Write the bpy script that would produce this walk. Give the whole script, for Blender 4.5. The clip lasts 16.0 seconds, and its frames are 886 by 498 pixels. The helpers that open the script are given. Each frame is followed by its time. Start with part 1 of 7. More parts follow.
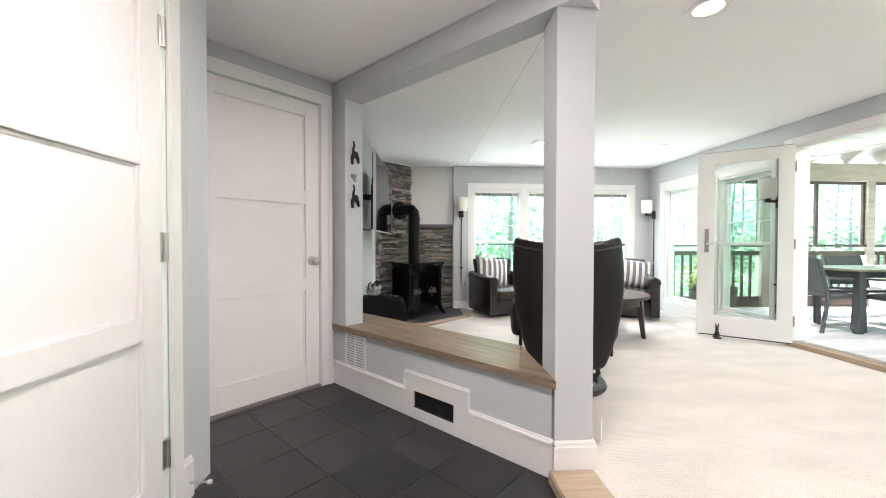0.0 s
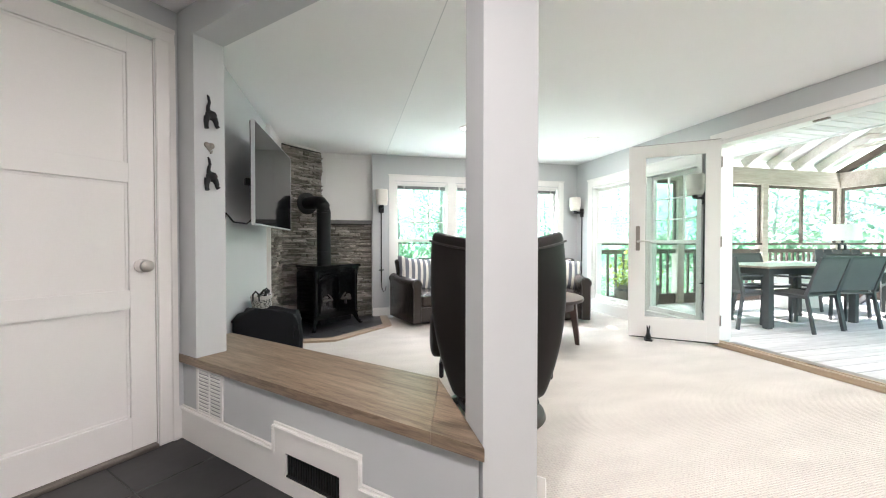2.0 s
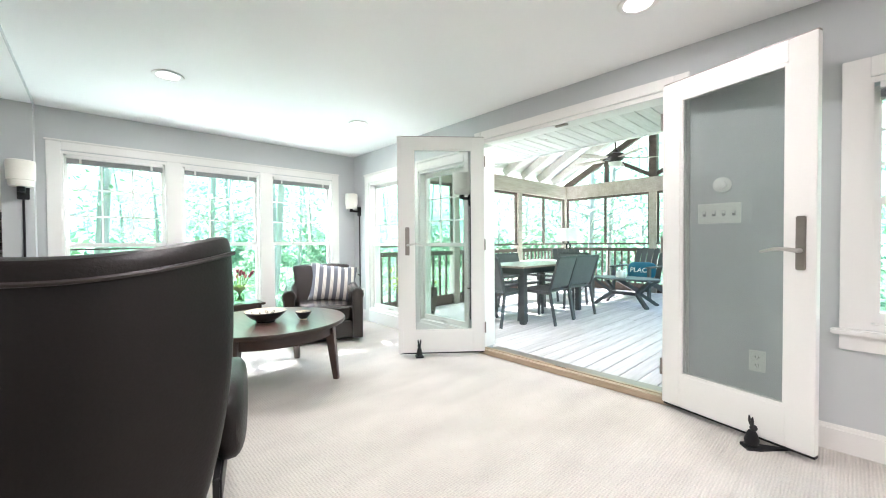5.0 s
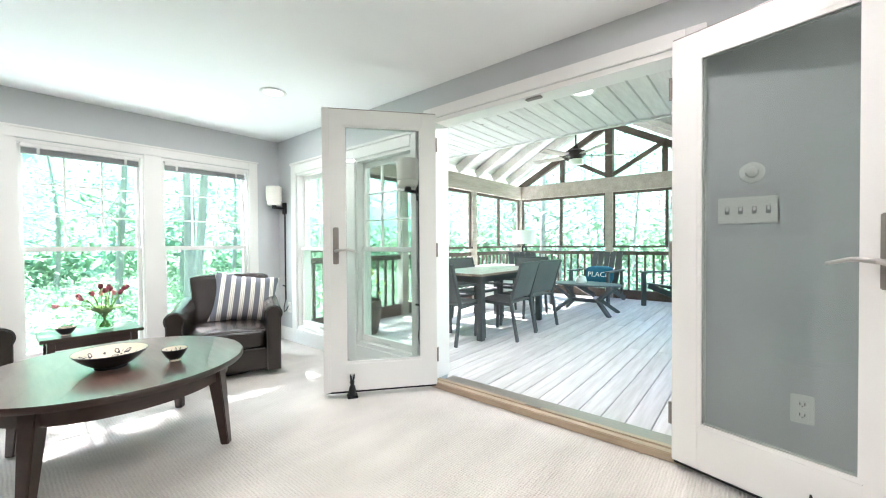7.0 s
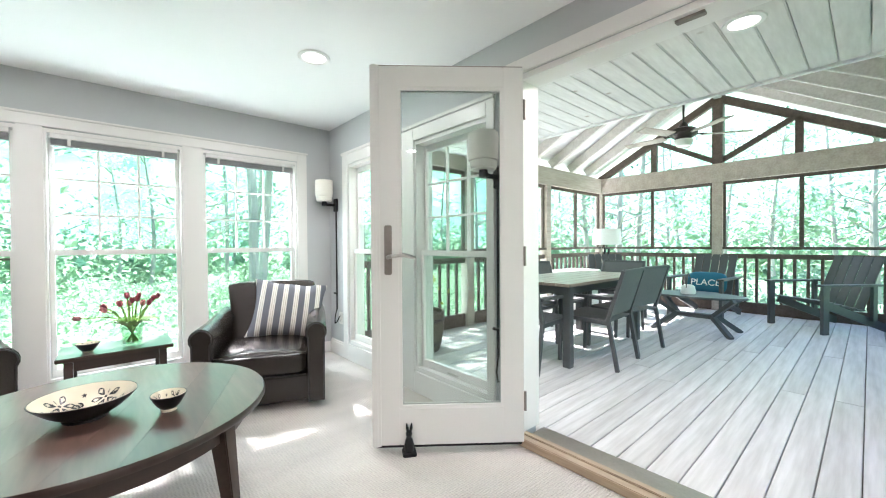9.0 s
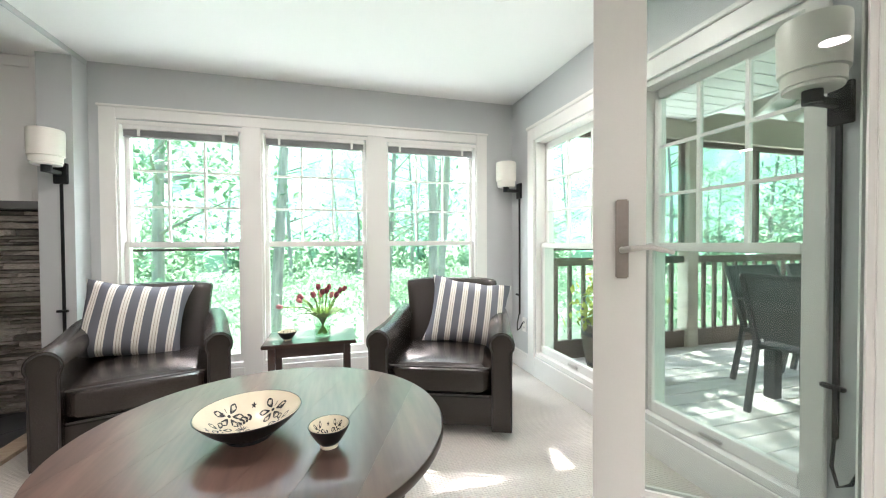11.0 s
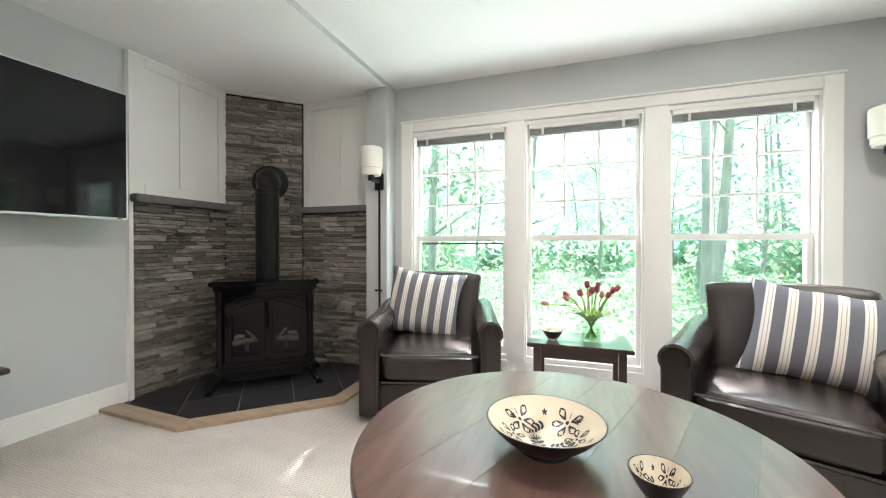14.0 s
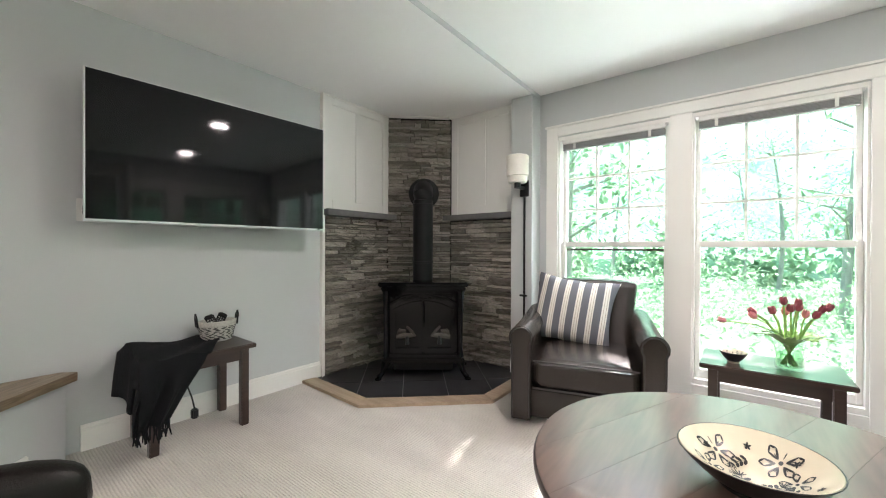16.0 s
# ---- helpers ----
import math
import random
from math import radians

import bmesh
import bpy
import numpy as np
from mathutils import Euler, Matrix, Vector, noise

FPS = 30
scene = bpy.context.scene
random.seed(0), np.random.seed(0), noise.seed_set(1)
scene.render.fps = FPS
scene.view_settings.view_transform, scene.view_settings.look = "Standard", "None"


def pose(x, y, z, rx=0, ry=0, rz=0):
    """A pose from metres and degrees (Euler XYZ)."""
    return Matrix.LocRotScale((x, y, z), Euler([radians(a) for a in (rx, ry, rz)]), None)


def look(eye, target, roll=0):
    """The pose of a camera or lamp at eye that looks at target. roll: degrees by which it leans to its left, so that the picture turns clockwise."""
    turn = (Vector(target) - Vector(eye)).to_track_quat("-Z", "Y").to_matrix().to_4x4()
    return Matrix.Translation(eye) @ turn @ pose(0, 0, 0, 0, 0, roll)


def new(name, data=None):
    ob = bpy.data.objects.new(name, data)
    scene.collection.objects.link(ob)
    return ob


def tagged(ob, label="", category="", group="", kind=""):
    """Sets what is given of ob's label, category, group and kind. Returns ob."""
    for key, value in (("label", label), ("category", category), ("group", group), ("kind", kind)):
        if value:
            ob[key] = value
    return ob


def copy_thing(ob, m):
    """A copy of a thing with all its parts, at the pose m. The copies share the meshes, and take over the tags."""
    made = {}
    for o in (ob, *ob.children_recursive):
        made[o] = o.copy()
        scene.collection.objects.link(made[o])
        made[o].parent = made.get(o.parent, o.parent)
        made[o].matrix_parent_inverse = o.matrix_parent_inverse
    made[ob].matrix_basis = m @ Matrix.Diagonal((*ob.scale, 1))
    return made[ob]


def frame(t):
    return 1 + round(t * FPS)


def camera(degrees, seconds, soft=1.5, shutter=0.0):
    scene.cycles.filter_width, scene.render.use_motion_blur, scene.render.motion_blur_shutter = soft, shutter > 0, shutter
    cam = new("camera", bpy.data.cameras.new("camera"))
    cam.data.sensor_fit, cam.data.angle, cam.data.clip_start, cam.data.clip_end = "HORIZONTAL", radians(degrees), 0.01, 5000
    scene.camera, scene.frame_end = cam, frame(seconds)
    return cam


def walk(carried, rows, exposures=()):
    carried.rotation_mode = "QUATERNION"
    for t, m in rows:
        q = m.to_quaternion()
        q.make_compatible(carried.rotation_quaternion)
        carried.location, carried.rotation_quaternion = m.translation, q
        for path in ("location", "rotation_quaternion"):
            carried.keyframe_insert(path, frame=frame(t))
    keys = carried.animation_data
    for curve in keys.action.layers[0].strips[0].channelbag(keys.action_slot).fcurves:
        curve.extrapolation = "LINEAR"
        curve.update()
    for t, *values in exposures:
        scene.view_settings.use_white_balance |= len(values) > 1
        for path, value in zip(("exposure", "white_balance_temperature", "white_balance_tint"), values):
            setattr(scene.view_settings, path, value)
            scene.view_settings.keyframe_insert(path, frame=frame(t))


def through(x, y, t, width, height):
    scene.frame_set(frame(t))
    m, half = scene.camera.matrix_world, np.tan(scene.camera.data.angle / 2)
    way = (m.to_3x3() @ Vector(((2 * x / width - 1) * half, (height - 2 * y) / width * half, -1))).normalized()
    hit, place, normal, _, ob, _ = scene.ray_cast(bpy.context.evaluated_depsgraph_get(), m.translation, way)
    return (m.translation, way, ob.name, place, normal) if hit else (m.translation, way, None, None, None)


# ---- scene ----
cam = camera(99.5, 16.0, 1.1)
PATH = [
    (0, (0.277, 0.31, 1.009), (0.404, 2.306, 0.975), 0.1),
    (0.5, (0.326, 0.478, 1.004), (0.494, 2.471, 0.973), 0.1),
    (1, (0.37, 0.639, 1.002), (0.611, 2.625, 0.969), 0.0),
    (1.5, (0.427, 0.778, 0.993), (0.778, 2.747, 0.959), 0.0),
    (2, (0.508, 0.913, 0.989), (0.989, 2.854, 0.956), -0.0),
    (2.5, (0.599, 1.024, 0.986), (1.218, 2.926, 0.955), -0.1),
    (3, (0.703, 1.14, 0.98), (1.471, 2.987, 0.954), -0.1),
    (3.5, (0.828, 1.232, 0.986), (1.766, 2.998, 0.959), -0.3),
    (4, (1.005, 1.32, 0.996), (2.113, 2.985, 0.959), -0.4),
    (4.5, (1.146, 1.386, 1.013), (2.389, 2.952, 0.977), -0.4),
    (5, (1.318, 1.49, 1.025), (2.679, 2.954, 0.989), -0.4),
    (5.2, (1.385, 1.543, 1.029), (2.784, 2.972, 0.993), -0.3),
    (7.3, (1.942, 2.044, 1.05), (3.482, 3.32, 1.023), -0.4),
    (7.5, (1.995, 2.1, 1.055), (3.525, 3.388, 1.028), -0.4),
    (8, (2.123, 2.236, 1.062), (3.612, 3.572, 1.038), -0.4),
    (8.2, (2.165, 2.29, 1.066), (3.63, 3.651, 1.042), -0.4),
    (10.5, (2.48, 3.035, 1.052), (3.271, 4.871, 1.017), -0.3),
    (11, (2.486, 3.164, 1.027), (3.036, 5.086, 0.992), -0.3),
    (11.5, (2.466, 3.288, 0.995), (2.818, 5.256, 0.959), -0.3),
    (12, (2.451, 3.384, 0.964), (2.616, 5.377, 0.934), -0.3),
    (12.5, (2.423, 3.451, 0.948), (2.385, 5.45, 0.921), -0.2),
    (13, (2.387, 3.47, 0.952), (2.113, 5.451, 0.932), -0.0),
    (13.5, (2.341, 3.448, 0.967), (1.862, 5.389, 0.946), 0.1),
    (14, (2.297, 3.419, 0.964), (1.645, 5.31, 0.948), 0.0),
    (14.5, (2.274, 3.39, 0.96), (1.461, 5.217, 0.947), 0.0),
    (15, (2.244, 3.358, 0.969), (1.289, 5.115, 0.96), 0.1),
    (15.5, (2.221, 3.326, 0.983), (1.123, 4.998, 0.974), 0.2),
    (16, (2.202, 3.294, 0.993), (0.968, 4.868, 0.986), 0.2),
]
EXPOSURES = [(0, 3.47, 6080, 20), (5, 3.46, 5880, 18), (8, 3.21, 5900, 18), (10.5, 3.0, 6150, 20), (12, 3.11, 6300, 20), (16, 3.12, 6320, 21)]
walk(cam, [(t, look(eye, target, roll)) for t, eye, target, roll in PATH], EXPOSURES)
# Glow strength of the painted ring of distant woods.
WOODS_GLOW = 1.9
# ---- world, sun, lamps ----
SUN_EL, SUN_AZ = 48.0, 2.0
world = bpy.data.worlds.new("world")
scene.world = world
world.use_nodes = True
wn = world.node_tree
sky = wn.nodes.new("ShaderNodeTexSky")
sky.sky_type, sky.sun_disc = "NISHITA", False
sky.sun_elevation, sky.sun_rotation = radians(SUN_EL), radians(SUN_AZ)
wn.links.new(sky.outputs[0], wn.nodes["Background"].inputs[0])
wn.nodes["Background"].inputs[1].default_value = 0.15
sun = new("sun", bpy.data.lights.new("sun", "SUN"))
sun.data.energy, sun.data.angle, sun.data.color = 3.7, radians(0.6), (1.0, 0.95, 0.86)
a, e = radians(SUN_AZ), radians(SUN_EL)
sun.matrix_world = look((math.sin(a) * math.cos(e) * 30, math.cos(a) * math.cos(e) * 30, math.sin(e) * 30), (0, 0, 0))
CANS = [(1.73, 2.13), (1.713, 4.70), (3.24, 4.762), (3.298, 2.198)]
CEIL, LOW = 2.198, 2.165


def can_lamp(x, y, z, watts):
    lamp = new("downlight_lamp", bpy.data.lights.new("downlight_lamp", "AREA"))
    lamp.data.shape, lamp.data.size, lamp.data.energy, lamp.data.color = "DISK", 0.13, watts, (1.0, 0.92, 0.82)
    lamp.matrix_world = pose(x, y, z)
    return lamp


for (cx, cy), watts in zip(CANS, (2.3, 1.9, 1.7, 0.8)):
    can_lamp(cx, cy, CEIL - 0.012, watts)
# The two southern downlights are added out of view, to brighten south-facing sides.
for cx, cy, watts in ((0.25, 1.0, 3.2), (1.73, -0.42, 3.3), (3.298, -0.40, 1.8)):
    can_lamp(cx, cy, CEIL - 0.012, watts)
can_lamp(4.78, 2.98, 2.185, 3.5)


# daylight at the glazed openings: soft lamps just outside, standing in for the sky and the sunlit ground
# The third and fourth lamps sit low outside the porch to brighten its ceiling.
for eye, aim, wide, high, watts in (((2.37, 6.50, 2.20), (2.37, 4.6, 0.75), 2.7, 0.45, 26.0), ((2.37, 7.35, -0.68), (2.37, 6.2, 0.9), 4.0, 1.3, 19.0), ((6.9, 6.95, -0.62), (6.9, 5.0, 2.3), 5.0, 0.9, 40.0), ((10.55, 4.15, -0.62), (8.0, 4.15, 2.3), 3.6, 0.9, 40.0), ((4.40, 4.9, 2.17), (2.9, 4.9, 0.75), 1.6, 0.4, 3.0)):
    lamp = new("window_daylight", bpy.data.lights.new("window_daylight", "AREA"))
    lamp.data.shape, lamp.data.size, lamp.data.size_y, lamp.data.energy, lamp.data.color = "RECTANGLE", wide, high, watts, (0.95, 1.0, 1.0)
    lamp.matrix_world = look(eye, aim)


# ---- helpers for meshes ----
def obj(name, bm, material, smooth=False):
    me = bpy.data.meshes.new(name)
    bmesh.ops.recalc_face_normals(bm, faces=bm.faces)
    if smooth:
        for f in bm.faces:
            f.smooth = True
        for ed in bm.edges:
            if len(ed.link_faces) == 2 and ed.calc_face_angle(0) > 0.7:
                ed.smooth = False
    bm.to_mesh(me)
    bm.free()
    me.materials.append(material)
    return new(name, me)


def part(name, bm, material, parent, label="", smooth=False):
    ob = obj(name, bm, material, smooth)
    ob.parent = parent
    if label:
        ob["label"] = label
    return ob


def box(x0, x1, y0, y1, z0, z1, bevel=0.0, bm=None, m=None):
    one = bmesh.new()
    bmesh.ops.create_cube(one, size=1, matrix=Matrix.Translation(((x0 + x1) / 2, (y0 + y1) / 2, (z0 + z1) / 2)) @ Matrix.Diagonal((abs(x1 - x0), abs(y1 - y0), abs(z1 - z0), 1)))
    if bevel:
        bmesh.ops.bevel(one, geom=one.edges[:], offset=bevel, segments=2, affect="EDGES")
    if m is not None:
        bmesh.ops.transform(one, matrix=m, verts=one.verts)
    return merge(bm, one)


def merge(bm, one):
    if bm is None:
        return one
    me = bpy.data.meshes.new("t")
    one.to_mesh(me)
    one.free()
    bm.from_mesh(me)
    bpy.data.meshes.remove(me)
    return bm


def prism(pts, z0, z1, bevel=0.0, bm=None, m=None):
    one = bmesh.new()
    low = [one.verts.new((x, y, z0)) for x, y in pts]
    high = [one.verts.new((x, y, z1)) for x, y in pts]
    one.faces.new(low[::-1])
    one.faces.new(high)
    for i in range(len(pts)):
        j = (i + 1) % len(pts)
        one.faces.new((low[i], low[j], high[j], high[i]))
    if bevel:
        bmesh.ops.bevel(one, geom=one.edges[:], offset=bevel, segments=2, affect="EDGES")
    if m is not None:
        bmesh.ops.transform(one, matrix=m, verts=one.verts)
    return merge(bm, one)


def cyl(p, q, r0, r1=None, n=16, bm=None):
    """A round bar from p to q."""
    p, q = Vector(p), Vector(q)
    one = bmesh.new()
    bmesh.ops.create_cone(one, cap_ends=True, segments=n, radius1=r0, radius2=r0 if r1 is None else r1, depth=(q - p).length)
    bmesh.ops.transform(one, matrix=Matrix.Translation((p + q) / 2) @ (q - p).to_track_quat("Z", "Y").to_matrix().to_4x4(), verts=one.verts)
    return merge(bm, one)


def beam(p, q, w, h, bm=None, bevel=0.0):
    """A squared bar from p to q, w wide and h high."""
    p, q = Vector(p), Vector(q)
    one = box(-w / 2, w / 2, -h / 2, h / 2, -(q - p).length / 2, (q - p).length / 2, bevel)
    way = (q - p).normalized()
    side = way.cross(Vector((0, 0, 1)))
    side = side.normalized() if side.length > 1e-4 else Vector((1, 0, 0))
    up = side.cross(way)
    rot = Matrix((side, up, way)).transposed().to_4x4()
    bmesh.ops.transform(one, matrix=Matrix.Translation((p + q) / 2) @ rot, verts=one.verts)
    return merge(bm, one)


def lathe(profile, n=32, bm=None, m=None):
    """A turned shape from (radius, z) pairs."""
    one = bmesh.new()
    rings = []
    for r, z in profile:
        rings.append([one.verts.new((r * math.cos(2 * math.pi * i / n), r * math.sin(2 * math.pi * i / n), z)) for i in range(n)] if r > 1e-5 else [one.verts.new((0, 0, z))])
    for lo, hi in zip(rings, rings[1:]):
        for i in range(n):
            j = (i + 1) % n
            a4 = [lo[i % len(lo)], lo[j % len(lo)], hi[j % len(hi)], hi[i % len(hi)]]
            a4 = list(dict.fromkeys(a4))
            if len(a4) > 2:
                one.faces.new(a4)
    if m is not None:
        bmesh.ops.transform(one, matrix=m, verts=one.verts)
    return merge(bm, one)


def tube(points, r, n=10, bm=None):
    """A round tube along a run of points."""
    one = bmesh.new()
    pts = [Vector(p) for p in points]
    rings = []
    for i, p in enumerate(pts):
        d = (pts[min(i + 1, len(pts) - 1)] - pts[max(i - 1, 0)]).normalized()
        s = d.cross(Vector((0.31, 0.17, 0.93))).normalized()
        u = s.cross(d)
        rr = r[i] if isinstance(r, (list, tuple)) else r
        rings.append([one.verts.new(p + rr * (math.cos(2 * math.pi * k / n) * s + math.sin(2 * math.pi * k / n) * u)) for k in range(n)])
    for lo, hi in zip(rings, rings[1:]):
        for k in range(n):
            one.faces.new((lo[k], lo[(k + 1) % n], hi[(k + 1) % n], hi[k]))
    one.faces.new(rings[0][::-1])
    one.faces.new(rings[-1])
    return merge(bm, one)


def empty(name, m, label, category, group="", kind=""):
    ob = new(name)
    ob.matrix_world = m
    return tagged(ob, label, category, group, kind)


# ---- materials ----
def mat(name, colour, rough=0.6, metal=0.0, grain=40.0, vary=0.06, bump=0.0, stretch=(1, 1, 1), blotch=2.0, coat=0.0, tone=None, spec=0.5):
    """A paint, stone or metal with grain and slow blotches."""
    m = bpy.data.materials.new(name)
    m.use_nodes = True
    nt = m.node_tree
    bsdf = nt.nodes["Principled BSDF"]
    bsdf.inputs["Roughness"].default_value, bsdf.inputs["Metallic"].default_value = rough, metal
    bsdf.inputs["Coat Weight"].default_value = coat
    bsdf.inputs["Specular IOR Level"].default_value = spec
    tc, mp = nt.nodes.new("ShaderNodeTexCoord"), nt.nodes.new("ShaderNodeMapping")
    mp.inputs["Scale"].default_value = stretch
    nt.links.new(tc.outputs["Object"], mp.inputs[0])
    fine, slow = nt.nodes.new("ShaderNodeTexNoise"), nt.nodes.new("ShaderNodeTexNoise")
    fine.inputs["Scale"].default_value, fine.inputs["Detail"].default_value = grain, 4
    slow.inputs["Scale"].default_value, slow.inputs["Detail"].default_value = blotch, 3
    nt.links.new(mp.outputs[0], fine.inputs[0])
    nt.links.new(mp.outputs[0], slow.inputs[0])
    add = nt.nodes.new("ShaderNodeMath")
    add.operation = "ADD"
    nt.links.new(fine.outputs[0], add.inputs[0])
    nt.links.new(slow.outputs[0], add.inputs[1])
    ramp = nt.nodes.new("ShaderNodeMapRange")
    ramp.inputs["From Min"].default_value, ramp.inputs["From Max"].default_value = 0.6, 1.4
    nt.links.new(add.outputs[0], ramp.inputs[0])
    mix = nt.nodes.new("ShaderNodeMix")
    mix.data_type = "RGBA"
    dark = [c * (1 - vary) for c in colour] if tone is None else list(tone)
    lite = [min(1, c * (1 + vary)) for c in colour]
    mix.inputs[6].default_value, mix.inputs[7].default_value = (*dark, 1), (*lite, 1)
    nt.links.new(ramp.outputs[0], mix.inputs[0])
    nt.links.new(mix.outputs[2], bsdf.inputs["Base Color"])
    if bump:
        b = nt.nodes.new("ShaderNodeBump")
        b.inputs["Strength"].default_value, b.inputs["Distance"].default_value = bump, 0.004
        nt.links.new(fine.outputs[0], b.inputs["Height"])
        nt.links.new(b.outputs[0], bsdf.inputs["Normal"])
    return m


def per_piece(m, spread):
    """Lets each separate piece take its own tone."""
    nt = m.node_tree
    bsdf = nt.nodes["Principled BSDF"]
    info = nt.nodes.new("ShaderNodeObjectInfo")
    src = bsdf.inputs["Base Color"].links[0].from_socket
    rng = nt.nodes.new("ShaderNodeMapRange")
    rng.inputs["To Min"].default_value, rng.inputs["To Max"].default_value = 1 - spread, 1 + spread
    nt.links.new(info.outputs["Random"], rng.inputs[0])
    mul = nt.nodes.new("ShaderNodeVectorMath")
    mul.operation = "SCALE"
    nt.links.new(src, mul.inputs[0])
    nt.links.new(rng.outputs[0], mul.inputs["Scale"])
    nt.links.new(mul.outputs[0], bsdf.inputs["Base Color"])
    return m


def per_island(m, spread):
    nt = m.node_tree
    bsdf = nt.nodes["Principled BSDF"]
    info = nt.nodes.new("ShaderNodeNewGeometry")
    src = bsdf.inputs["Base Color"].links[0].from_socket
    rng = nt.nodes.new("ShaderNodeMapRange")
    rng.inputs["To Min"].default_value, rng.inputs["To Max"].default_value = 1 - spread, 1 + spread
    nt.links.new(info.outputs["Random Per Island"], rng.inputs[0])
    mul = nt.nodes.new("ShaderNodeVectorMath")
    mul.operation = "SCALE"
    nt.links.new(src, mul.inputs[0])
    nt.links.new(rng.outputs[0], mul.inputs["Scale"])
    nt.links.new(mul.outputs[0], bsdf.inputs["Base Color"])
    return m


def wood(name, dark, lite, rough=0.4, stretch=(2, 30, 30), coat=0.0, bump=0.15):
    return mat(name, lite, rough, grain=3.0, vary=0.0, bump=bump, stretch=stretch, blotch=0.7, coat=coat, tone=dark)


def glass_mat(name, tint=(1, 1, 1), gloss=0.06):
    m = bpy.data.materials.new(name)
    m.use_nodes = True
    nt = m.node_tree
    nt.nodes.clear()
    out, mixs = nt.nodes.new("ShaderNodeOutputMaterial"), nt.nodes.new("ShaderNodeMixShader")
    tr, gl, lw = nt.nodes.new("ShaderNodeBsdfTransparent"), nt.nodes.new("ShaderNodeBsdfGlossy"), nt.nodes.new("ShaderNodeLayerWeight")
    tr.inputs[0].default_value = (*tint, 1)
    gl.inputs["Roughness"].default_value = 0.0
    pw, mr = nt.nodes.new("ShaderNodeMath"), nt.nodes.new("ShaderNodeMapRange")
    pw.operation = "POWER"
    pw.inputs[1].default_value = 4.0
    mr.inputs["To Min"].default_value, mr.inputs["To Max"].default_value = 0.03, 0.75
    nt.links.new(lw.outputs["Facing"], pw.inputs[0])
    nt.links.new(pw.outputs[0], mr.inputs[0])
    nt.links.new(mr.outputs[0], mixs.inputs[0])
    nt.links.new(tr.outputs[0], mixs.inputs[1])
    nt.links.new(gl.outputs[0], mixs.inputs[2])
    nt.links.new(mixs.outputs[0], out.inputs[0])
    return m


def glow(name, colour, strength):
    m = bpy.data.materials.new(name)
    m.use_nodes = True
    b = m.node_tree.nodes["Principled BSDF"]
    b.inputs["Emission Color"].default_value, b.inputs["Emission Strength"].default_value = (*colour, 1), strength
    return m


def leaf_mat(name, dark, lite, through=0.8):
    m = mat(name, lite, 0.6, grain=1.2, vary=0.0, blotch=0.4, tone=dark)
    nt = m.node_tree
    bsdf = nt.nodes["Principled BSDF"]
    tr, mixs = nt.nodes.new("ShaderNodeBsdfTranslucent"), nt.nodes.new("ShaderNodeMixShader")
    mixs.inputs[0].default_value = through
    nt.links.new(bsdf.inputs["Base Color"].links[0].from_socket, tr.inputs[0])
    nt.links.new(bsdf.outputs[0], mixs.inputs[1])
    nt.links.new(tr.outputs[0], mixs.inputs[2])
    nt.links.new(mixs.outputs[0], nt.nodes["Material Output"].inputs[0])
    return per_island(m, 0.35)


WALL = mat("wall_paint", (0.535, 0.55, 0.553), 0.7, grain=220, vary=0.012, bump=0.05)
WHITE = mat("white_trim", (0.80, 0.783, 0.752), 0.35, grain=160, vary=0.015, bump=0.02)
PANEL = mat("white_panel", (0.77, 0.76, 0.735), 0.45, grain=160, vary=0.015)
CEILM = mat("ceiling_paint", (0.855, 0.855, 0.845), 0.85, grain=200, vary=0.012, bump=0.06)
CARPET = mat("carpet", (0.605, 0.567, 0.515), 0.95, grain=75, vary=0.16, bump=1.0, stretch=(1, 2.2, 1), spec=0.1)


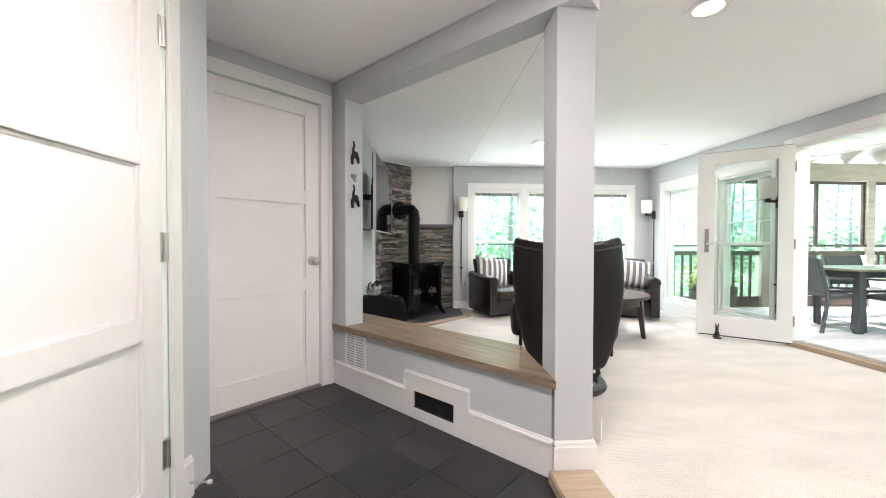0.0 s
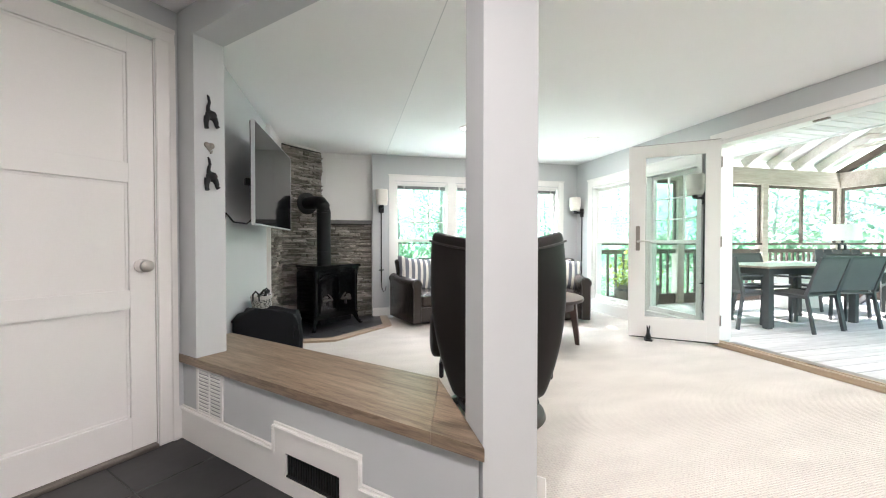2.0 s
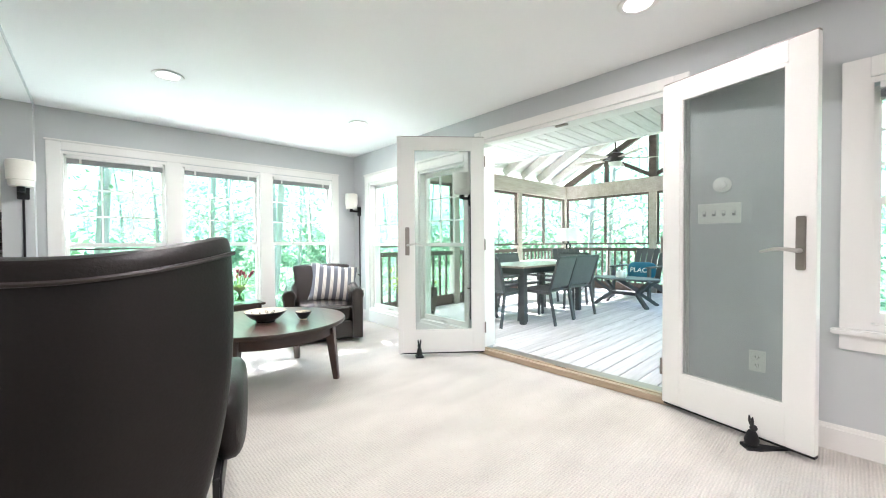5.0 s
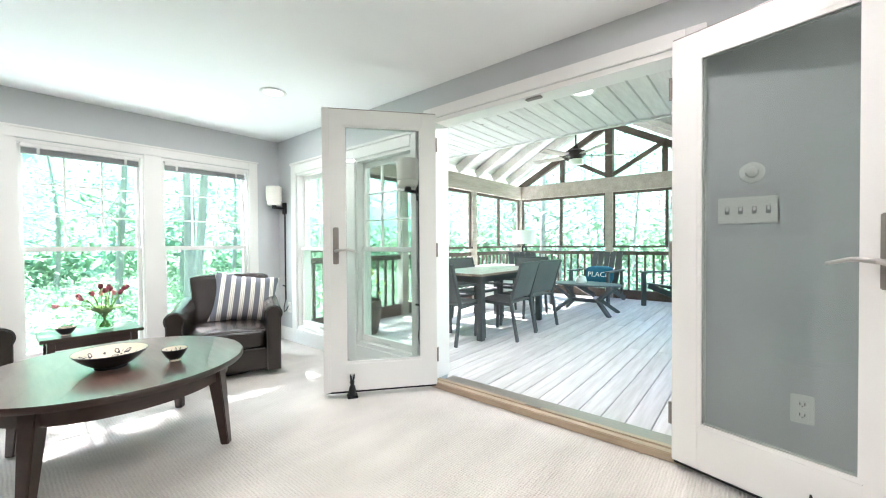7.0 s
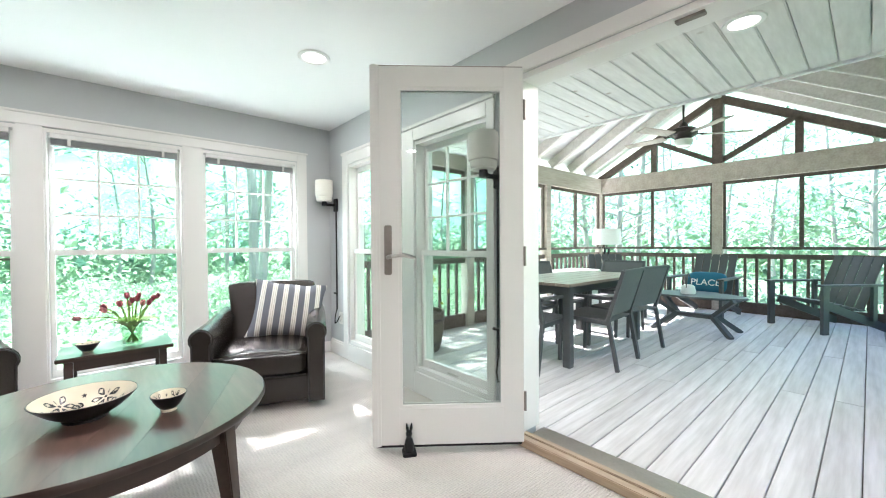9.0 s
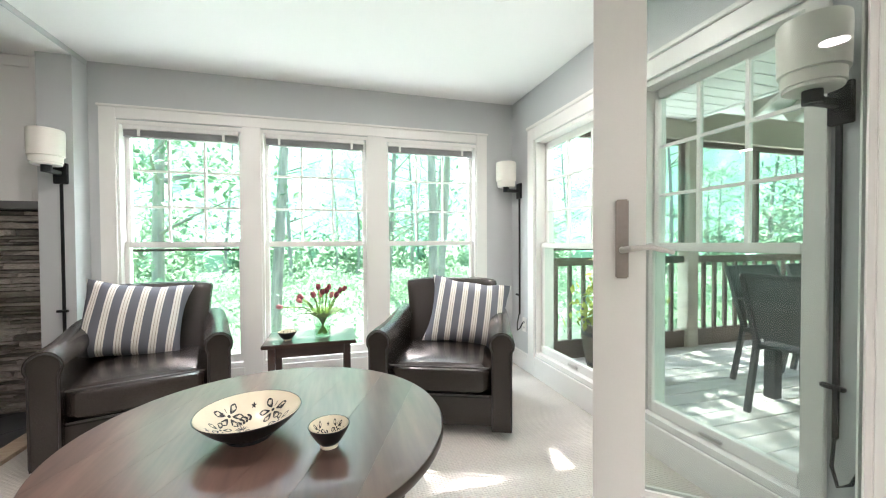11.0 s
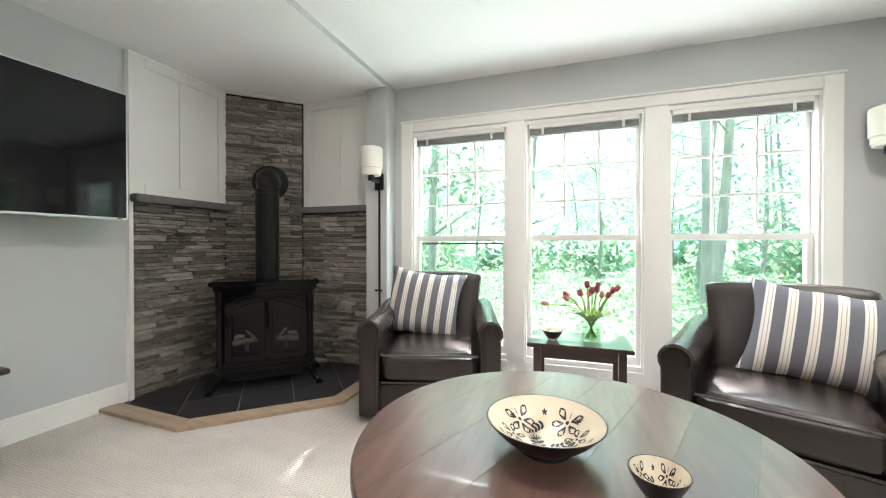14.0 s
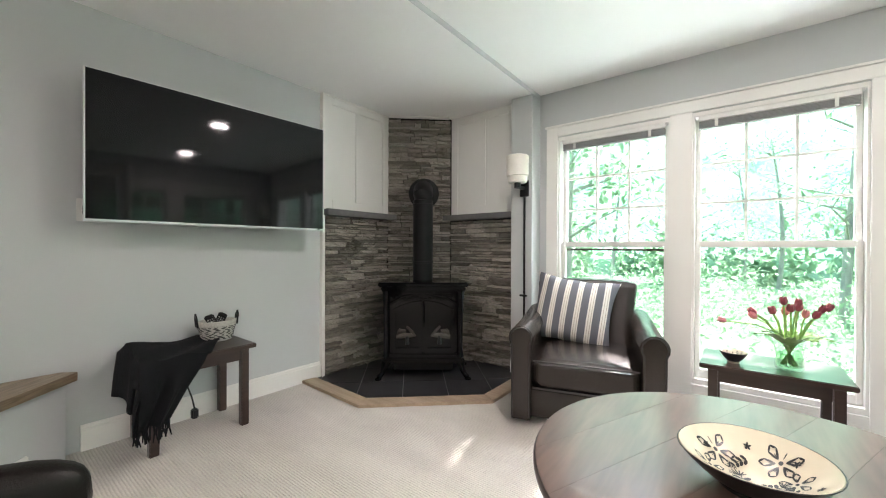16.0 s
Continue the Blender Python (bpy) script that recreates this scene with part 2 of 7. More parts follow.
def ribbed(m, pitch, depth, shade):
    """Fine looped ribs running along x, broken up along their length."""
    nt = m.node_tree
    bsdf = nt.nodes["Principled BSDF"]
    tc, wave, knots = nt.nodes.new("ShaderNodeTexCoord"), nt.nodes.new("ShaderNodeTexWave"), nt.nodes.new("ShaderNodeTexWave")
    wave.bands_direction, knots.bands_direction = "Y", "X"
    for w, p, d in ((wave, pitch, 1.2), (knots, pitch * 1.15, 3.0)):
        w.inputs["Scale"].default_value, w.inputs["Distortion"].default_value = math.pi / 10 / p, d
        w.inputs["Detail"].default_value, w.inputs["Detail Scale"].default_value = 2, 0.4
        nt.links.new(tc.outputs["Object"], w.inputs["Vector"])
    mul, rng, tone = nt.nodes.new("ShaderNodeMath"), nt.nodes.new("ShaderNodeMapRange"), nt.nodes.new("ShaderNodeVectorMath")
    mul.operation, tone.operation = "MULTIPLY_ADD", "SCALE"
    mul.inputs[1].default_value = 0.45
    nt.links.new(knots.outputs["Fac"], mul.inputs[0])
    nt.links.new(wave.outputs["Fac"], mul.inputs[2])
    rng.inputs["From Max"].default_value = 1.45
    rng.inputs["To Min"].default_value, rng.inputs["To Max"].default_value = 1 - shade, 1 + shade * 0.5
    nt.links.new(mul.outputs[0], rng.inputs[0])
    src = bsdf.inputs["Base Color"].links[0].from_socket
    nt.links.new(src, tone.inputs[0])
    nt.links.new(rng.outputs[0], tone.inputs["Scale"])
    nt.links.new(tone.outputs[0], bsdf.inputs["Base Color"])
    old = bsdf.inputs["Normal"].links[0].from_node
    b = nt.nodes.new("ShaderNodeBump")
    b.inputs["Strength"].default_value, b.inputs["Distance"].default_value = 0.8, depth
    nt.links.new(mul.outputs[0], b.inputs["Height"])
    nt.links.new(old.outputs[0], b.inputs["Normal"])
    nt.links.new(b.outputs[0], bsdf.inputs["Normal"])
    return m


ribbed(CARPET, 0.012, 0.0025, 0.085)
TILE = per_piece(mat("slate_tile", (0.026, 0.0255, 0.026), 0.45, grain=14, vary=0.3, bump=0.12, blotch=3), 0.25)
LGROUT = mat("light_grout", (0.30, 0.29, 0.28), 0.9, grain=90)
GROUT = mat("grout", (0.10, 0.098, 0.095), 0.9, grain=90)
OAK = wood("oak_bench", (0.10, 0.066, 0.042), (0.34, 0.255, 0.175), 0.4, (3, 34, 34))
for node in OAK.node_tree.nodes:
    if node.type == "TEX_NOISE":
        node.inputs["Distortion"].default_value = 1.3
OAK_LIGHT = wood("light_oak", (0.30, 0.22, 0.145), (0.46, 0.36, 0.255), 0.45, (3, 40, 40))
CHERRY = wood("dark_cherry", (0.020, 0.0105, 0.008), (0.050, 0.027, 0.020), 0.28, (1.5, 14, 14), coat=0.1, bump=0.03)
LEATHER = mat("brown_leather", (0.026, 0.020, 0.0165), 0.27, grain=140, vary=0.22, bump=0.25, blotch=5, spec=0.5)
LEATHER2 = mat("recliner_leather", (0.0085, 0.0062, 0.0053), 0.42, grain=160, vary=0.2, bump=0.25, blotch=4, spec=0.26)
PIPING = mat("leather_piping", (0.022, 0.017, 0.015), 0.4)
BLACK = mat("black_metal", (0.012, 0.012, 0.013), 0.45, 0.0, grain=60, vary=0.15, spec=0.3)
ENAMEL = mat("black_enamel", (0.003, 0.003, 0.0035), 0.07, 0.0, grain=14, vary=0.2, bump=0.14, spec=0.22)
PIPE_M = mat("stove_pipe_black", (0.006, 0.006, 0.0065), 0.45, 0.0, grain=50, vary=0.2, spec=0.2)
NICKEL = mat("brushed_nickel", (0.55, 0.53, 0.50), 0.28, 1.0, grain=80, vary=0.06)
BRONZE = mat("pewter", (0.30, 0.27, 0.24), 0.4, 0.8, grain=80, vary=0.1)
STONE = per_island(per_piece(mat("ledge_stone", (0.295, 0.268, 0.232), 0.85, grain=26, vary=0.5, bump=0.9, blotch=6, spec=0.2), 0.5), 0.0)
STONE_BACK = mat("stone_gap", (0.02, 0.019, 0.018), 0.95)
SLAB = mat("mantel_slate", (0.13, 0.128, 0.125), 0.7, grain=30, vary=0.2, bump=0.3)
GLASS = glass_mat("window_glass", (0.93, 0.99, 0.96))
DOOR_GLASS = glass_mat("door_glass", (0.79, 0.825, 0.81))
VASE = glass_mat("vase_glass", (0.90, 0.95, 0.92))
OPAL = mat("opal_glass", (0.80, 0.77, 0.70), 0.3, grain=60, vary=0.02)
SCREEN_M = mat("tv_screen", (0.006, 0.006, 0.007), 0.06, grain=10, vary=0.05, spec=0.25)
SILVER = mat("silver_trim", (0.60, 0.60, 0.61), 0.35, 0.7)
PLASTIC_W = mat("white_plastic", (0.76, 0.75, 0.72), 0.4)
THROW = mat("navy_throw", (0.009, 0.0095, 0.011), 0.95, grain=190, vary=0.35, bump=1.0, spec=0.2)
DECK = per_piece(wood("grey_deck", (0.44, 0.41, 0.385), (0.65, 0.62, 0.595), 0.6, (1.2, 16, 16), bump=0.2), 0.12)
PINE = per_piece(wood("white_pine", (0.62, 0.60, 0.575), (0.80, 0.785, 0.76), 0.6, (1.2, 14, 14)), 0.06)
BEAM_M = wood("weathered_beam", (0.34, 0.28, 0.235), (0.52, 0.455, 0.39), 0.7, (1.5, 14, 14))
RAFTER = wood("weathered_rafter", (0.44, 0.40, 0.36), (0.62, 0.585, 0.54), 0.7, (1.5, 14, 14))


def knotted(m, scale, size, colour):
    """Scatters round brown knots over boards."""
    nt = m.node_tree
    bsdf = nt.nodes["Principled BSDF"]
    tc, vor, edge, mix = nt.nodes.new("ShaderNodeTexCoord"), nt.nodes.new("ShaderNodeTexVoronoi"), nt.nodes.new("ShaderNodeMapRange"), nt.nodes.new("ShaderNodeMix")
    vor.inputs["Scale"].default_value = scale
    nt.links.new(tc.outputs["Object"], vor.inputs["Vector"])
    edge.inputs["From Min"].default_value, edge.inputs["From Max"].default_value = size * 0.4, size
    edge.inputs["To Min"].default_value, edge.inputs["To Max"].default_value = 0.75, 0.0
    nt.links.new(vor.outputs["Distance"], edge.inputs[0])
    mix.data_type = "RGBA"
    nt.links.new(edge.outputs[0], mix.inputs[0])
    nt.links.new(bsdf.inputs["Base Color"].links[0].from_socket, mix.inputs[6])
    mix.inputs[7].default_value = (*colour, 1)
    nt.links.new(mix.outputs[2], bsdf.inputs["Base Color"])
    return m


DARKWOOD = wood("dark_stained_wood", (0.060, 0.040, 0.030), (0.13, 0.09, 0.07), 0.6, (2, 16, 16))
PATIO = mat("patio_metal", (0.075, 0.077, 0.078), 0.5, 0.2, vary=0.1)
SLING = mat("patio_sling", (0.12, 0.122, 0.122), 0.8, grain=260, vary=0.25, bump=0.4)
PTOP = wood("patio_table_top", (0.20, 0.15, 0.12), (0.36, 0.29, 0.24), 0.35, (2, 14, 14))
BARK = mat("bark", (0.31, 0.285, 0.255), 0.95, grain=10, vary=0.4, bump=1.0, stretch=(1, 1, 0.25))
LEAF = leaf_mat("leaves", (0.12, 0.215, 0.16), (0.23, 0.35, 0.26))
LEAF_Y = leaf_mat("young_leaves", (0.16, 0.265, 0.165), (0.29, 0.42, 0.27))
GRASS = mat("lawn", (0.13, 0.215, 0.11), 0.95, grain=6, vary=0.5, bump=0.6, blotch=0.5)
REGISTER = mat("register_dark", (0.02, 0.02, 0.021), 0.6, vary=0.3)
SHADE = mat("lamp_shade", (0.80, 0.79, 0.76), 0.8)
TERRA = mat("stone_planter", (0.13, 0.105, 0.082), 0.9, grain=20, vary=0.15, bump=0.3)
# ---- the setting ----
T = 0.15                     # wall thickness
WX, WY, LX = 3.95, 6.11, -0.30   # east wall, window wall, television wall
TILE_Z = -0.05
SOUTH = -1.6


def wall_with_holes(name, along, face, away, lo, hi, z0, z1, holes, label):
    """A wall along x or y, from lo to hi, its room face at face; holes are (lo, hi, z0, z1)."""
    bm = bmesh.new()
    f0, f1 = sorted((face, face + away * T))

    def put(a0, a1, b0, b1):
        if a1 - a0 > 0.001 and b1 - b0 > 0.001:
            box(a0, a1, f0, f1, b0, b1, bm=bm) if along == "x" else box(f0, f1, a0, a1, b0, b1, bm=bm)
    at = lo
    for h0, h1, c0, c1 in sorted(holes):
        put(at, h0, z0, z1)
        put(h0, h1, z0, c0)
        put(h0, h1, c1, z1)
        at = h1
    put(at, hi, z0, z1)
    return tagged(obj(name, bm, WALL), label, "wall", kind="structure")


U = [(1.12, 1.86), (1.98, 2.73), (2.86, 3.62)]   # the three openings of the window wall
WZ0, WZ1 = 0.15, 1.84
R3 = (4.005, 4.70)           # east window behind the open leaf
R1 = (4.88, 5.72)            # east window by the corner
R2 = (0.55, 1.42)            # east window by the open door
OPEN = (2.215, 3.785, 1.96)    # opening to the porch
wall_with_holes("wall_north", "x", WY, 1, -0.6, WX + T, -0.3, 2.45, [(a, b, WZ0, WZ1) for a, b in U], "pale blue-grey painted wall with three tall windows")
wall_with_holes("wall_east", "y", WX, 1, SOUTH - T, WY - 0.001, -0.3, 2.45, [(*R1, 0.15, 1.80), (*R3, 0.15, 1.80), (*R2, 0.60, 1.77), (OPEN[0], OPEN[1], -0.3, OPEN[2])], "pale blue-grey painted wall opening onto the porch")
wall_with_holes("wall_south", "x", SOUTH, -1, -1.9, WX, -0.3, 2.45, [], "pale blue-grey painted wall")
wall_with_holes("wall_west", "y", LX, -1, 3.20, WY - 0.001, -0.3, 2.45, [], "pale blue-grey painted wall behind the television")

# the hall's rotated corner: u runs along the half wall, v into the room
ORG = Vector((-0.365, 3.195, 0))
DIAG = Matrix.Translation(ORG) @ pose(0, 0, 0, 0, 0, -45)
bm = box(-T, 0, -1.75, -0.915, -0.3, 2.45)
box(-T, 0, -0.115, 0.16, -0.3, 2.45, bm=bm)
box(-T, 0, -0.915, -0.115, 2.016, 2.45, bm=bm)
ob = tagged(obj("wall_hall", bm, WALL), "blue-grey wall around the hall door", "wall", kind="structure")
ob.matrix_world = DIAG
bm = box(-1.9, -0.68, 1.93, 1.93 + T, -0.3, 2.45)
tagged(obj("wall_hall_return", bm, WALL), "blue-grey return wall in the hall", "wall", kind="structure")
bm = box(-0.83, -0.68, SOUTH, 1.0, -0.3, 2.45)
box(-0.83, -0.68, 1.80, 1.929, -0.3, 2.45, bm=bm)
box(-0.83, -0.68, 1.0, 1.80, 2.02, 2.45, bm=bm)
tagged(obj("wall_closet", bm, WALL), "blue-grey wall around the closet door", "wall", kind="structure")

# half wall, pilaster, post and beam
bm = prism([(-0.20, 0.0), (1.755, 0.0), (1.405, 0.35), (-0.20, 0.35)], -0.3, 0.358)
ob = tagged(obj("half_wall", bm, WALL), "low blue-grey half wall under an oak bench top", "wall", kind="structure")
ob.matrix_world = DIAG
bm = box(-0.05, 0.165, -0.012, 0.14, 0.358, 2.045)
ob = tagged(obj("pilaster", bm, WALL), "blue-grey pilaster with cat-tail hooks", "pillar", kind="structure")
ob.matrix_world = DIAG
bm = box(-0.05, 1.90, -0.012, 0.14, 2.045, CEIL + 0.1)
ob = tagged(obj("beam", bm, WALL), "boxed blue-grey beam above the half wall", "beam", kind="structure")
ob.matrix_world = DIAG
bm = box(0.881, 1.054, 1.935, 2.105, -0.05, CEIL + 0.1)
tagged(obj("post", bm, WALL), "square blue-grey post at the end of the half wall", "post", kind="structure")
bm = prism([(0.872, 1.917), (1.072, 1.917), (1.072, 2.12), (0.90, 2.12)], -0.05, 0.105, 0.004)
prism([(0.875, 1.923), (1.066, 1.923), (1.066, 2.115), (0.90, 2.115)], 0.105, 0.125, 0.004, bm=bm)
tagged(obj("post_baseboard", bm, WHITE), "white moulded baseboard around the post", "baseboard", kind="structure")

# oak bench top
bench = empty("bench_top", DIAG, "worn brown oak board capping the low half wall", "bench top")
part("board", prism([(-0.02, -0.025), (1.60, -0.025), (1.376, 0.385), (-0.22, 0.385), (-0.22, 0.145), (0.17, 0.145), (0.17, -0.016), (-0.02, -0.016)], 0.36, 0.40), OAK, bench)
part("end_board", prism([(1.601, -0.025), (1.784, -0.025), (1.378, 0.385)], 0.36, 0.40), OAK, bench)

# floors
bm = prism([(1.05, SOUTH), (WX + 0.02, SOUTH), (WX + 0.02, WY), (LX - 0.02, WY), (LX - 0.02, 3.2), (0.9, 2.0), (1.05, 1.95)], -0.2, 0.0)
tagged(obj("floor_carpet", bm, CARPET), "cream looped wall-to-wall carpet with fine ribs", "carpet", kind="structure")
bm = box(-1.9, 1.05, SOUTH, 3.3, -0.22, TILE_Z - 0.006)
floor_tile = tagged(obj("floor_tile", bm, GROUT), "dark slate tiled hall floor laid on the diagonal", "tile floor", kind="structure")
bm = box(0.845, 1.049, SOUTH, 1.914, -0.05, 0.006, 0.006)
tagged(obj("wood_nosing", bm, OAK_LIGHT), "light oak nosing between the tile and the carpet", "trim", kind="structure")

# ceilings
bm = prism([(0.97, SOUTH), (WX + T, SOUTH), (WX + T, WY + T), (0.97, WY + T)], CEIL, CEIL + 0.12)
tagged(obj("ceiling", bm, CEILM), "white painted ceiling", "ceiling", kind="structure")
bm = prism([(-1.9, SOUTH), (0.97, SOUTH), (0.97, 1.93), (-0.365, 3.27), (-1.9, 3.27)], CEIL, CEIL + 0.12)
tagged(obj("ceiling_hall", bm, CEILM), "white painted hall ceiling", "ceiling", kind="structure")
bm = prism([(0.969, 1.931), (0.969, WY + 0.1), (-0.6, WY + 0.1), (-0.6, 3.28), (-0.366, 3.28)], LOW, CEIL + 0.12)
tagged(obj("ceiling_soffit", bm, CEILM), "slightly lower white ceiling over the stove side", "ceiling", kind="structure")


bm = box(0.9695, 0.9735, 2.0, 6.10, LOW, CEIL - 0.0005)
tagged(obj("ceiling_step", bm, WALL), "blue-grey edge where the ceiling steps down", "trim", kind="structure")


# baseboards
def baseboard(name, p, q, side, label="white moulded baseboard", h=0.125, floor=0.0):
    """A moulded board from p to q; side (+1 or -1) is the way it stands out to the left of p to q."""
    p, q = Vector((*p, 0)), Vector((*q, 0))
    n = (q - p).length
    bm = box(0, n, 0, 0.016 * side, floor, floor + h - 0.02)
    box(0, n, 0, 0.010 * side, floor + h - 0.02, floor + h - 0.006, 0.0, bm)
    box(0, n, 0, 0.006 * side, floor + h - 0.006, floor + h, 0.0, bm)
    ob = tagged(obj(name, bm, WHITE), label, "baseboard", kind="structure")
    d = q - p
    ob.matrix_world = Matrix.Translation(p) @ pose(0, 0, 0, 0, 0, math.degrees(math.atan2(d.y, d.x)))
    return ob


baseboard("baseboard_west", (LX, 3.64), (LX, 4.97), -1)
baseboard("baseboard_north", (1.0, WY), (WX, WY), -1, h=0.10)
baseboard("baseboard_east", (WX, 3.84), (WX, 6.09), 1, h=0.135)
baseboard("baseboard_southeast", (WX, SOUTH), (WX, 2.16), 1)
baseboard("baseboard_south", (1.1, SOUTH), (WX, SOUTH), 1)
baseboard("baseboard_jut", (0.80, 5.96), (0.985, 5.96), -1)
baseboard("baseboard_closet", (-0.68, 1.85), (-0.68, 1.93), -1, floor=TILE_Z, h=0.17)
pa, pb = DIAG @ Vector((0.0, 0.36, 0)), DIAG @ Vector((1.85, 0.36, 0))
baseboard("baseboard_halfwall_back", pa.xy, pb.xy, 1)
bm = box(-0.016, 0.0, -0.05, 0.0, TILE_Z, 0.12)
ob = tagged(obj("baseboard_hall", bm, WHITE), "white moulded baseboard beside the hall door", "baseboard", kind="structure")
ob.matrix_world = DIAG @ pose(0.016, 0, 0)
# half wall front: tall base with a raised step around the floor register
bm = box(0.0, 0.80, -0.016, -0.001, TILE_Z, 0.10)
box(1.285, 1.765, -0.016, -0.001, TILE_Z, 0.10, bm=bm)
box(0.80, 1.285, -0.016, -0.001, TILE_Z, 0.016, bm=bm)
box(0.80, 0.875, -0.016, -0.001, 0.016, 0.205, bm=bm)
box(1.19, 1.285, -0.016, -0.001, 0.016, 0.205, bm=bm)
box(0.875, 1.19, -0.016, -0.001, 0.118, 0.205, bm=bm)
for u0, u1, zz in ((0.0, 0.80, 0.10), (1.285, 1.765, 0.10), (0.79, 1.295, 0.205)):
    box(u0, u1, -0.022, -0.001, zz, zz + 0.014, 0.003, bm=bm)
    box(u0, u1, -0.010, -0.001, zz + 0.014, zz + 0.024, 0.002, bm=bm)
for u0 in (0.79, 1.279):
    box(u0, u0 + 0.016, -0.022, -0.001, 0.10, 0.205, 0.003, bm=bm)
ob = tagged(obj("baseboard_halfwall", bm, WHITE), "tall white baseboard stepping up around a register", "baseboard", kind="structure")
ob.matrix_world = DIAG


# ---- windows and doors ----
def double_hung(name, m, w, z0, z1, label, blind=True, casing=True, cl=0.09, cr=0.09, ct=0.09, sill=False, muntins=2):
    """A double-hung window in an opening w wide; local x along the wall, y outwards, the room face at y 0."""
    win = empty(name, m, label, "window", kind="structure")
    h = z1 - z0
    mid = z0 + h * 0.515
    bm = box(0, 0.012, 0.0, T, z0, z1)
    box(w - 0.012, w, 0.0, T, z0, z1, bm=bm)
    box(0.012, w - 0.012, 0.0, T, z1 - 0.025, z1, bm=bm)
    box(0.012, w - 0.012, 0.0, T, z0, z0 + 0.03, bm=bm)
    part("window_frame", bm, WHITE, win)
    for nm, y, a, b in (("upper_sash", 0.075, mid - 0.02, z1 - 0.025), ("lower_sash", 0.04, z0 + 0.03, mid + 0.02)):
        s = 0.027
        x0, x1 = 0.013, w - 0.013
        bm = box(x0, x0 + s, y, y + 0.035, a, b, 0.003)
        box(x1 - s, x1, y, y + 0.035, a, b, 0.003, bm=bm)
        box(x0 + s, x1 - s, y, y + 0.035, b - (0.036 if nm == "lower_sash" else 0.045), b, 0.003, bm=bm)
        box(x0 + s, x1 - s, y, y + 0.035, a, a + (0.036 if nm == "upper_sash" else 0.055), 0.003, bm=bm)
        sash = part(nm, bm, WHITE, win)
        pane = part("pane", box(x0 + s - 0.004, x1 - s + 0.004, y + 0.015, y + 0.019, a + 0.03, b - 0.03), GLASS, sash, "clear glass pane")
        pane.visible_shadow = False
        if nm == "upper_sash":
            gx0, gx1, ga, gb = x0 + s, x1 - s, a + 0.036, b - 0.045
            for i in range(1, muntins + 1):
                xx = gx0 + (gx1 - gx0) * i / (muntins + 1)
                part("muntin", box(xx - 0.007, xx + 0.007, y + 0.006, y + 0.028, ga, gb), WHITE, sash)
            for i in (1, 2):
                zz = ga + (gb - ga) * i / 3
                part("muntin", box(gx0, gx1, y + 0.007, y + 0.027, zz - 0.007, zz + 0.007), WHITE, sash)
        else:
            part("sash_lift", box(w / 2 - 0.05, w / 2 + 0.05, y - 0.012, y - 0.001, z0 + 0.045, z0 + 0.06, 0.003), NICKEL, sash, "small metal sash lift")
    if name == "window_1":
        part("screen_bar", box(0.04, w - 0.04, 0.078, 0.09, mid - 0.045, mid - 0.03), DARKWOOD, win, "dark top bar of the insect screen")
    if blind:
        part("headrail", box(0.03, w - 0.03, 0.004, 0.04, z1 - 0.055, z1 - 0.026), PLASTIC_W, win)
        for i in range(5):
            part("blind_slat", box(0.032, w - 0.032, 0.006, 0.040, z1 - 0.064 - i * 0.007, z1 - 0.060 - i * 0.007), SLATM, win, "grey raised blind slat")
        for xx in (0.12, w - 0.12):
            part("ladder_tape", box(xx - 0.008, xx + 0.008, 0.0025, 0.0045, z1 - 0.10, z1 - 0.03), PLASTIC_W, win)
        part("bottom_rail", box(0.032, w - 0.032, 0.006, 0.040, z1 - 0.105, z1 - 0.097), SLATM, win)
    return win


SLATM = mat("blind_grey", (0.30, 0.30, 0.30), 0.5, vary=0.05)


def casing(bm, x0, x1, z0, z1, d=0.018):
    """One flat board with a raised outer bead."""
    box(x0, x1, -d, -0.001, z0, z1, 0.003, bm=bm)


for i, (a, b) in enumerate(U):
    double_hung("window_%d" % (i + 1), pose(a, WY, 0), b - a, WZ0, WZ1, "tall white double-hung window with a raised grey blind")
bm = bmesh.new()
casing(bm, 1.03, 1.12, 0.02, 1.916)
casing(bm, 3.62, 3.71, 0.02, 1.916)
casing(bm, 1.86, 1.98, 0.02, 1.845)
casing(bm, 2.73, 2.86, 0.02, 1.845)
casing(bm, 1.121, 3.619, 1.846, 1.916)
box(1.02, 3.72, -0.026, -0.001, 1.917, 1.932, 0.003, bm=bm)
for x0, x1 in U:
    casing(bm, x0 + 0.001, x1 - 0.001, 0.02, 0.149)
ob = tagged(obj("window_casing", bm, WHITE), "wide white casing around three windows", "trim", kind="structure")
ob.matrix_world = pose(0, WY, 0)

EAST = pose(WX, 0, 0, 0, 0, -90)   # local x runs towards -y, local y outwards
double_hung("window_4", EAST @ pose(-R1[1], 0, 0), R1[1] - R1[0], 0.15, 1.80, "tall white double-hung window facing the porch", blind=False)
double_hung("window_6", EAST @ pose(-R3[1], 0, 0), R3[1] - R3[0], 0.15, 1.80, "tall white double-hung window behind the open French door", blind=False)
double_hung("window_5", EAST @ pose(-R2[1], 0, 0), R2[1] - R2[0], 0.60, 1.77, "white double-hung window above a sill", blind=True)
bm = bmesh.new()
casing(bm, -R1[1] - 0.09, -R1[1], 0.02, 1.89)
casing(bm, -R1[0], -R3[1], 0.02, 1.89)
casing(bm, -R3[0], -R3[0] + 0.06, 0.02, 1.89)
casing(bm, -R3[1] + 0.001, -R3[0] - 0.001, 1.801, 1.89)
casing(bm, -R3[1] + 0.001, -R3[0] - 0.001, 0.02, 0.149)
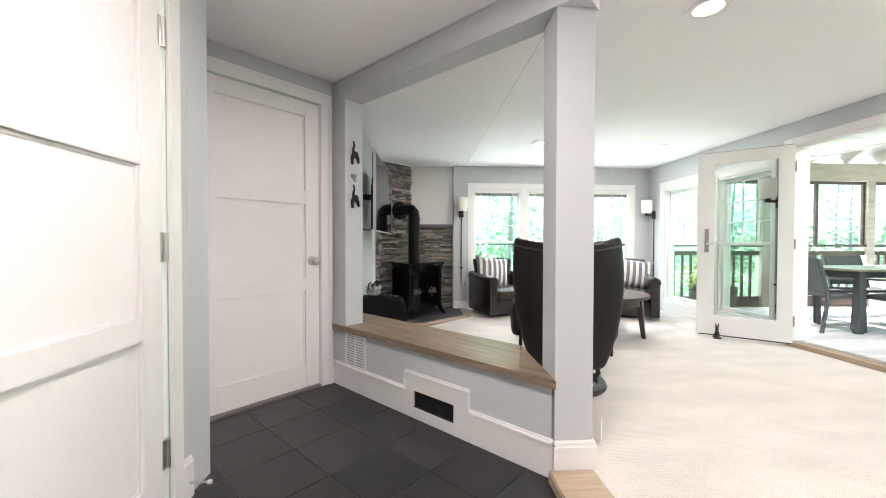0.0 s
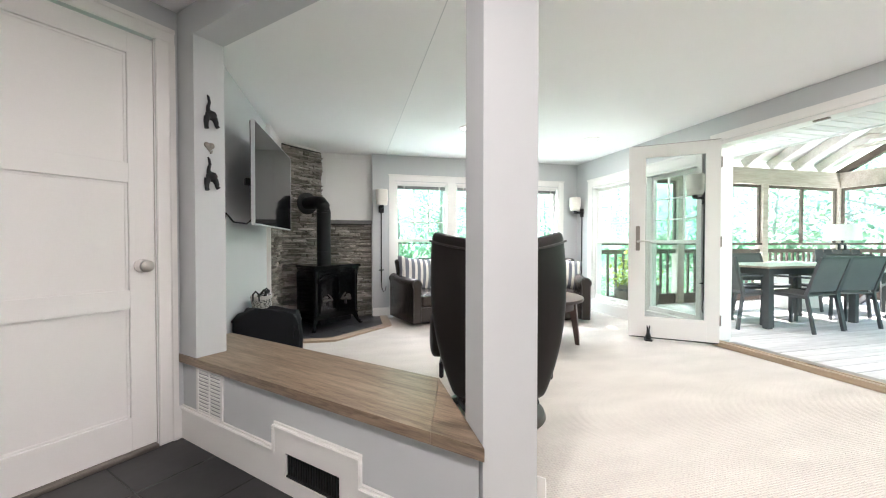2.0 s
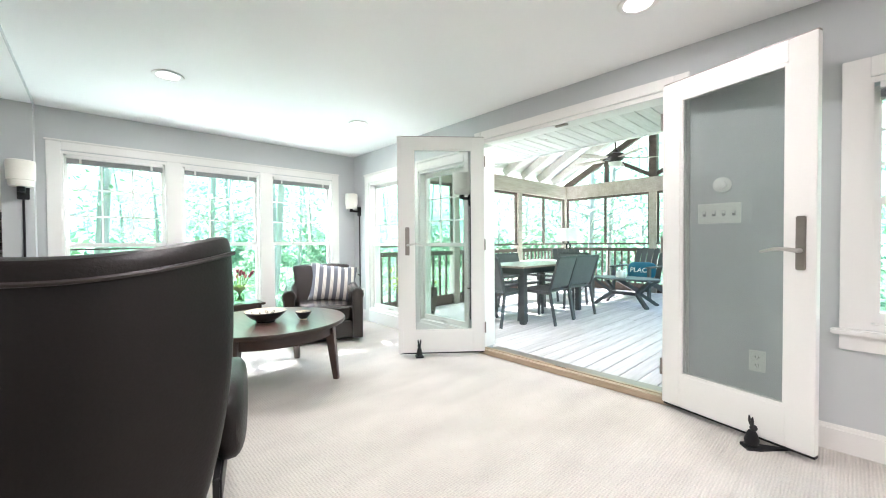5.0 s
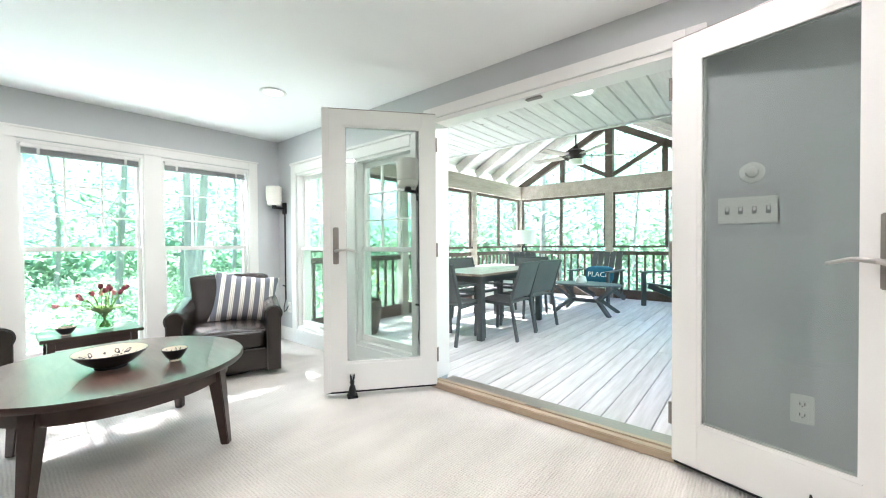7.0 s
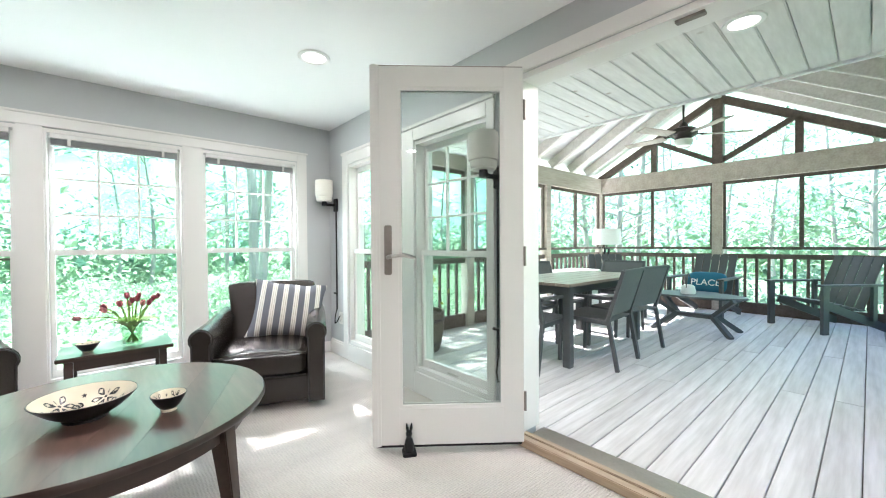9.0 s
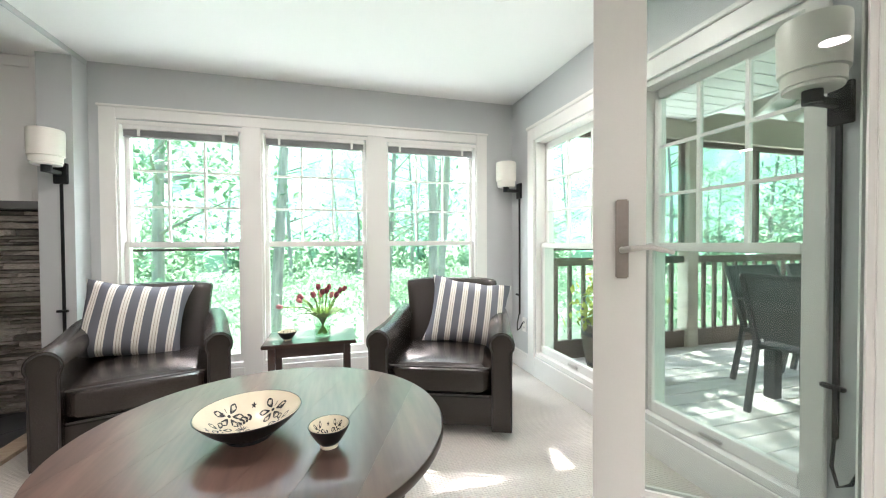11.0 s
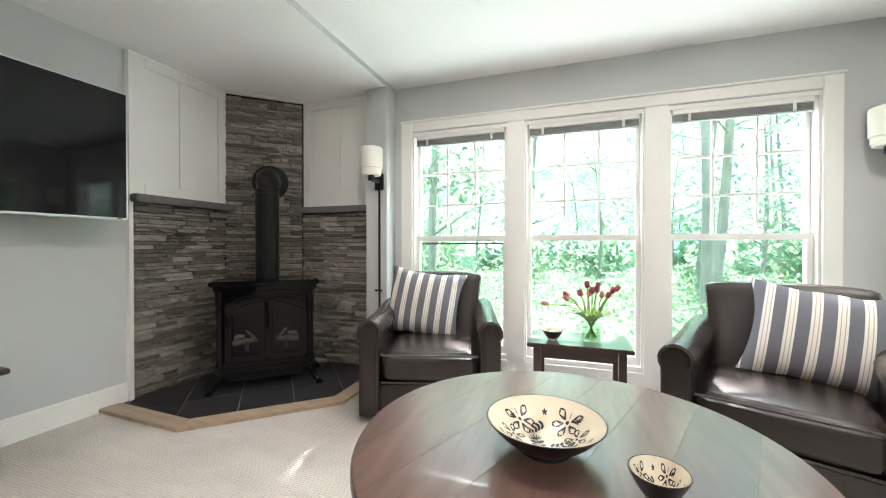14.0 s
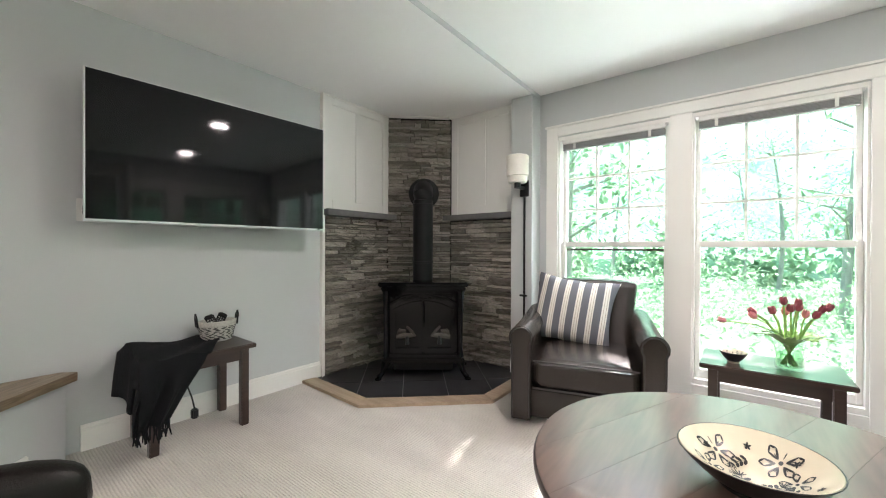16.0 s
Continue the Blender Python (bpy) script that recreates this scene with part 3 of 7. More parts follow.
casing(bm, -R1[1] + 0.001, -R1[0] - 0.001, 1.801, 1.89)
casing(bm, -R1[1] + 0.001, -R1[0] - 0.001, 0.02, 0.149)
box(-R1[1] - 0.10, -R3[0] + 0.065, -0.028, -0.001, 1.891, 1.915, 0.004, bm=bm)
ob = tagged(obj("window_casing", bm, WHITE), "white casing around the corner window", "trim", kind="structure")
ob.matrix_world = EAST
bm = bmesh.new()
casing(bm, -R2[1] - 0.09, -R2[1], 0.60, 1.86)
casing(bm, -R2[0], -R2[0] + 0.09, 0.60, 1.86)
casing(bm, -R2[1] + 0.001, -R2[0] - 0.001, 1.771, 1.86)
box(-R2[1] - 0.12, -R2[0] + 0.12, -0.05, -0.001, 0.575, 0.60, 0.005, bm=bm)
box(-R2[1] - 0.09, -R2[0] + 0.09, -0.018, -0.001, 0.50, 0.574, 0.003, bm=bm)
ob = tagged(obj("window_casing", bm, WHITE), "white casing and stool of the side window", "trim", kind="structure")
ob.matrix_world = EAST

# casing, jambs and threshold of the porch opening
bm = bmesh.new()
casing(bm, -OPEN[1] - 0.08, -OPEN[1], 0.0, 2.035)
casing(bm, -OPEN[0], -OPEN[0] + 0.08, 0.0, 2.035)
casing(bm, -OPEN[1] + 0.001, -OPEN[0] - 0.001, OPEN[2] + 0.001, 2.035)
ob = tagged(obj("door_casing", bm, WHITE), "white casing around the wide porch opening", "trim", kind="structure")
ob.matrix_world = EAST
bm = box(-OPEN[1], -OPEN[1] + 0.02, 0.0, T, 0.05, OPEN[2])
box(-OPEN[0] - 0.03, -OPEN[0], 0.0, T, 0.05, OPEN[2], bm=bm)
box(-OPEN[1] + 0.02, -OPEN[0] - 0.03, 0.0, T, OPEN[2] - 0.03, OPEN[2], bm=bm)
ob = tagged(obj("door_jamb", bm, WHITE), "white jamb of the porch opening", "trim", kind="structure")
ob.matrix_world = EAST
bm = box(-OPEN[1] - 0.02, -OPEN[0] + 0.02, -0.045, 0.0, 0.0, 0.045, 0.004)
box(-OPEN[1], -OPEN[0], 0.001, 0.035, -0.03, 0.05, 0.003, bm=bm)
ob = tagged(obj("threshold", bm, OAK_LIGHT), "light oak threshold of the porch opening", "trim", kind="structure")
ob.matrix_world = EAST
bm = box(-OPEN[1] + 0.031, -OPEN[0] - 0.031, 0.036, T + 0.03, -0.03, 0.030, 0.003)
ob = tagged(obj("threshold_sill", bm, BRONZE), "worn metal sill of the porch opening", "trim", kind="structure")
ob.matrix_world = EAST
bm = box(-3.05, -2.95, 0.02, 0.05, OPEN[2] - 0.042, OPEN[2] - 0.0305, 0.002)
ob = tagged(obj("door_strike", bm, BRONZE), "metal strike plate in the door head", "strike plate", kind="structure")
ob.matrix_world = EAST
bm = box(-3.05, -2.95, 0.002, 0.03, 0.0502, 0.055, 0.002)
ob = tagged(obj("floor_strike", bm, BRONZE), "metal strike plate set in the threshold", "strike plate", kind="structure")
ob.matrix_world = EAST


def french_leaf(name, hinge, yaw, label, flip=1, w=0.765):
    """A glazed leaf; local x from the hinge to the free edge, local y its thickness."""
    leaf = empty(name, pose(hinge[0], hinge[1], 0, 0, 0, yaw), label, "door", kind="structure")
    z0, z1, st = 0.035, 1.965, 0.105
    sf = 0.125 if flip < 0 else st
    d0, d1 = -0.022, 0.022
    bm = box(0, st, d0, d1, z0, z1, 0.003)
    box(w - sf, w, d0, d1, z0, z1, 0.003, bm=bm)
    box(st, w - sf, d0, d1, z1 - st, z1, 0.003, bm=bm)
    box(st, w - sf, d0, d1, z0, z0 + 0.19, 0.003, bm=bm)
    part("door_frame", bm, WHITE, leaf)
    if flip < 0:
        bm = box(w - 0.030, w + 0.014, d1 + 0.0005, d1 + 0.012, z0, z1, 0.002)
        box(w - 0.018, w + 0.006, d1 + 0.0125, d1 + 0.020, z0, z1, 0.003, bm=bm)
        part("astragal", bm, WHITE, leaf, "moulded white meeting strip")
    bm = bmesh.new()
    for y in (d0 + 0.004, d1 - 0.014):
        box(st, st + 0.014, y, y + 0.010, z0 + 0.19, z1 - st, bm=bm)
        box(w - sf - 0.014, w - sf, y, y + 0.010, z0 + 0.19, z1 - st, bm=bm)
        box(st + 0.014, w - sf - 0.014, y, y + 0.010, z1 - st - 0.014, z1 - st, bm=bm)
        box(st + 0.014, w - sf - 0.014, y, y + 0.010, z0 + 0.19, z0 + 0.204, bm=bm)
    part("glazing_bead", bm, WHITE, leaf)
    pane = part("pane", box(st + 0.002, w - sf - 0.002, -0.004, 0.002, z0 + 0.192, z1 - st - 0.002), DOOR_GLASS, leaf, "large clear glass pane")
    pane.visible_shadow = False
    part("weatherstrip", box(0.01, w, d0 + 0.004, d1 - 0.004, z0 - 0.012, z0 - 0.0005), BLACK, leaf, "dark sweep under the door")
    part("top_edge", box(0.002, w, d0 + 0.006, d1 - 0.006, z1 + 0.0005, z1 + 0.006), BRONZE, leaf)
    hx, hz = (w - 0.018, 0.025) if flip < 0 else (w, 0.0)
    for s in (-1, 1):
        y = d1 if s > 0 else d0
        plate = part("handle_plate", box(hx - 0.072, hx - 0.034, y, y + 0.009 * s, 0.885 + hz, 1.135 + hz, 0.004), BRONZE, leaf, "tall pewter handle plate")
        pts = [(hx - 0.054, y + s * 0.008, 0.975 + hz), (hx - 0.054, y + s * 0.045, 0.975 + hz), (hx - 0.075, y + s * 0.055, 0.98 + hz), (hx - 0.13, y + s * 0.052, 0.985 + hz), (hx - 0.19, y + s * 0.05, 0.968 + hz)]
        part("lever", tube(pts, [0.011, 0.010, 0.010, 0.008, 0.006]), NICKEL, plate, "curved metal lever")
    for z in (0.25, 1.0, 1.75):
        part("hinge", cyl((-0.006, d0 * flip, z - 0.05), (-0.006, d0 * flip, z + 0.05), 0.007), BRONZE, leaf)
    return leaf


french_leaf("door_1", (3.915, 3.735), math.degrees(math.atan2(4.214 - 3.735, 3.325 - 3.915)), "white glazed French door standing open into the room", -1)
french_leaf("door_2", (3.900, 2.255), math.degrees(math.atan2(1.576 - 2.255, 3.715 - 3.900)), "white glazed French door folded back near the wall", 1, 0.705)


def panel_door(name, m, w, z0, z1, rails, label, knob, hinges):
    """A three-panel door; local x along it, y towards the viewer's side negative."""
    d = empty(name, m, label, "door", kind="structure")
    st = 0.105
    bm = box(0, st, -0.02, 0.02, z0, z1, 0.002)
    box(w - st, w, -0.02, 0.02, z0, z1, 0.002, bm=bm)
    for a, b in rails:
        box(st, w - st, -0.02, 0.02, a, b, 0.002, bm=bm)
    part("door_frame", bm, WHITE, d)
    for (a, b), (c, e2) in zip(rails, rails[1:]):
        bm = box(st, w - st, -0.004, 0.004, b, c)
        for x0, x1, q0, q1 in ((st, st + 0.012, b, c), (w - st - 0.012, w - st, b, c), (st + 0.012, w - st - 0.012, b, b + 0.012), (st + 0.012, w - st - 0.012, c - 0.012, c)):
            box(x0, x1, -0.008, 0.008, q0, q1, 0.002, bm=bm)
        part("door_panel", bm, WHITE, d)
    if knob:
        bm = lathe([(0.0, 0), (0.034, 0.0), (0.034, 0.006), (0.014, 0.012), (0.012, 0.035), (0.024, 0.042), (0.030, 0.055), (0.028, 0.068), (0.018, 0.076), (0.0, 0.078)], 24, m=pose(knob[0], -0.02, knob[1], 90, 0, 0))
        part("door_knob", bm, NICKEL, d, "polished nickel knob", True)
    for hx, hz in hinges:
        h = part("hinge", cyl((hx, -0.027, hz - 0.055), (hx, -0.027, hz + 0.055), 0.009), NICKEL, d, "steel butt hinge")
        part("hinge_leaf", box(hx - 0.022, hx + 0.022, -0.0245, -0.0205, hz - 0.055, hz + 0.055), NICKEL, h)
    return d


# hall door in the rotated wall
panel_door("door_3", DIAG @ pose(-0.03, -0.905, 0, 0, 0, 90) @ pose(0, 0, 0), 0.785, -0.03, 2.006, [(-0.03, 0.135), (0.665, 0.76), (1.28, 1.375), (1.905, 2.006)], "closed white three-panel hall door with a nickel knob", (0.73, 0.875), [(0.0, 0.16), (0.0, 1.0), (0.0, 1.85)])
bm = bmesh.new()
for v0, v1, q0, q1 in ((-0.115, -0.03, TILE_Z, 2.016), (-1.0, -0.915, TILE_Z, 2.016), (-1.0, -0.03, 2.0165, 2.092)):
    box(0.0005, 0.016, v0, v1, q0, q1, 0.003, bm=bm)
    box(0.016, 0.024, v0 + 0.012 if q0 > 1 else v0, v1, q0 + (0.05 if q0 > 1 else 0), q1, 0.003, bm=bm) if q0 > 1 else box(0.016, 0.024, (v0 + 0.055) if v0 > -0.5 else v0, v1 if v0 > -0.5 else v1 - 0.055, q0, q1, 0.003, bm=bm)
box(-T, 0.0, -0.119, -0.115, TILE_Z, 2.015, bm=bm)
box(-T, 0.0, -0.915, -0.911, TILE_Z, 2.015, bm=bm)
ob = tagged(obj("door_casing", bm, WHITE), "white moulded casing around the hall door", "trim", kind="structure")
ob.matrix_world = DIAG
bm = box(-0.12, 0.02, -0.91, -0.12, TILE_Z - 0.003, TILE_Z + 0.018, 0.004)
ob = tagged(obj("door_sill", bm, BRONZE), "dark metal sill under the hall door", "trim", kind="structure")
ob.matrix_world = DIAG

# closet door
panel_door("door_4", pose(-0.70, 1.01, 0, 0, 0, 90), 0.765, -0.03, 2.01, [(-0.03, 0.13), (0.66, 0.745), (1.275, 1.385), (1.90, 2.01)], "closed white three-panel closet door with steel hinges", None, [(0.772, 0.21), (0.772, 0.99), (0.772, 1.79)])
bm = bmesh.new()
for y0, y1, q0, q1 in ((1.80, 1.865, TILE_Z, 2.02), (0.93, 1.0, TILE_Z, 2.02), (0.93, 1.865, 2.0205, 2.09)):
    box(-0.6795, -0.662, y0, y1, q0, q1, 0.004, bm=bm)
box(-0.83, -0.68, 1.795, 1.7995, TILE_Z, 2.02, bm=bm)
tagged(obj("door_casing", bm, WHITE), "white casing around the closet door", "trim", kind="structure")

# ---- porch ----
PX0, PX1, PY0, PY1 = WX + T, 9.65, 2.20, 6.12
DECK_Z = -0.03
bm = box(PX0 - 0.1, PX1 + 0.2, PY0 - 0.1, PY1 + 0.15, -0.30, DECK_Z - 0.035)
deck = tagged(obj("deck", bm, DARKWOOD), "weathered grey plank deck of the screened porch", "deck", kind="structure")


def lumber(name, p, q, w, h, parent, material):
    return part(name, beam(p, q, w, h, bevel=0.006), material, parent)


frame_p = empty("porch_frame", pose(0, 0, 0), "weathered timber frame with dark screened bays", "porch frame", kind="structure")
BZ0, BZ1 = 2.03, 2.32
lumber("header_beam", (PX0, PY1, (BZ0 + BZ1) / 2), (PX1, PY1, (BZ0 + BZ1) / 2), 0.14, BZ1 - BZ0, frame_p, BEAM_M)
lumber("header_beam", (PX0, PY0, (BZ0 + BZ1) / 2), (PX1, PY0, (BZ0 + BZ1) / 2), 0.14, BZ1 - BZ0, frame_p, BEAM_M)
lumber("header_beam", (PX1, PY0 - 0.07, (BZ0 + BZ1) / 2), (PX1, PY1 + 0.07, (BZ0 + BZ1) / 2), 0.15, BZ1 - BZ0, frame_p, BEAM_M)
MIDY = (PY0 + PY1) / 2
PEAK = 3.45
NORTH_POSTS = [PX0 + 0.07, 5.9, 7.75, PX1]
EAST_POSTS = [PY0, MIDY, PY1]
for x in NORTH_POSTS:
    for y in (PY1, PY0):
        lumber("porch_post", (x, y, DECK_Z), (x, y, BZ0), 0.13, 0.13, frame_p, BEAM_M)
lumber("porch_post", (PX1, MIDY, DECK_Z), (PX1, MIDY, BZ0), 0.14, 0.14, frame_p, BEAM_M)
lumber("king_post", (PX1, MIDY, BZ1), (PX1, MIDY, PEAK - 0.1), 0.16, 0.14, frame_p, DARKWOOD)
for s in (-1, 1):
    ye = MIDY + s * (PY1 - MIDY)
    lumber("gable_rafter", (PX1, MIDY, PEAK - 0.08), (PX1, ye, BZ1 - 0.02), 0.09, 0.12, frame_p, DARKWOOD)
    lumber("gable_stud", (PX1, MIDY + s * 0.95, BZ1), (PX1, MIDY + s * 0.95, BZ1 + 0.52), 0.09, 0.09, frame_p, DARKWOOD)
    lumber("gable_brace", (PX1, MIDY + s * 0.05, BZ1 + 0.05), (PX1, MIDY + s * 0.95, BZ1 + 0.55), 0.06, 0.08, frame_p, DARKWOOD)
lumber("ridge_beam", (5.8, MIDY, PEAK + 0.02), (PX1 + 0.3, MIDY, PEAK + 0.02), 0.10, 0.22, frame_p, PINE)


def screened_bay(a, b):
    """Dark frame, rails and balusters between two posts a and b on the floor plan."""
    a, b = Vector((*a, 0)), Vector((*b, 0))
    d = (b - a).normalized()
    p, q = a + d * 0.065, b - d * 0.065
    up = Vector((0, 0, 1))
    for z, w, h in ((0.97, 0.12, 0.04), (0.845, 0.05, 0.07), (0.10, 0.06, 0.08)):
        lumber("rail", p + up * z, q + up * z, w, h, frame_p, DARKWOOD)
    lumber("screen_frame", p + up * (BZ0 - 0.025), q + up * (BZ0 - 0.025), 0.05, 0.05, frame_p, DARKWOOD)
    lumber("screen_frame", (p + q) / 2 + up * 0.99, (p + q) / 2 + up * (BZ0 - 0.05), 0.05, 0.05, frame_p, DARKWOOD)
    for e2 in (p + d * 0.02, q - d * 0.02):
        lumber("screen_frame", e2 + up * 0.99, e2 + up * (BZ0 - 0.05), 0.04, 0.04, frame_p, DARKWOOD)
    lumber("kick_board", p + up * 0.02, q + up * 0.02, 0.05, 0.11, frame_p, DARKWOOD)
    n = int((q - p).length / 0.135)
    for i in range(1, n):
        c = p + (q - p) * i / n
        lumber("baluster", c + up * 0.14, c + up * 0.81, 0.036, 0.036, frame_p, DARKWOOD)


for x0, x1 in zip(NORTH_POSTS, NORTH_POSTS[1:]):
    screened_bay((x0, PY1), (x1, PY1))
    screened_bay((x0, PY0), (x1, PY0))
for y0, y1 in zip(EAST_POSTS, EAST_POSTS[1:]):
    screened_bay((PX1, y0), (PX1, y1))

# porch roof: flat boarded part by the house, then rafters under sloping boards
bm = box(PX0, 5.82, PY0 - 0.07, PY1 + 0.07, 2.235, 2.28)
flat = tagged(obj("porch_ceiling", bm, PINE), "white-washed pine board ceiling with knots", "ceiling", kind="structure")
bm = bmesh.new()
yy = PY0 - 0.06
while yy < PY1:
    box(PX0, 5.80, yy, yy + 0.132, 2.205, 2.234, 0.006, bm=bm)
    yy += 0.135
box(5.80, 5.84, PY0, PY1, 2.19, 2.40, bm=bm)
tagged(obj("porch_ceiling_boards", bm, knotted(per_island(wood("knotty_pine", (0.64, 0.61, 0.58), (0.82, 0.795, 0.765), 0.6, (2, 14, 14)), 0.07), 4.2, 0.11, (0.36, 0.28, 0.22))), "white-washed tongue-and-groove pine ceiling boards", "ceiling", kind="structure")
roof = empty("porch_roof", pose(0, 0, 0), "white boarded gable roof on weathered rafters", "roof", kind="structure")
for s in (-1, 1):
    ye = MIDY + s * (PY1 - MIDY + 0.3)
    ze = BZ1 + 0.10 - 0.3 * (PEAK - BZ1) / (PY1 - MIDY)
    bm = bmesh.new()
    vs = [bm.verts.new(c) for c in ((5.7, MIDY, PEAK + 0.16), (PX1 + 0.5, MIDY, PEAK + 0.16), (PX1 + 0.5, ye, ze + 0.06), (5.7, ye, ze + 0.06), (5.7, MIDY, PEAK + 0.22), (PX1 + 0.5, MIDY, PEAK + 0.22), (PX1 + 0.5, ye, ze + 0.12), (5.7, ye, ze + 0.12))]
    for f in ((0, 1, 2, 3), (7, 6, 5, 4), (0, 4, 5, 1), (1, 5, 6, 2), (2, 6, 7, 3), (3, 7, 4, 0)):
        bm.faces.new([vs[k] for k in f])
    part("roof_boards", bm, PINE, roof)
    x = 6.1
    while x < PX1 - 0.2:
        lumber("rafter", (x, MIDY, PEAK + 0.07), (x, MIDY + s * (PY1 - MIDY), BZ1 + 0.06), 0.07, 0.15, roof, RAFTER)
        x += 0.6
bm = prism([(PX0 - 0.15, PY0 - 0.4), (5.72, PY0 - 0.4), (5.72, PY1 + 0.4), (PX0 - 0.15, PY1 + 0.4)], 2.46, 2.52)
tagged(obj("porch_flat_roof", bm, DARKWOOD), "flat roof over the porch entrance", "roof", kind="structure")
bm = box(5.70, 5.78, PY0, PY1, 2.281, 3.7)
tagged(obj("porch_roof_wall", bm, PINE), "white boarded wall above the flat ceiling", "wall", kind="structure")
# house shell outside
bm = box(-2.2, WX + T, SOUTH - 0.2, WY + T + 0.3, 2.46, 2.6)
tagged(obj("house_roof", bm, DARKWOOD), "plain house roof", "roof", kind="structure")
# ---- stove corner ----
def clip(poly, a, b):
    """The part of a convex outline left of the line a to b."""
    out = []
    for i in range(len(poly)):
        p, q = poly[i], poly[(i + 1) % len(poly)]
        sp = (b[0] - a[0]) * (p[1] - a[1]) - (b[1] - a[1]) * (p[0] - a[0])
        sq = (b[0] - a[0]) * (q[1] - a[1]) - (b[1] - a[1]) * (q[0] - a[0])
        if sp >= 0:
            out.append(p)
        if sp * sq < 0:
            f = sp / (sp - sq)
            out.append((p[0] + f * (q[0] - p[0]), p[1] + f * (q[1] - p[1])))
    return out


bm = box(0.795, 0.97, 5.962, WY - 0.001, 0.0, LOW + 0.02)
tagged(obj("wall_jut", bm, WALL), "narrow blue-grey wall return beside the windows", "wall", kind="structure")
CENTRE_A, CENTRE_B = Vector((-0.285, 5.66, 0)), Vector((0.135, 6.035, 0))
bm = prism([(-0.299, 5.64), (-0.285, 5.66), (0.135, 6.035), (0.15, 6.109), (-0.299, 6.109)], 0.0, LOW)
wall_c = tagged(obj("stone_wall_centre", bm, STONE_BACK), "grey ledge-stone chimney wall across the corner", "stone wall", kind="structure")
bm = box(-0.299, -0.287, 4.985, 5.64, 0.0, 1.235)
wall_l = tagged(obj("stone_wall_side", bm, STONE_BACK), "grey stacked ledge-stone wainscot", "stone wall", kind="structure")
bm = box(0.15, 0.79, 6.045, 6.109, 0.0, 1.235)
wall_r = tagged(obj("stone_wall_back", bm, STONE_BACK), "grey stacked ledge-stone wainscot", "stone wall", kind="structure")
for nm, m, w, lab in (("mantel_shelf", pose(-0.299, 4.965, 0, 0, 0, 90), 0.72, "dark slate mantel slab along the side wall"), ("mantel_shelf", pose(0.09, 6.109, 0), 0.715, "dark slate mantel slab along the back wall")):
    dep = 0.105 if nm and w > 0.717 else 0.135
    bm = box(0, w, -dep, -0.0, 1.236, 1.285, 0.006)
    ob = tagged(obj(nm, bm, SLAB), lab, "mantel")
    ob.matrix_world = m
for m, w in ((pose(-0.299, 4.985, 0, 0, 0, 90), 0.665), (pose(0.145, 6.109, 0), 0.65)):
    d = 0.02 if w > 0.66 else 0.06
    p = empty("wall_panel", m, "white painted board-and-batten panel above the mantel", "wall panel", kind="structure")
    part("board", box(0, w, -d, -0.001, 1.286, LOW - 0.001), PANEL, p)
    for x0, x1, z0, z1 in ((0.0, 0.07, 1.286, LOW - 0.001), (w - 0.07, w, 1.286, LOW - 0.001), (w / 2 - 0.035, w / 2 + 0.035, 1.36, LOW - 0.07), (0.071, w - 0.071, 1.286, 1.359), (0.071, w - 0.071, LOW - 0.069, LOW - 0.001)):
        part("batten", box(x0, x1, -d - 0.010, -d, z0, z1, 0.002), PANEL, p)
bm = box(-0.299, -0.262, 4.962, 4.984, 0.0, LOW - 0.001)
box(0.7905, 0.7945, 5.99, 6.1, 0.0, 1.235, bm=bm)
box(-0.298, -0.262, 4.985, 5.63, LOW - 0.014, LOW - 0.0005, bm=bm)
tagged(obj("trim_niche", bm, WHITE), "thin white edge trim of the stove corner", "trim", kind="structure")
bm = prism([(-0.24, 5.63), (-0.22, 5.62), (0.17, 5.97), (0.15, 6.0)], LOW - 0.018, LOW - 0.0005)
tagged(obj("trim_crown", bm, WHITE), "thin white trim above the chimney stone", "trim", kind="structure")

# hearth: oak border, dark tiles
HO = [(-0.299, 4.81), (0.37, 4.79), (0.985, 5.37), (0.985, 5.955), (0.79, 6.03), (-0.28, 6.03)]
HI = [(-0.27, 4.915), (0.325, 4.895), (0.885, 5.415), (0.885, 5.955), (0.79, 6.03), (-0.27, 5.7)]
hearth = empty("hearth", pose(0, 0, 0), "dark tiled hearth with a mitred oak border", "hearth", kind="structure")
part("hearth_bed", prism([HI[0], HI[1], HI[2], HI[3], HI[4], (0.12, 6.03), (-0.27, 5.67)], 0.001, 0.010), LGROUT, hearth)
for i in range(3):
    part("oak_border", prism([HO[i], HO[i + 1], HI[i + 1], HI[i]], 0.001, 0.022, 0.002), OAK_LIGHT, hearth)
HD = (Vector(HI[2]) - Vector(HI[1])).normalized()
HN = Vector((-HD.y, HD.x))
for i in range(-4, 5):
    for j in range(0, 4):
        o = (Vector(HI[1]) + Vector(HI[2])) / 2 + HD * (i - 0.5) * 0.305 + HN * j * 0.305
        q = [o + HD * 0.003 + HN * 0.003, o + HD * 0.302 + HN * 0.003, o + HD * 0.302 + HN * 0.302, o + HD * 0.003 + HN * 0.302]
        q = [(v.x, v.y) for v in q]
        ring = [HI[0], HI[1], HI[2], HI[3], (0.79, 6.03), (0.14, 6.03), (-0.27, 5.67)]
        for a3, b3 in zip(ring, ring[1:] + ring[:1]):
            q = clip(q, a3, b3) if len(q) > 2 else []
        if len(q) > 2:
            part("hearth_tile", prism(q, 0.010, 0.0155), TILE, hearth)


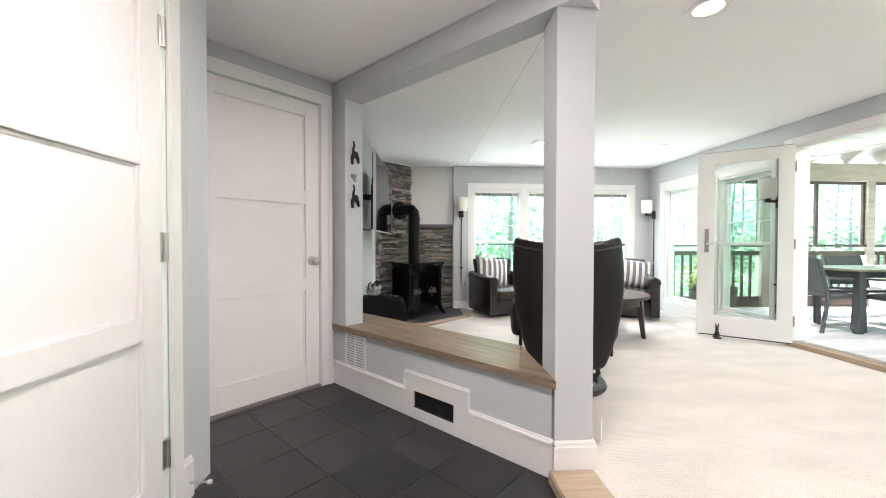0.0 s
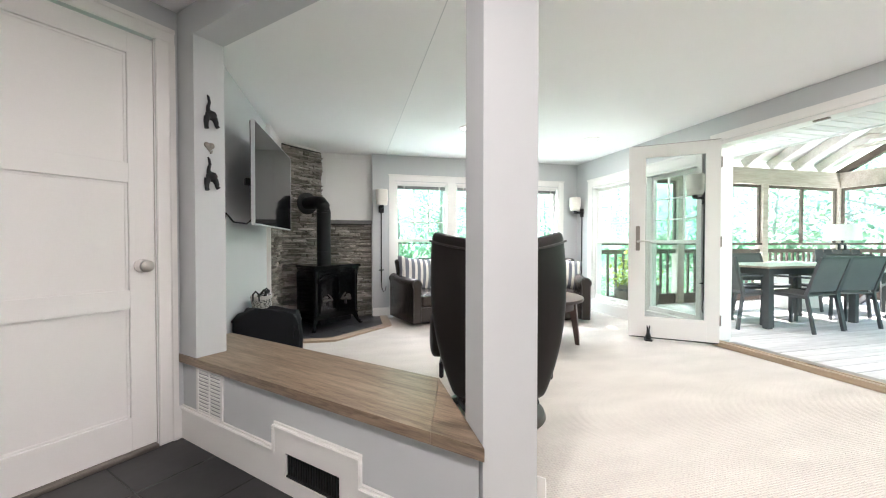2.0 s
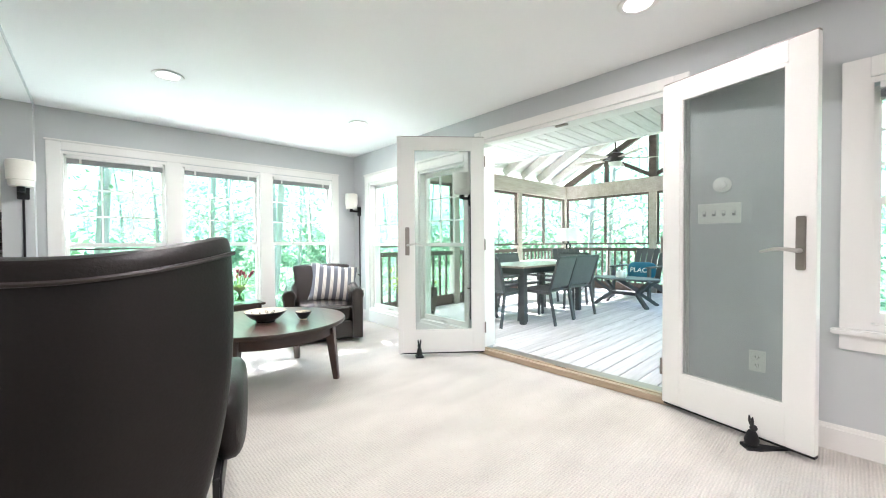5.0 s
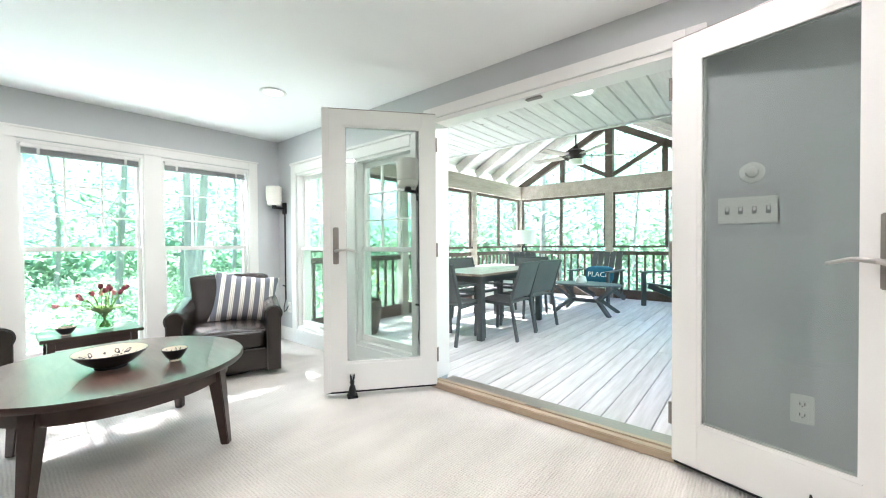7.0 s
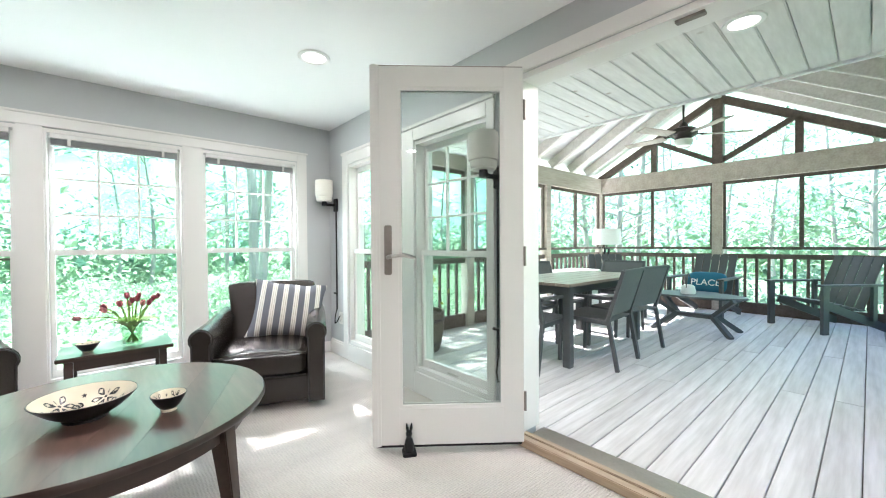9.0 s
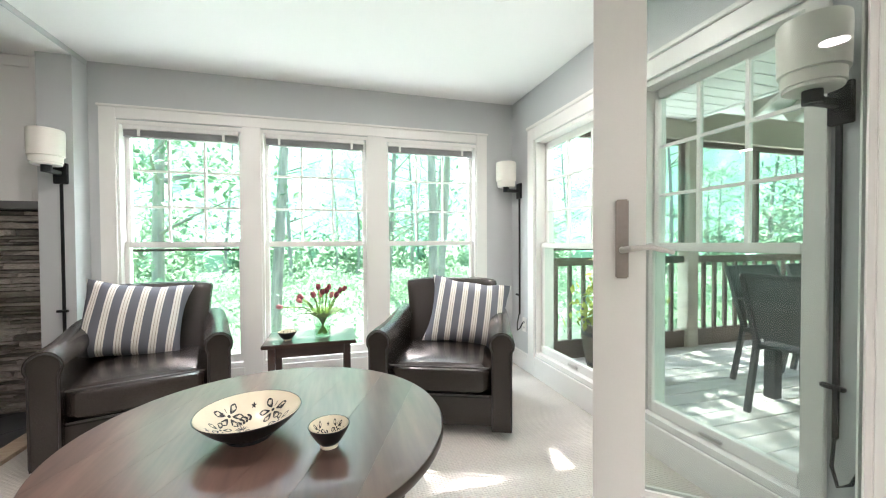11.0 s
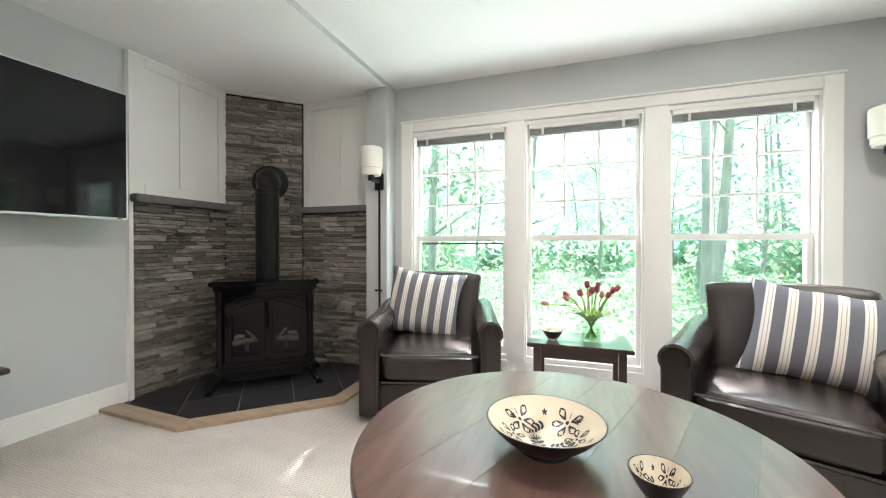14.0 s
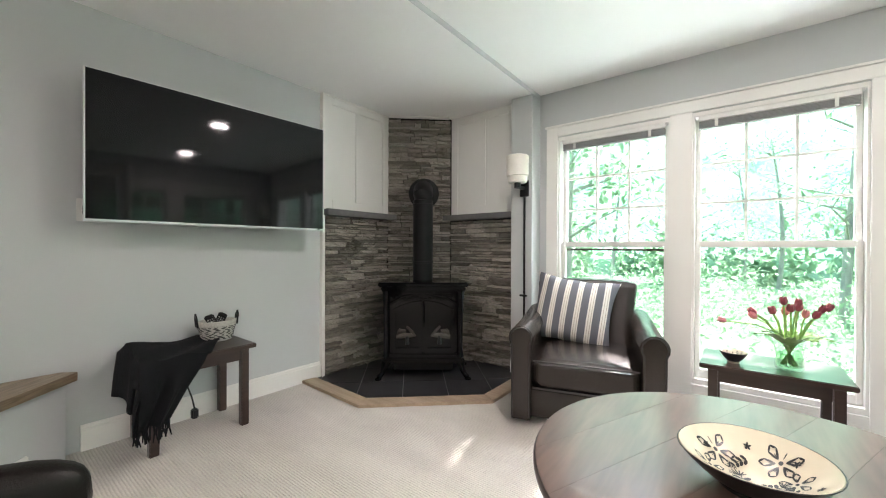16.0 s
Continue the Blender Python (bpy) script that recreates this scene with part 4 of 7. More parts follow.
def stove(m):
    st = empty("gas_stove", m, "glossy black enamel cast-iron gas stove on a hearth", "stove")
    z0 = 0.016
    part("body", box(-0.265, 0.265, 0.0, 0.40, 0.17, 0.67, 0.015), ENAMEL, st, smooth=True)
    bm = prism([(-0.335, -0.045), (0.335, -0.045), (0.335, 0.12), (0.25, 0.43), (-0.25, 0.43), (-0.335, 0.12)], 0.700, 0.735, 0.008)
    prism([(-0.315, -0.03), (0.315, -0.03), (0.315, 0.12), (0.24, 0.42), (-0.24, 0.42), (-0.315, 0.12)], 0.672, 0.6995, 0.006, bm=bm)
    part("top_plate", bm, ENAMEL, st, smooth=True)
    bm = box(-0.30, 0.30, -0.03, 0.40, 0.135, 0.165, 0.008)
    box(-0.285, 0.285, -0.018, 0.40, 0.165, 0.178, 0.004, bm=bm)
    part("base_plate", bm, ENAMEL, st, smooth=True)
    part("ash_pan", box(-0.22, 0.22, 0.0, 0.36, 0.075, 0.134, 0.006), PIPE_M, st)
    for s in (-1, 1):
        for y in (0.0, 0.36):
            bm = tube([(s * 0.275, y + 0.02, 0.15), (s * 0.288, y, 0.10), (s * 0.305, y - 0.012, 0.055), (s * 0.330, y - 0.03, z0 + 0.016)], [0.036, 0.026, 0.017, 0.020], 10)
            lathe([(0.0, 0), (0.024, 0.0), (0.026, 0.008), (0.016, 0.016), (0, 0.017)], 12, bm, pose(s * 0.332, y - 0.032, z0))
            part("leg", bm, ENAMEL, st, "curved cast leg", True)
        bm = lathe([(0.0, 0.18), (0.030, 0.18), (0.024, 0.20), (0.020, 0.23), (0.022, 0.50), (0.028, 0.53), (0.024, 0.56), (0.030, 0.65), (0.034, 0.67), (0.0, 0.671)], 16, m=pose(s * 0.275, -0.004, 0))
        part("corner_column", bm, ENAMEL, st, smooth=True)
    # arched double doors
    for s in (-1, 1):
        bm = bmesh.new()

        def top_at(x, r):
            return 0.475 + r * (1 - (x / 0.26) ** 2)
        for k in range(8):
            xa, xb = s * (0.015 + 0.205 * k / 8), s * (0.015 + 0.205 * (k + 1) / 8)
            za, zb = top_at(xa, 0.085), top_at(xb, 0.085)
            vs = [bm.verts.new(c) for c in ((xa, -0.022, za), (xb, -0.022, zb), (xb, -0.022, zb + 0.035), (xa, -0.022, za + 0.035), (xa, 0.0, za), (xb, 0.0, zb), (xb, 0.0, zb + 0.035), (xa, 0.0, za + 0.035))]
            for f in ((0, 1, 2, 3), (7, 6, 5, 4), (0, 4, 5, 1), (2, 6, 7, 3), (1, 5, 6, 2), (0, 3, 7, 4)):
                bm.faces.new([vs[q] for q in f])
        box(min(s * 0.012, s * 0.034), max(s * 0.012, s * 0.034), -0.024, 0.0, 0.205, 0.575, 0.003, bm=bm)
        box(min(s * 0.205, s * 0.232), max(s * 0.205, s * 0.232), -0.022, 0.0, 0.205, 0.53, 0.003, bm=bm)
        box(min(s * 0.034, s * 0.205), max(s * 0.034, s * 0.205), -0.022, 0.0, 0.205, 0.245, 0.003, bm=bm)
        door = part("stove_door", bm, ENAMEL, st)
        part("door_glass", prism([(s * 0.03, 0.24), (s * 0.21, 0.24), (s * 0.21, 0.50), (s * 0.12, 0.545), (s * 0.03, 0.565)][::s], -0.003, -0.001, m=pose(0, 0, 0, 90, 0, 0)), FIREGLASS, door, "smoky fire-door glass")
        for k in range(9):
            x = s * (0.05 + 0.018 * k)
            part("grate_bar", box(x - 0.003, x + 0.003, -0.014, -0.008, 0.247, 0.285), ENAMEL, door)
        bm = lathe([(0.0, 0), (0.012, 0.0), (0.016, 0.012), (0.012, 0.05), (0.017, 0.056), (0.010, 0.075), (0, 0.078)], 12, m=pose(s * 0.12, -0.012, 0.27))
        part("andiron", bm, BLACK, door)
        for xa, za, xb, zb, rr in ((0.20, 0.325, 0.075, 0.338, 0.020), (0.19, 0.36, 0.13, 0.368, 0.017), (0.06, 0.33, 0.125, 0.405, 0.011), (0.17, 0.385, 0.19, 0.34, 0.012)):
            part("log", tube([(s * xa, -0.006, za), (s * (xa + xb) / 2, -0.008, (za + zb) / 2 + 0.006), (s * xb, -0.006, zb)], [rr * 0.8, rr, rr * 0.7], 8), LOGM, door, "pale ceramic log", True)
    # raised scroll work above the doors
    bm = bmesh.new()
    for k in range(14):
        x = -0.2 + 0.4 * k / 13
        z = 0.625 - 0.02 * abs(math.sin(k * 0.7))
        lathe([(0.0, 0), (0.014, 0.0), (0.010, 0.007), (0, 0.009)], 8, bm, pose(x, 0.0, z, 90, 0, 0))
    tube([(-0.245, -0.004, 0.575), (-0.16, -0.008, 0.625), (0, -0.008, 0.655), (0.16, -0.008, 0.625), (0.245, -0.004, 0.575)], 0.009, 8, bm)
    part("scrollwork", bm, ENAMEL, st, "raised cast scrollwork", True)
    part("cornice", box(-0.262, 0.262, -0.03, 0.0, 0.645, 0.668, 0.008), ENAMEL, st, smooth=True)
    part("sill", box(-0.262, 0.262, -0.026, 0.0, 0.18, 0.203, 0.008), ENAMEL, st, smooth=True)
    part("latch", tube([(0, -0.03, 0.40), (0.004, -0.045, 0.44), (0, -0.035, 0.585)], 0.008, 8), ENAMEL, st, "black cast latch")
    px, py = -0.01, 0.22
    bm = cyl((px, py, 0.735), (px, py, 1.37), 0.080, n=32)
    pipe = part("flue_pipe", bm, PIPE_M, st, "matt black flue pipe", True)
    bm = lathe([(0.081, 0), (0.084, 0.002), (0.084, 0.014), (0.081, 0.016)], 32, m=pose(px, py, 0.87))
    part("pipe_collar", bm, PIPE_M, pipe, smooth=True)
    part("pipe_collar", lathe([(0.081, 0), (0.084, 0.002), (0.084, 0.012), (0.081, 0.014)], 32, m=pose(px, py, 1.33)), PIPE_M, pipe, smooth=True)
    pts = [(px, py, 1.36), (px, py + 0.01, 1.42), (px, py + 0.06, 1.465), (px, py + 0.14, 1.475), (px, py + 0.36, 1.475)]
    part("elbow", tube(pts, 0.080, 24), PIPE_M, st, "black elbow into the stone", True)
    part("wall_flange", lathe([(0.082, 0), (0.135, 0.0), (0.135, 0.012), (0.082, 0.02)], 32, m=pose(px, py + 0.335, 1.475, 90, 0, 0)), PIPE_M, st, "round black wall flange", True)
    return st


FIREGLASS = mat("fire_glass", (0.034, 0.031, 0.028), 0.15, grain=7, vary=0.7, blotch=6, spec=0.2)
LOGM = mat("ceramic_log", (0.055, 0.048, 0.040), 0.9, grain=20, vary=0.4, bump=0.5)
stove(Matrix.Translation((0.355, 5.415, 0)) @ pose(0, 0, 0, 0, 0, 40))


# ---- television ----
def television():
    tv = empty("television", pose(-0.095, 4.225, 1.458, 0, 0, 87.6), "large wall-mounted television with a thin silver frame, off", "television")
    w, h = 1.206, 0.698
    part("screen", box(-w / 2 + 0.006, w / 2 - 0.006, -0.018, -0.0145, -h / 2 + 0.010, h / 2 - 0.006), SCREEN_M, tv, "dark glossy screen")
    bm = box(-w / 2, w / 2, -0.020, 0.004, -h / 2, -h / 2 + 0.012, 0.002)
    box(-w / 2, w / 2, -0.020, 0.004, h / 2 - 0.006, h / 2, 0.002, bm=bm)
    box(-w / 2, -w / 2 + 0.006, -0.020, 0.004, -h / 2 + 0.012, h / 2 - 0.006, bm=bm)
    box(w / 2 - 0.006, w / 2, -0.020, 0.004, -h / 2 + 0.012, h / 2 - 0.006, bm=bm)
    part("bezel", bm, SILVER, tv, "thin silver bezel")
    part("back_cover", box(-w / 2 + 0.004, w / 2 - 0.004, -0.014, 0.012, -h / 2 + 0.014, h / 2 - 0.008, 0.003), BLACK, tv)
    part("electronics_hump", box(-0.40, 0.40, 0.0125, 0.06, -h / 2 + 0.03, 0.10, 0.012), BLACK, tv)
    part("indicator", box(w / 2 - 0.05, w / 2 - 0.03, -0.0225, -0.0202, -h / 2 + 0.003, -h / 2 + 0.009), BLACK, tv)
    bm = beam((-0.10, 0.06, 0.0), (-0.16, 0.17, 0.0), 0.05, 0.05)
    box(-0.26, 0.06, 0.06, 0.075, -0.18, 0.18, bm=bm)
    part("wall_bracket", bm, BLACK, tv)
    cab = part("cable", tube([(-0.52, 0.01, -0.30), (-0.54, 0.05, -0.34), (-0.545, 0.13, -0.33), (-0.545, 0.175, -0.27)], 0.006, 8), BLACK, tv, "loose black cable")
    return tv


television()
plate = empty("cable_outlet", pose(-0.299, 3.66, 1.17, 0, 0, 90), "white wall plate behind the television", "outlet")
part("plate", box(-0.035, 0.035, -0.006, 0.0, -0.055, 0.055, 0.002), PLASTIC_W, plate)
part("socket", box(-0.015, 0.015, -0.009, -0.006, -0.02, 0.02), BLACK, plate)


# ---- furniture ----
def side_table(m, w, d, h, label):
    t = empty("side_table", m, label, "side table", "matching side tables")
    part("tabletop", box(-w / 2, w / 2, -d / 2, d / 2, h - 0.024, h, 0.004), CHERRY, t)
    ix, iy = w / 2 - 0.055, d / 2 - 0.035
    for s in (-1, 1):
        part("apron", box(-ix + 0.021, ix - 0.021, s * iy - 0.009, s * iy + 0.009, h - 0.085, h - 0.0245), CHERRY, t)
        part("apron", box(s * ix - 0.009, s * ix + 0.009, -iy + 0.021, iy - 0.021, h - 0.085, h - 0.0245), CHERRY, t)
        for q in (-1, 1):
            part("leg", box(s * ix - 0.02, s * ix + 0.02, q * iy - 0.02, q * iy + 0.02, 0.0, h - 0.0245, 0.003), CHERRY, t)
    return t


side_table(pose(2.33, 5.75, 0), 0.55, 0.36, 0.42, "dark cherry side table in front of the windows")
side_table(pose(-0.118, 4.053, 0, 0, 0, 90), 0.525, 0.36, 0.45, "dark cherry side table against the television wall")


def coffee_table():
    t = empty("coffee_table", pose(2.280, 4.46, 0), "round dark cherry coffee table with planked top", "coffee table")
    r, h = 0.548, 0.45
    n = 7
    bw = 2 * r / n
    for i in range(n):
        a0, a1 = -r + i * bw + 0.0003, -r + (i + 1) * bw - 0.0003
        pts = []
        for k in range(13):
            x = a0 + (a1 - a0) * k / 12
            pts.append((x, -math.sqrt(max(0, r * r - x * x))))
        pts += [(x, -y) for x, y in pts[::-1]]
        clean = []
        for p in pts:
            if not clean or math.hypot(p[0] - clean[-1][0], p[1] - clean[-1][1]) > 1e-4:
                clean.append(p)
        if math.hypot(clean[0][0] - clean[-1][0], clean[0][1] - clean[-1][1]) < 1e-4:
            clean.pop()
        part("top_plank", prism(clean, h - 0.028, h, m=pose(0, 0, 0, 0, 0, -22)), CHERRY_TOP, t)
    part("top_edge", lathe([(r - 0.012, h - 0.0285), (r + 0.001, h - 0.0285), (r + 0.0055, h - 0.02), (r + 0.0055, h - 0.008), (r + 0.001, h - 0.001)], 96), CHERRY, t, smooth=True)
    part("apron", lathe([(0.46, h - 0.11), (0.475, h - 0.11), (0.475, h - 0.029), (0.46, h - 0.029), (0.46, h - 0.11)], 64), CHERRY, t, smooth=True)
    for k in range(4):
        a4 = radians(-44 + 90 * k)
        bm = bmesh.new()
        s0, s1 = 0.034, 0.020
        vs = []
        for z, s, rr in ((0.0, s1, 0.505), (h - 0.029, s0, 0.455)):
            vs.append([bm.verts.new((rr + dx * s, dy * s, z)) for dx, dy in ((-1, -1), (1, -1), (1, 1), (-1, 1))])
        bm.faces.new(vs[0][::-1])
        bm.faces.new(vs[1])
        for i in range(4):
            bm.faces.new((vs[0][i], vs[0][(i + 1) % 4], vs[1][(i + 1) % 4], vs[1][i]))
        bmesh.ops.bevel(bm, geom=bm.edges[:], offset=0.004, segments=2, affect="EDGES")
        bmesh.ops.transform(bm, matrix=pose(0, 0, 0, 0, 0, math.degrees(a4)), verts=bm.verts)
        part("leg", bm, CHERRY, t)
    return t


CHERRY_TOP = per_piece(wood("cherry_planks", (0.070, 0.040, 0.032), (0.160, 0.095, 0.075), 0.30, (14, 1.5, 14), coat=0.12, bump=0.0), 0.3)
CHERRY_TOP.node_tree.nodes["Principled BSDF"].inputs["Specular IOR Level"].default_value = 0.6
coffee_table()


def floral_bowl(name, m, r, h, label):
    b = empty(name, m, label, "bowl", "floral bowls")
    t = 0.006

    def rad(f):
        return 0.32 * r + 0.68 * r * f ** 0.75
    outer = [(0.0, 0.0), (0.30 * r, 0.0), (0.31 * r, 0.006)] + [(rad(i / 10), 0.008 + (h - 0.008) * (i / 10) ** 1.25) for i in range(1, 11)] + [(r - 0.0012, h + 0.0012), (r - 0.003, h)]
    part("shell", lathe(outer, 40), BOWL_OUT, b, "matt black outside", True)
    inner = [(0.0, t + 0.002), (0.28 * r, t + 0.002)] + [(rad(i / 10) - t * 0.7, t + 0.008 + (h - 0.009) * (i / 10) ** 1.25 - t * 0.6) for i in range(1, 11)] + [(r - 0.0028, h - 0.001)]
    part("lining", lathe(inner, 40), BOWL_IN, b, "cream glazed lining", True)
    part("foot_ring", lathe([(0.325 * r, 0.0003), (0.43 * r, 0.0003), (0.44 * r, 0.004), (0.43 * r, 0.0095), (0.325 * r, 0.0095)], 32), BOWL_IN if r < 0.1 else BOWL_OUT, b, "glazed foot ring", True)
    bm = bmesh.new()

    def surf(rr):
        x = min(max((rr + t * 0.7 - 0.32 * r) / (0.68 * r), 0.0), 1.0)
        f = x ** (1 / 0.75)
        return max(t + 0.002, t + 0.008 + (h - 0.009) * f ** 1.25 - t * 0.6) + 0.0022

    def petal(cx, cy, ang, ln, wd):
        ring = []
        for k in range(8):
            a5 = 2 * math.pi * k / 8
            lx, ly = ln * (0.5 + 0.5 * math.cos(a5)), wd * math.sin(a5)
            x, y = cx + lx * math.cos(ang) - ly * math.sin(ang), cy + lx * math.sin(ang) + ly * math.cos(ang)
            rr = math.hypot(x, y)
            if rr > r * 0.87:
                return
            ring.append((x, y, surf(rr)))
        bm.faces.new([bm.verts.new(c) for c in ring])
    def bloom(cx, cy, size, n, turn):
        """An open flower drawn as outlined petals round a dark eye."""
        for i in range(n):
            a6 = turn + 2 * math.pi * i / n
            px, py = cx + 0.22 * size * math.cos(a6), cy + 0.22 * size * math.sin(a6)
            for side in (-0.36, 0.36):
                petal(px, py, a6 + side, 0.62 * size, 0.06 * size)
                tx, ty = px + 0.58 * size * math.cos(a6 + side), py + 0.58 * size * math.sin(a6 + side)
                petal(tx, ty, a6 - side * 1.9, 0.34 * size, 0.055 * size)
            petal(px, py, a6, 0.38 * size, 0.03 * size)
        petal(cx - 0.12 * size, cy, 0.0, 0.24 * size, 0.12 * size)

    def sprig(cx, cy, turn, size, n=4):
        """A stem with paired leaves and a tufted head."""
        x, y = cx, cy
        for i in range(n):
            petal(x, y, turn, 0.30 * size, 0.016 * size)
            petal(x, y, turn + 0.85, 0.34 * size, 0.085 * size)
            petal(x, y, turn - 0.85, 0.34 * size, 0.085 * size)
            turn += 0.16
            x, y = x + 0.26 * size * math.cos(turn), y + 0.26 * size * math.sin(turn)
        for i in range(7):
            petal(x, y, turn + (i - 3) * 0.34, (0.42 - 0.03 * abs(i - 3)) * size, 0.024 * size)

    sprig(-0.10 * r, -0.36 * r, 1.3, 0.46 * r)
    sprig(0.10 * r, -0.05 * r, 0.25, 0.36 * r, 3)
    for k in range(9):
        a6 = 2 * math.pi * k / 9 + 0.3
        rr = (0.66 if k % 2 else 0.54) * r
        if k % 3 == 2:
            sprig(rr * math.cos(a6), rr * math.sin(a6), a6 + 1.9, 0.30 * r, 3)
        else:
            bloom(rr * math.cos(a6), rr * math.sin(a6), (0.27 if k % 2 else 0.21) * r, 5 + k % 2, a6)
    for k in range(7):
        a6 = 2 * math.pi * k / 7 + 0.75
        for i in range(5):
            petal(0.74 * r * math.cos(a6), 0.74 * r * math.sin(a6), a6 + i * 1.257, 0.055 * r, 0.014 * r)
    tagged(part("floral_pattern", bm, BOWL_OUT, b, "black flowers and leaves"), kind="stuff")
    return b


BOWL_OUT = mat("black_glaze", (0.012, 0.012, 0.013), 0.3, vary=0.2)
BOWL_IN = mat("cream_glaze", (0.78, 0.70, 0.55), 0.25, vary=0.03)
floral_bowl("serving_bowl", pose(2.233, 4.395, 0.4505), 0.147, 0.080, "wide black bowl with cream floral lining on the coffee table")
floral_bowl("small_bowl", pose(2.463, 4.27, 0.4505), 0.058, 0.062, "small black bowl with floral lining on the coffee table")
floral_bowl("small_bowl", pose(2.19, 5.68, 0.4205), 0.058, 0.055, "small black floral bowl on the side table")


def soft(name, bm, material, parent, label="", levels=2):
    ob = part(name, bm, material, parent, label, True)
    for f in ob.data.polygons:
        f.use_smooth = True
    md = ob.modifiers.new("soft", "SUBSURF")
    md.levels = md.render_levels = levels
    return ob


def cushion_box(x0, x1, y0, y1, z0, z1, crown=0.02, r=0.03):
    """A padded block with a slightly domed top."""
    bm = bmesh.new()
    bmesh.ops.create_cube(bm, size=1, matrix=Matrix.Translation(((x0 + x1) / 2, (y0 + y1) / 2, (z0 + z1) / 2)) @ Matrix.Diagonal((x1 - x0, y1 - y0, z1 - z0, 1)))
    bmesh.ops.subdivide_edges(bm, edges=bm.edges[:], cuts=3, use_grid_fill=True)
    bmesh.ops.bevel(bm, geom=[ed for ed in bm.edges if ed.calc_face_angle(0) > 1.0], offset=r, segments=2, affect="EDGES")
    cx, cy, cz = (x0 + x1) / 2, (y0 + y1) / 2, (z0 + z1) / 2
    for v in bm.verts:
        fx, fy = 1 - (2 * (v.co.x - cx) / (x1 - x0)) ** 2, 1 - (2 * (v.co.y - cy) / (y1 - y0)) ** 2
        if v.co.z > cz:
            v.co.z += crown * max(0, fx) * max(0, fy)
    return bm


def armchair(m, label):
    """Club chair; local -y is its front."""
    c = empty("armchair", m, label, "armchair", "leather club chairs")
    w = 0.402
    part("swivel_base", lathe([(0, 0.0), (0.27, 0.0), (0.27, 0.03), (0.24, 0.04), (0, 0.04)], 32, m=pose(0, 0.02, 0)), BLACK, c, "round black swivel base", True)
    part("body", box(-w + 0.10, w - 0.10, -0.35, 0.30, 0.045, 0.21, 0.012), LEATHER, c, smooth=True)
    seat = soft("seat", cushion_box(-w + 0.128, w - 0.128, -0.39, 0.24, 0.214, 0.382, 0.022, 0.024), LEATHER, c, levels=1)
    for z in (0.225, 0.372):
        part("piping", tube([(-w + 0.14, -0.391, z), (0, -0.393, z), (w - 0.14, -0.391, z)], 0.005, 6), PIPING, seat)
    for s in (-1, 1):
        # arm: front outline with a rolled top, drawn back along y
        prof = []
        for k in range(13):
            a7 = radians(-35 + 250 * k / 12)
            prof.append((s * (w - 0.075) + 0.068 * math.cos(a7), 0.494 + 0.068 * math.sin(a7)))
        prof = [(s * (w - 0.075) + 0.052, 0.045)] + prof + [(s * (w - 0.075) - 0.052, 0.045)]
        bm = bmesh.new()
        rings = []
        for y, k, dz in ((-0.40, 0.97, 0), (-0.395, 1.0, 0), (-0.1, 1.0, 0.0), (0.18, 1.0, 0.02), (0.30, 0.95, 0.03)):
            rings.append([bm.verts.new((s * (w - 0.075) + (x - s * (w - 0.075)) * k, y, 0.045 + (z - 0.045) * (k * 0.02 + 0.98) + dz * (z > 0.3))) for x, z in prof])
        for lo2, hi2 in zip(rings, rings[1:]):
            for i in range(len(prof)):
                j = (i + 1) % len(prof)
                bm.faces.new((lo2[i], lo2[j], hi2[j], hi2[i]))
        bm.faces.new(rings[0])
        bm.faces.new(rings[-1][::-1])
        arm = part("arm", bm, LEATHER, c, smooth=True)
        trim = [(x, -0.402, z) for x, z in prof[1:-1]]
        trim = [(s * (w - 0.075) + (x - s * (w - 0.075)) * 0.86, y, 0.494 + (z - 0.494) * 0.86) for x, y, z in trim]
        trim = [(trim[0][0], -0.402, 0.06)] + trim + [(trim[-1][0], -0.402, 0.06)]
        part("piping", tube(trim, 0.005, 6), PIPING, arm)
    # back: slightly waisted, curved, leaning
    bm = bmesh.new()
    n, mrow = 10, 8
    front, rear = [], []
    for j in range(mrow + 1):
        f = j / mrow
        z = 0.30 + 0.485 * f
        half = 0.285 + 0.035 * f ** 2
        fr, rr = [], []
        for i in range(n + 1):
            s = 2 * i / n - 1
            x = s * half
            yb = 0.20 + 0.10 * f - 0.05 * s * s
            zz = z - (0.018 * s ** 4 if j == mrow else 0)
            fr.append(bm.verts.new((x, yb - 0.02 * (1 - s * s), zz)))
            rr.append(bm.verts.new((x * 1.03, yb + 0.11 - 0.04 * f, zz)))
        front.append(fr)
        rear.append(rr)
    for g, flip in ((front, False), (rear, True)):
        for j in range(mrow):
            for i in range(n):
                q = (g[j][i], g[j][i + 1], g[j + 1][i + 1], g[j + 1][i])
                bm.faces.new(q[::-1] if flip else q)
    for i in range(n):
        bm.faces.new((front[mrow][i], front[mrow][i + 1], rear[mrow][i + 1], rear[mrow][i]))
        bm.faces.new((front[0][i + 1], front[0][i], rear[0][i], rear[0][i + 1]))
    for j in range(mrow):
        bm.faces.new((front[j][0], front[j + 1][0], rear[j + 1][0], rear[j][0]))
        bm.faces.new((front[j + 1][n], front[j][n], rear[j][n], rear[j + 1][n]))
    soft("backrest", bm, LEATHER, c, levels=1)
    part("back_panel", box(-0.28, 0.28, 0.27, 0.36, 0.045, 0.34, 0.02), LEATHER, c, smooth=True)
    return c


armchair(pose(1.462, 5.67, 0, 0, 0, 16.5), "dark brown leather club chair beside the stove")
armchair(pose(3.155, 5.42, 0, 0, 0, -23), "dark brown leather club chair in the window corner")


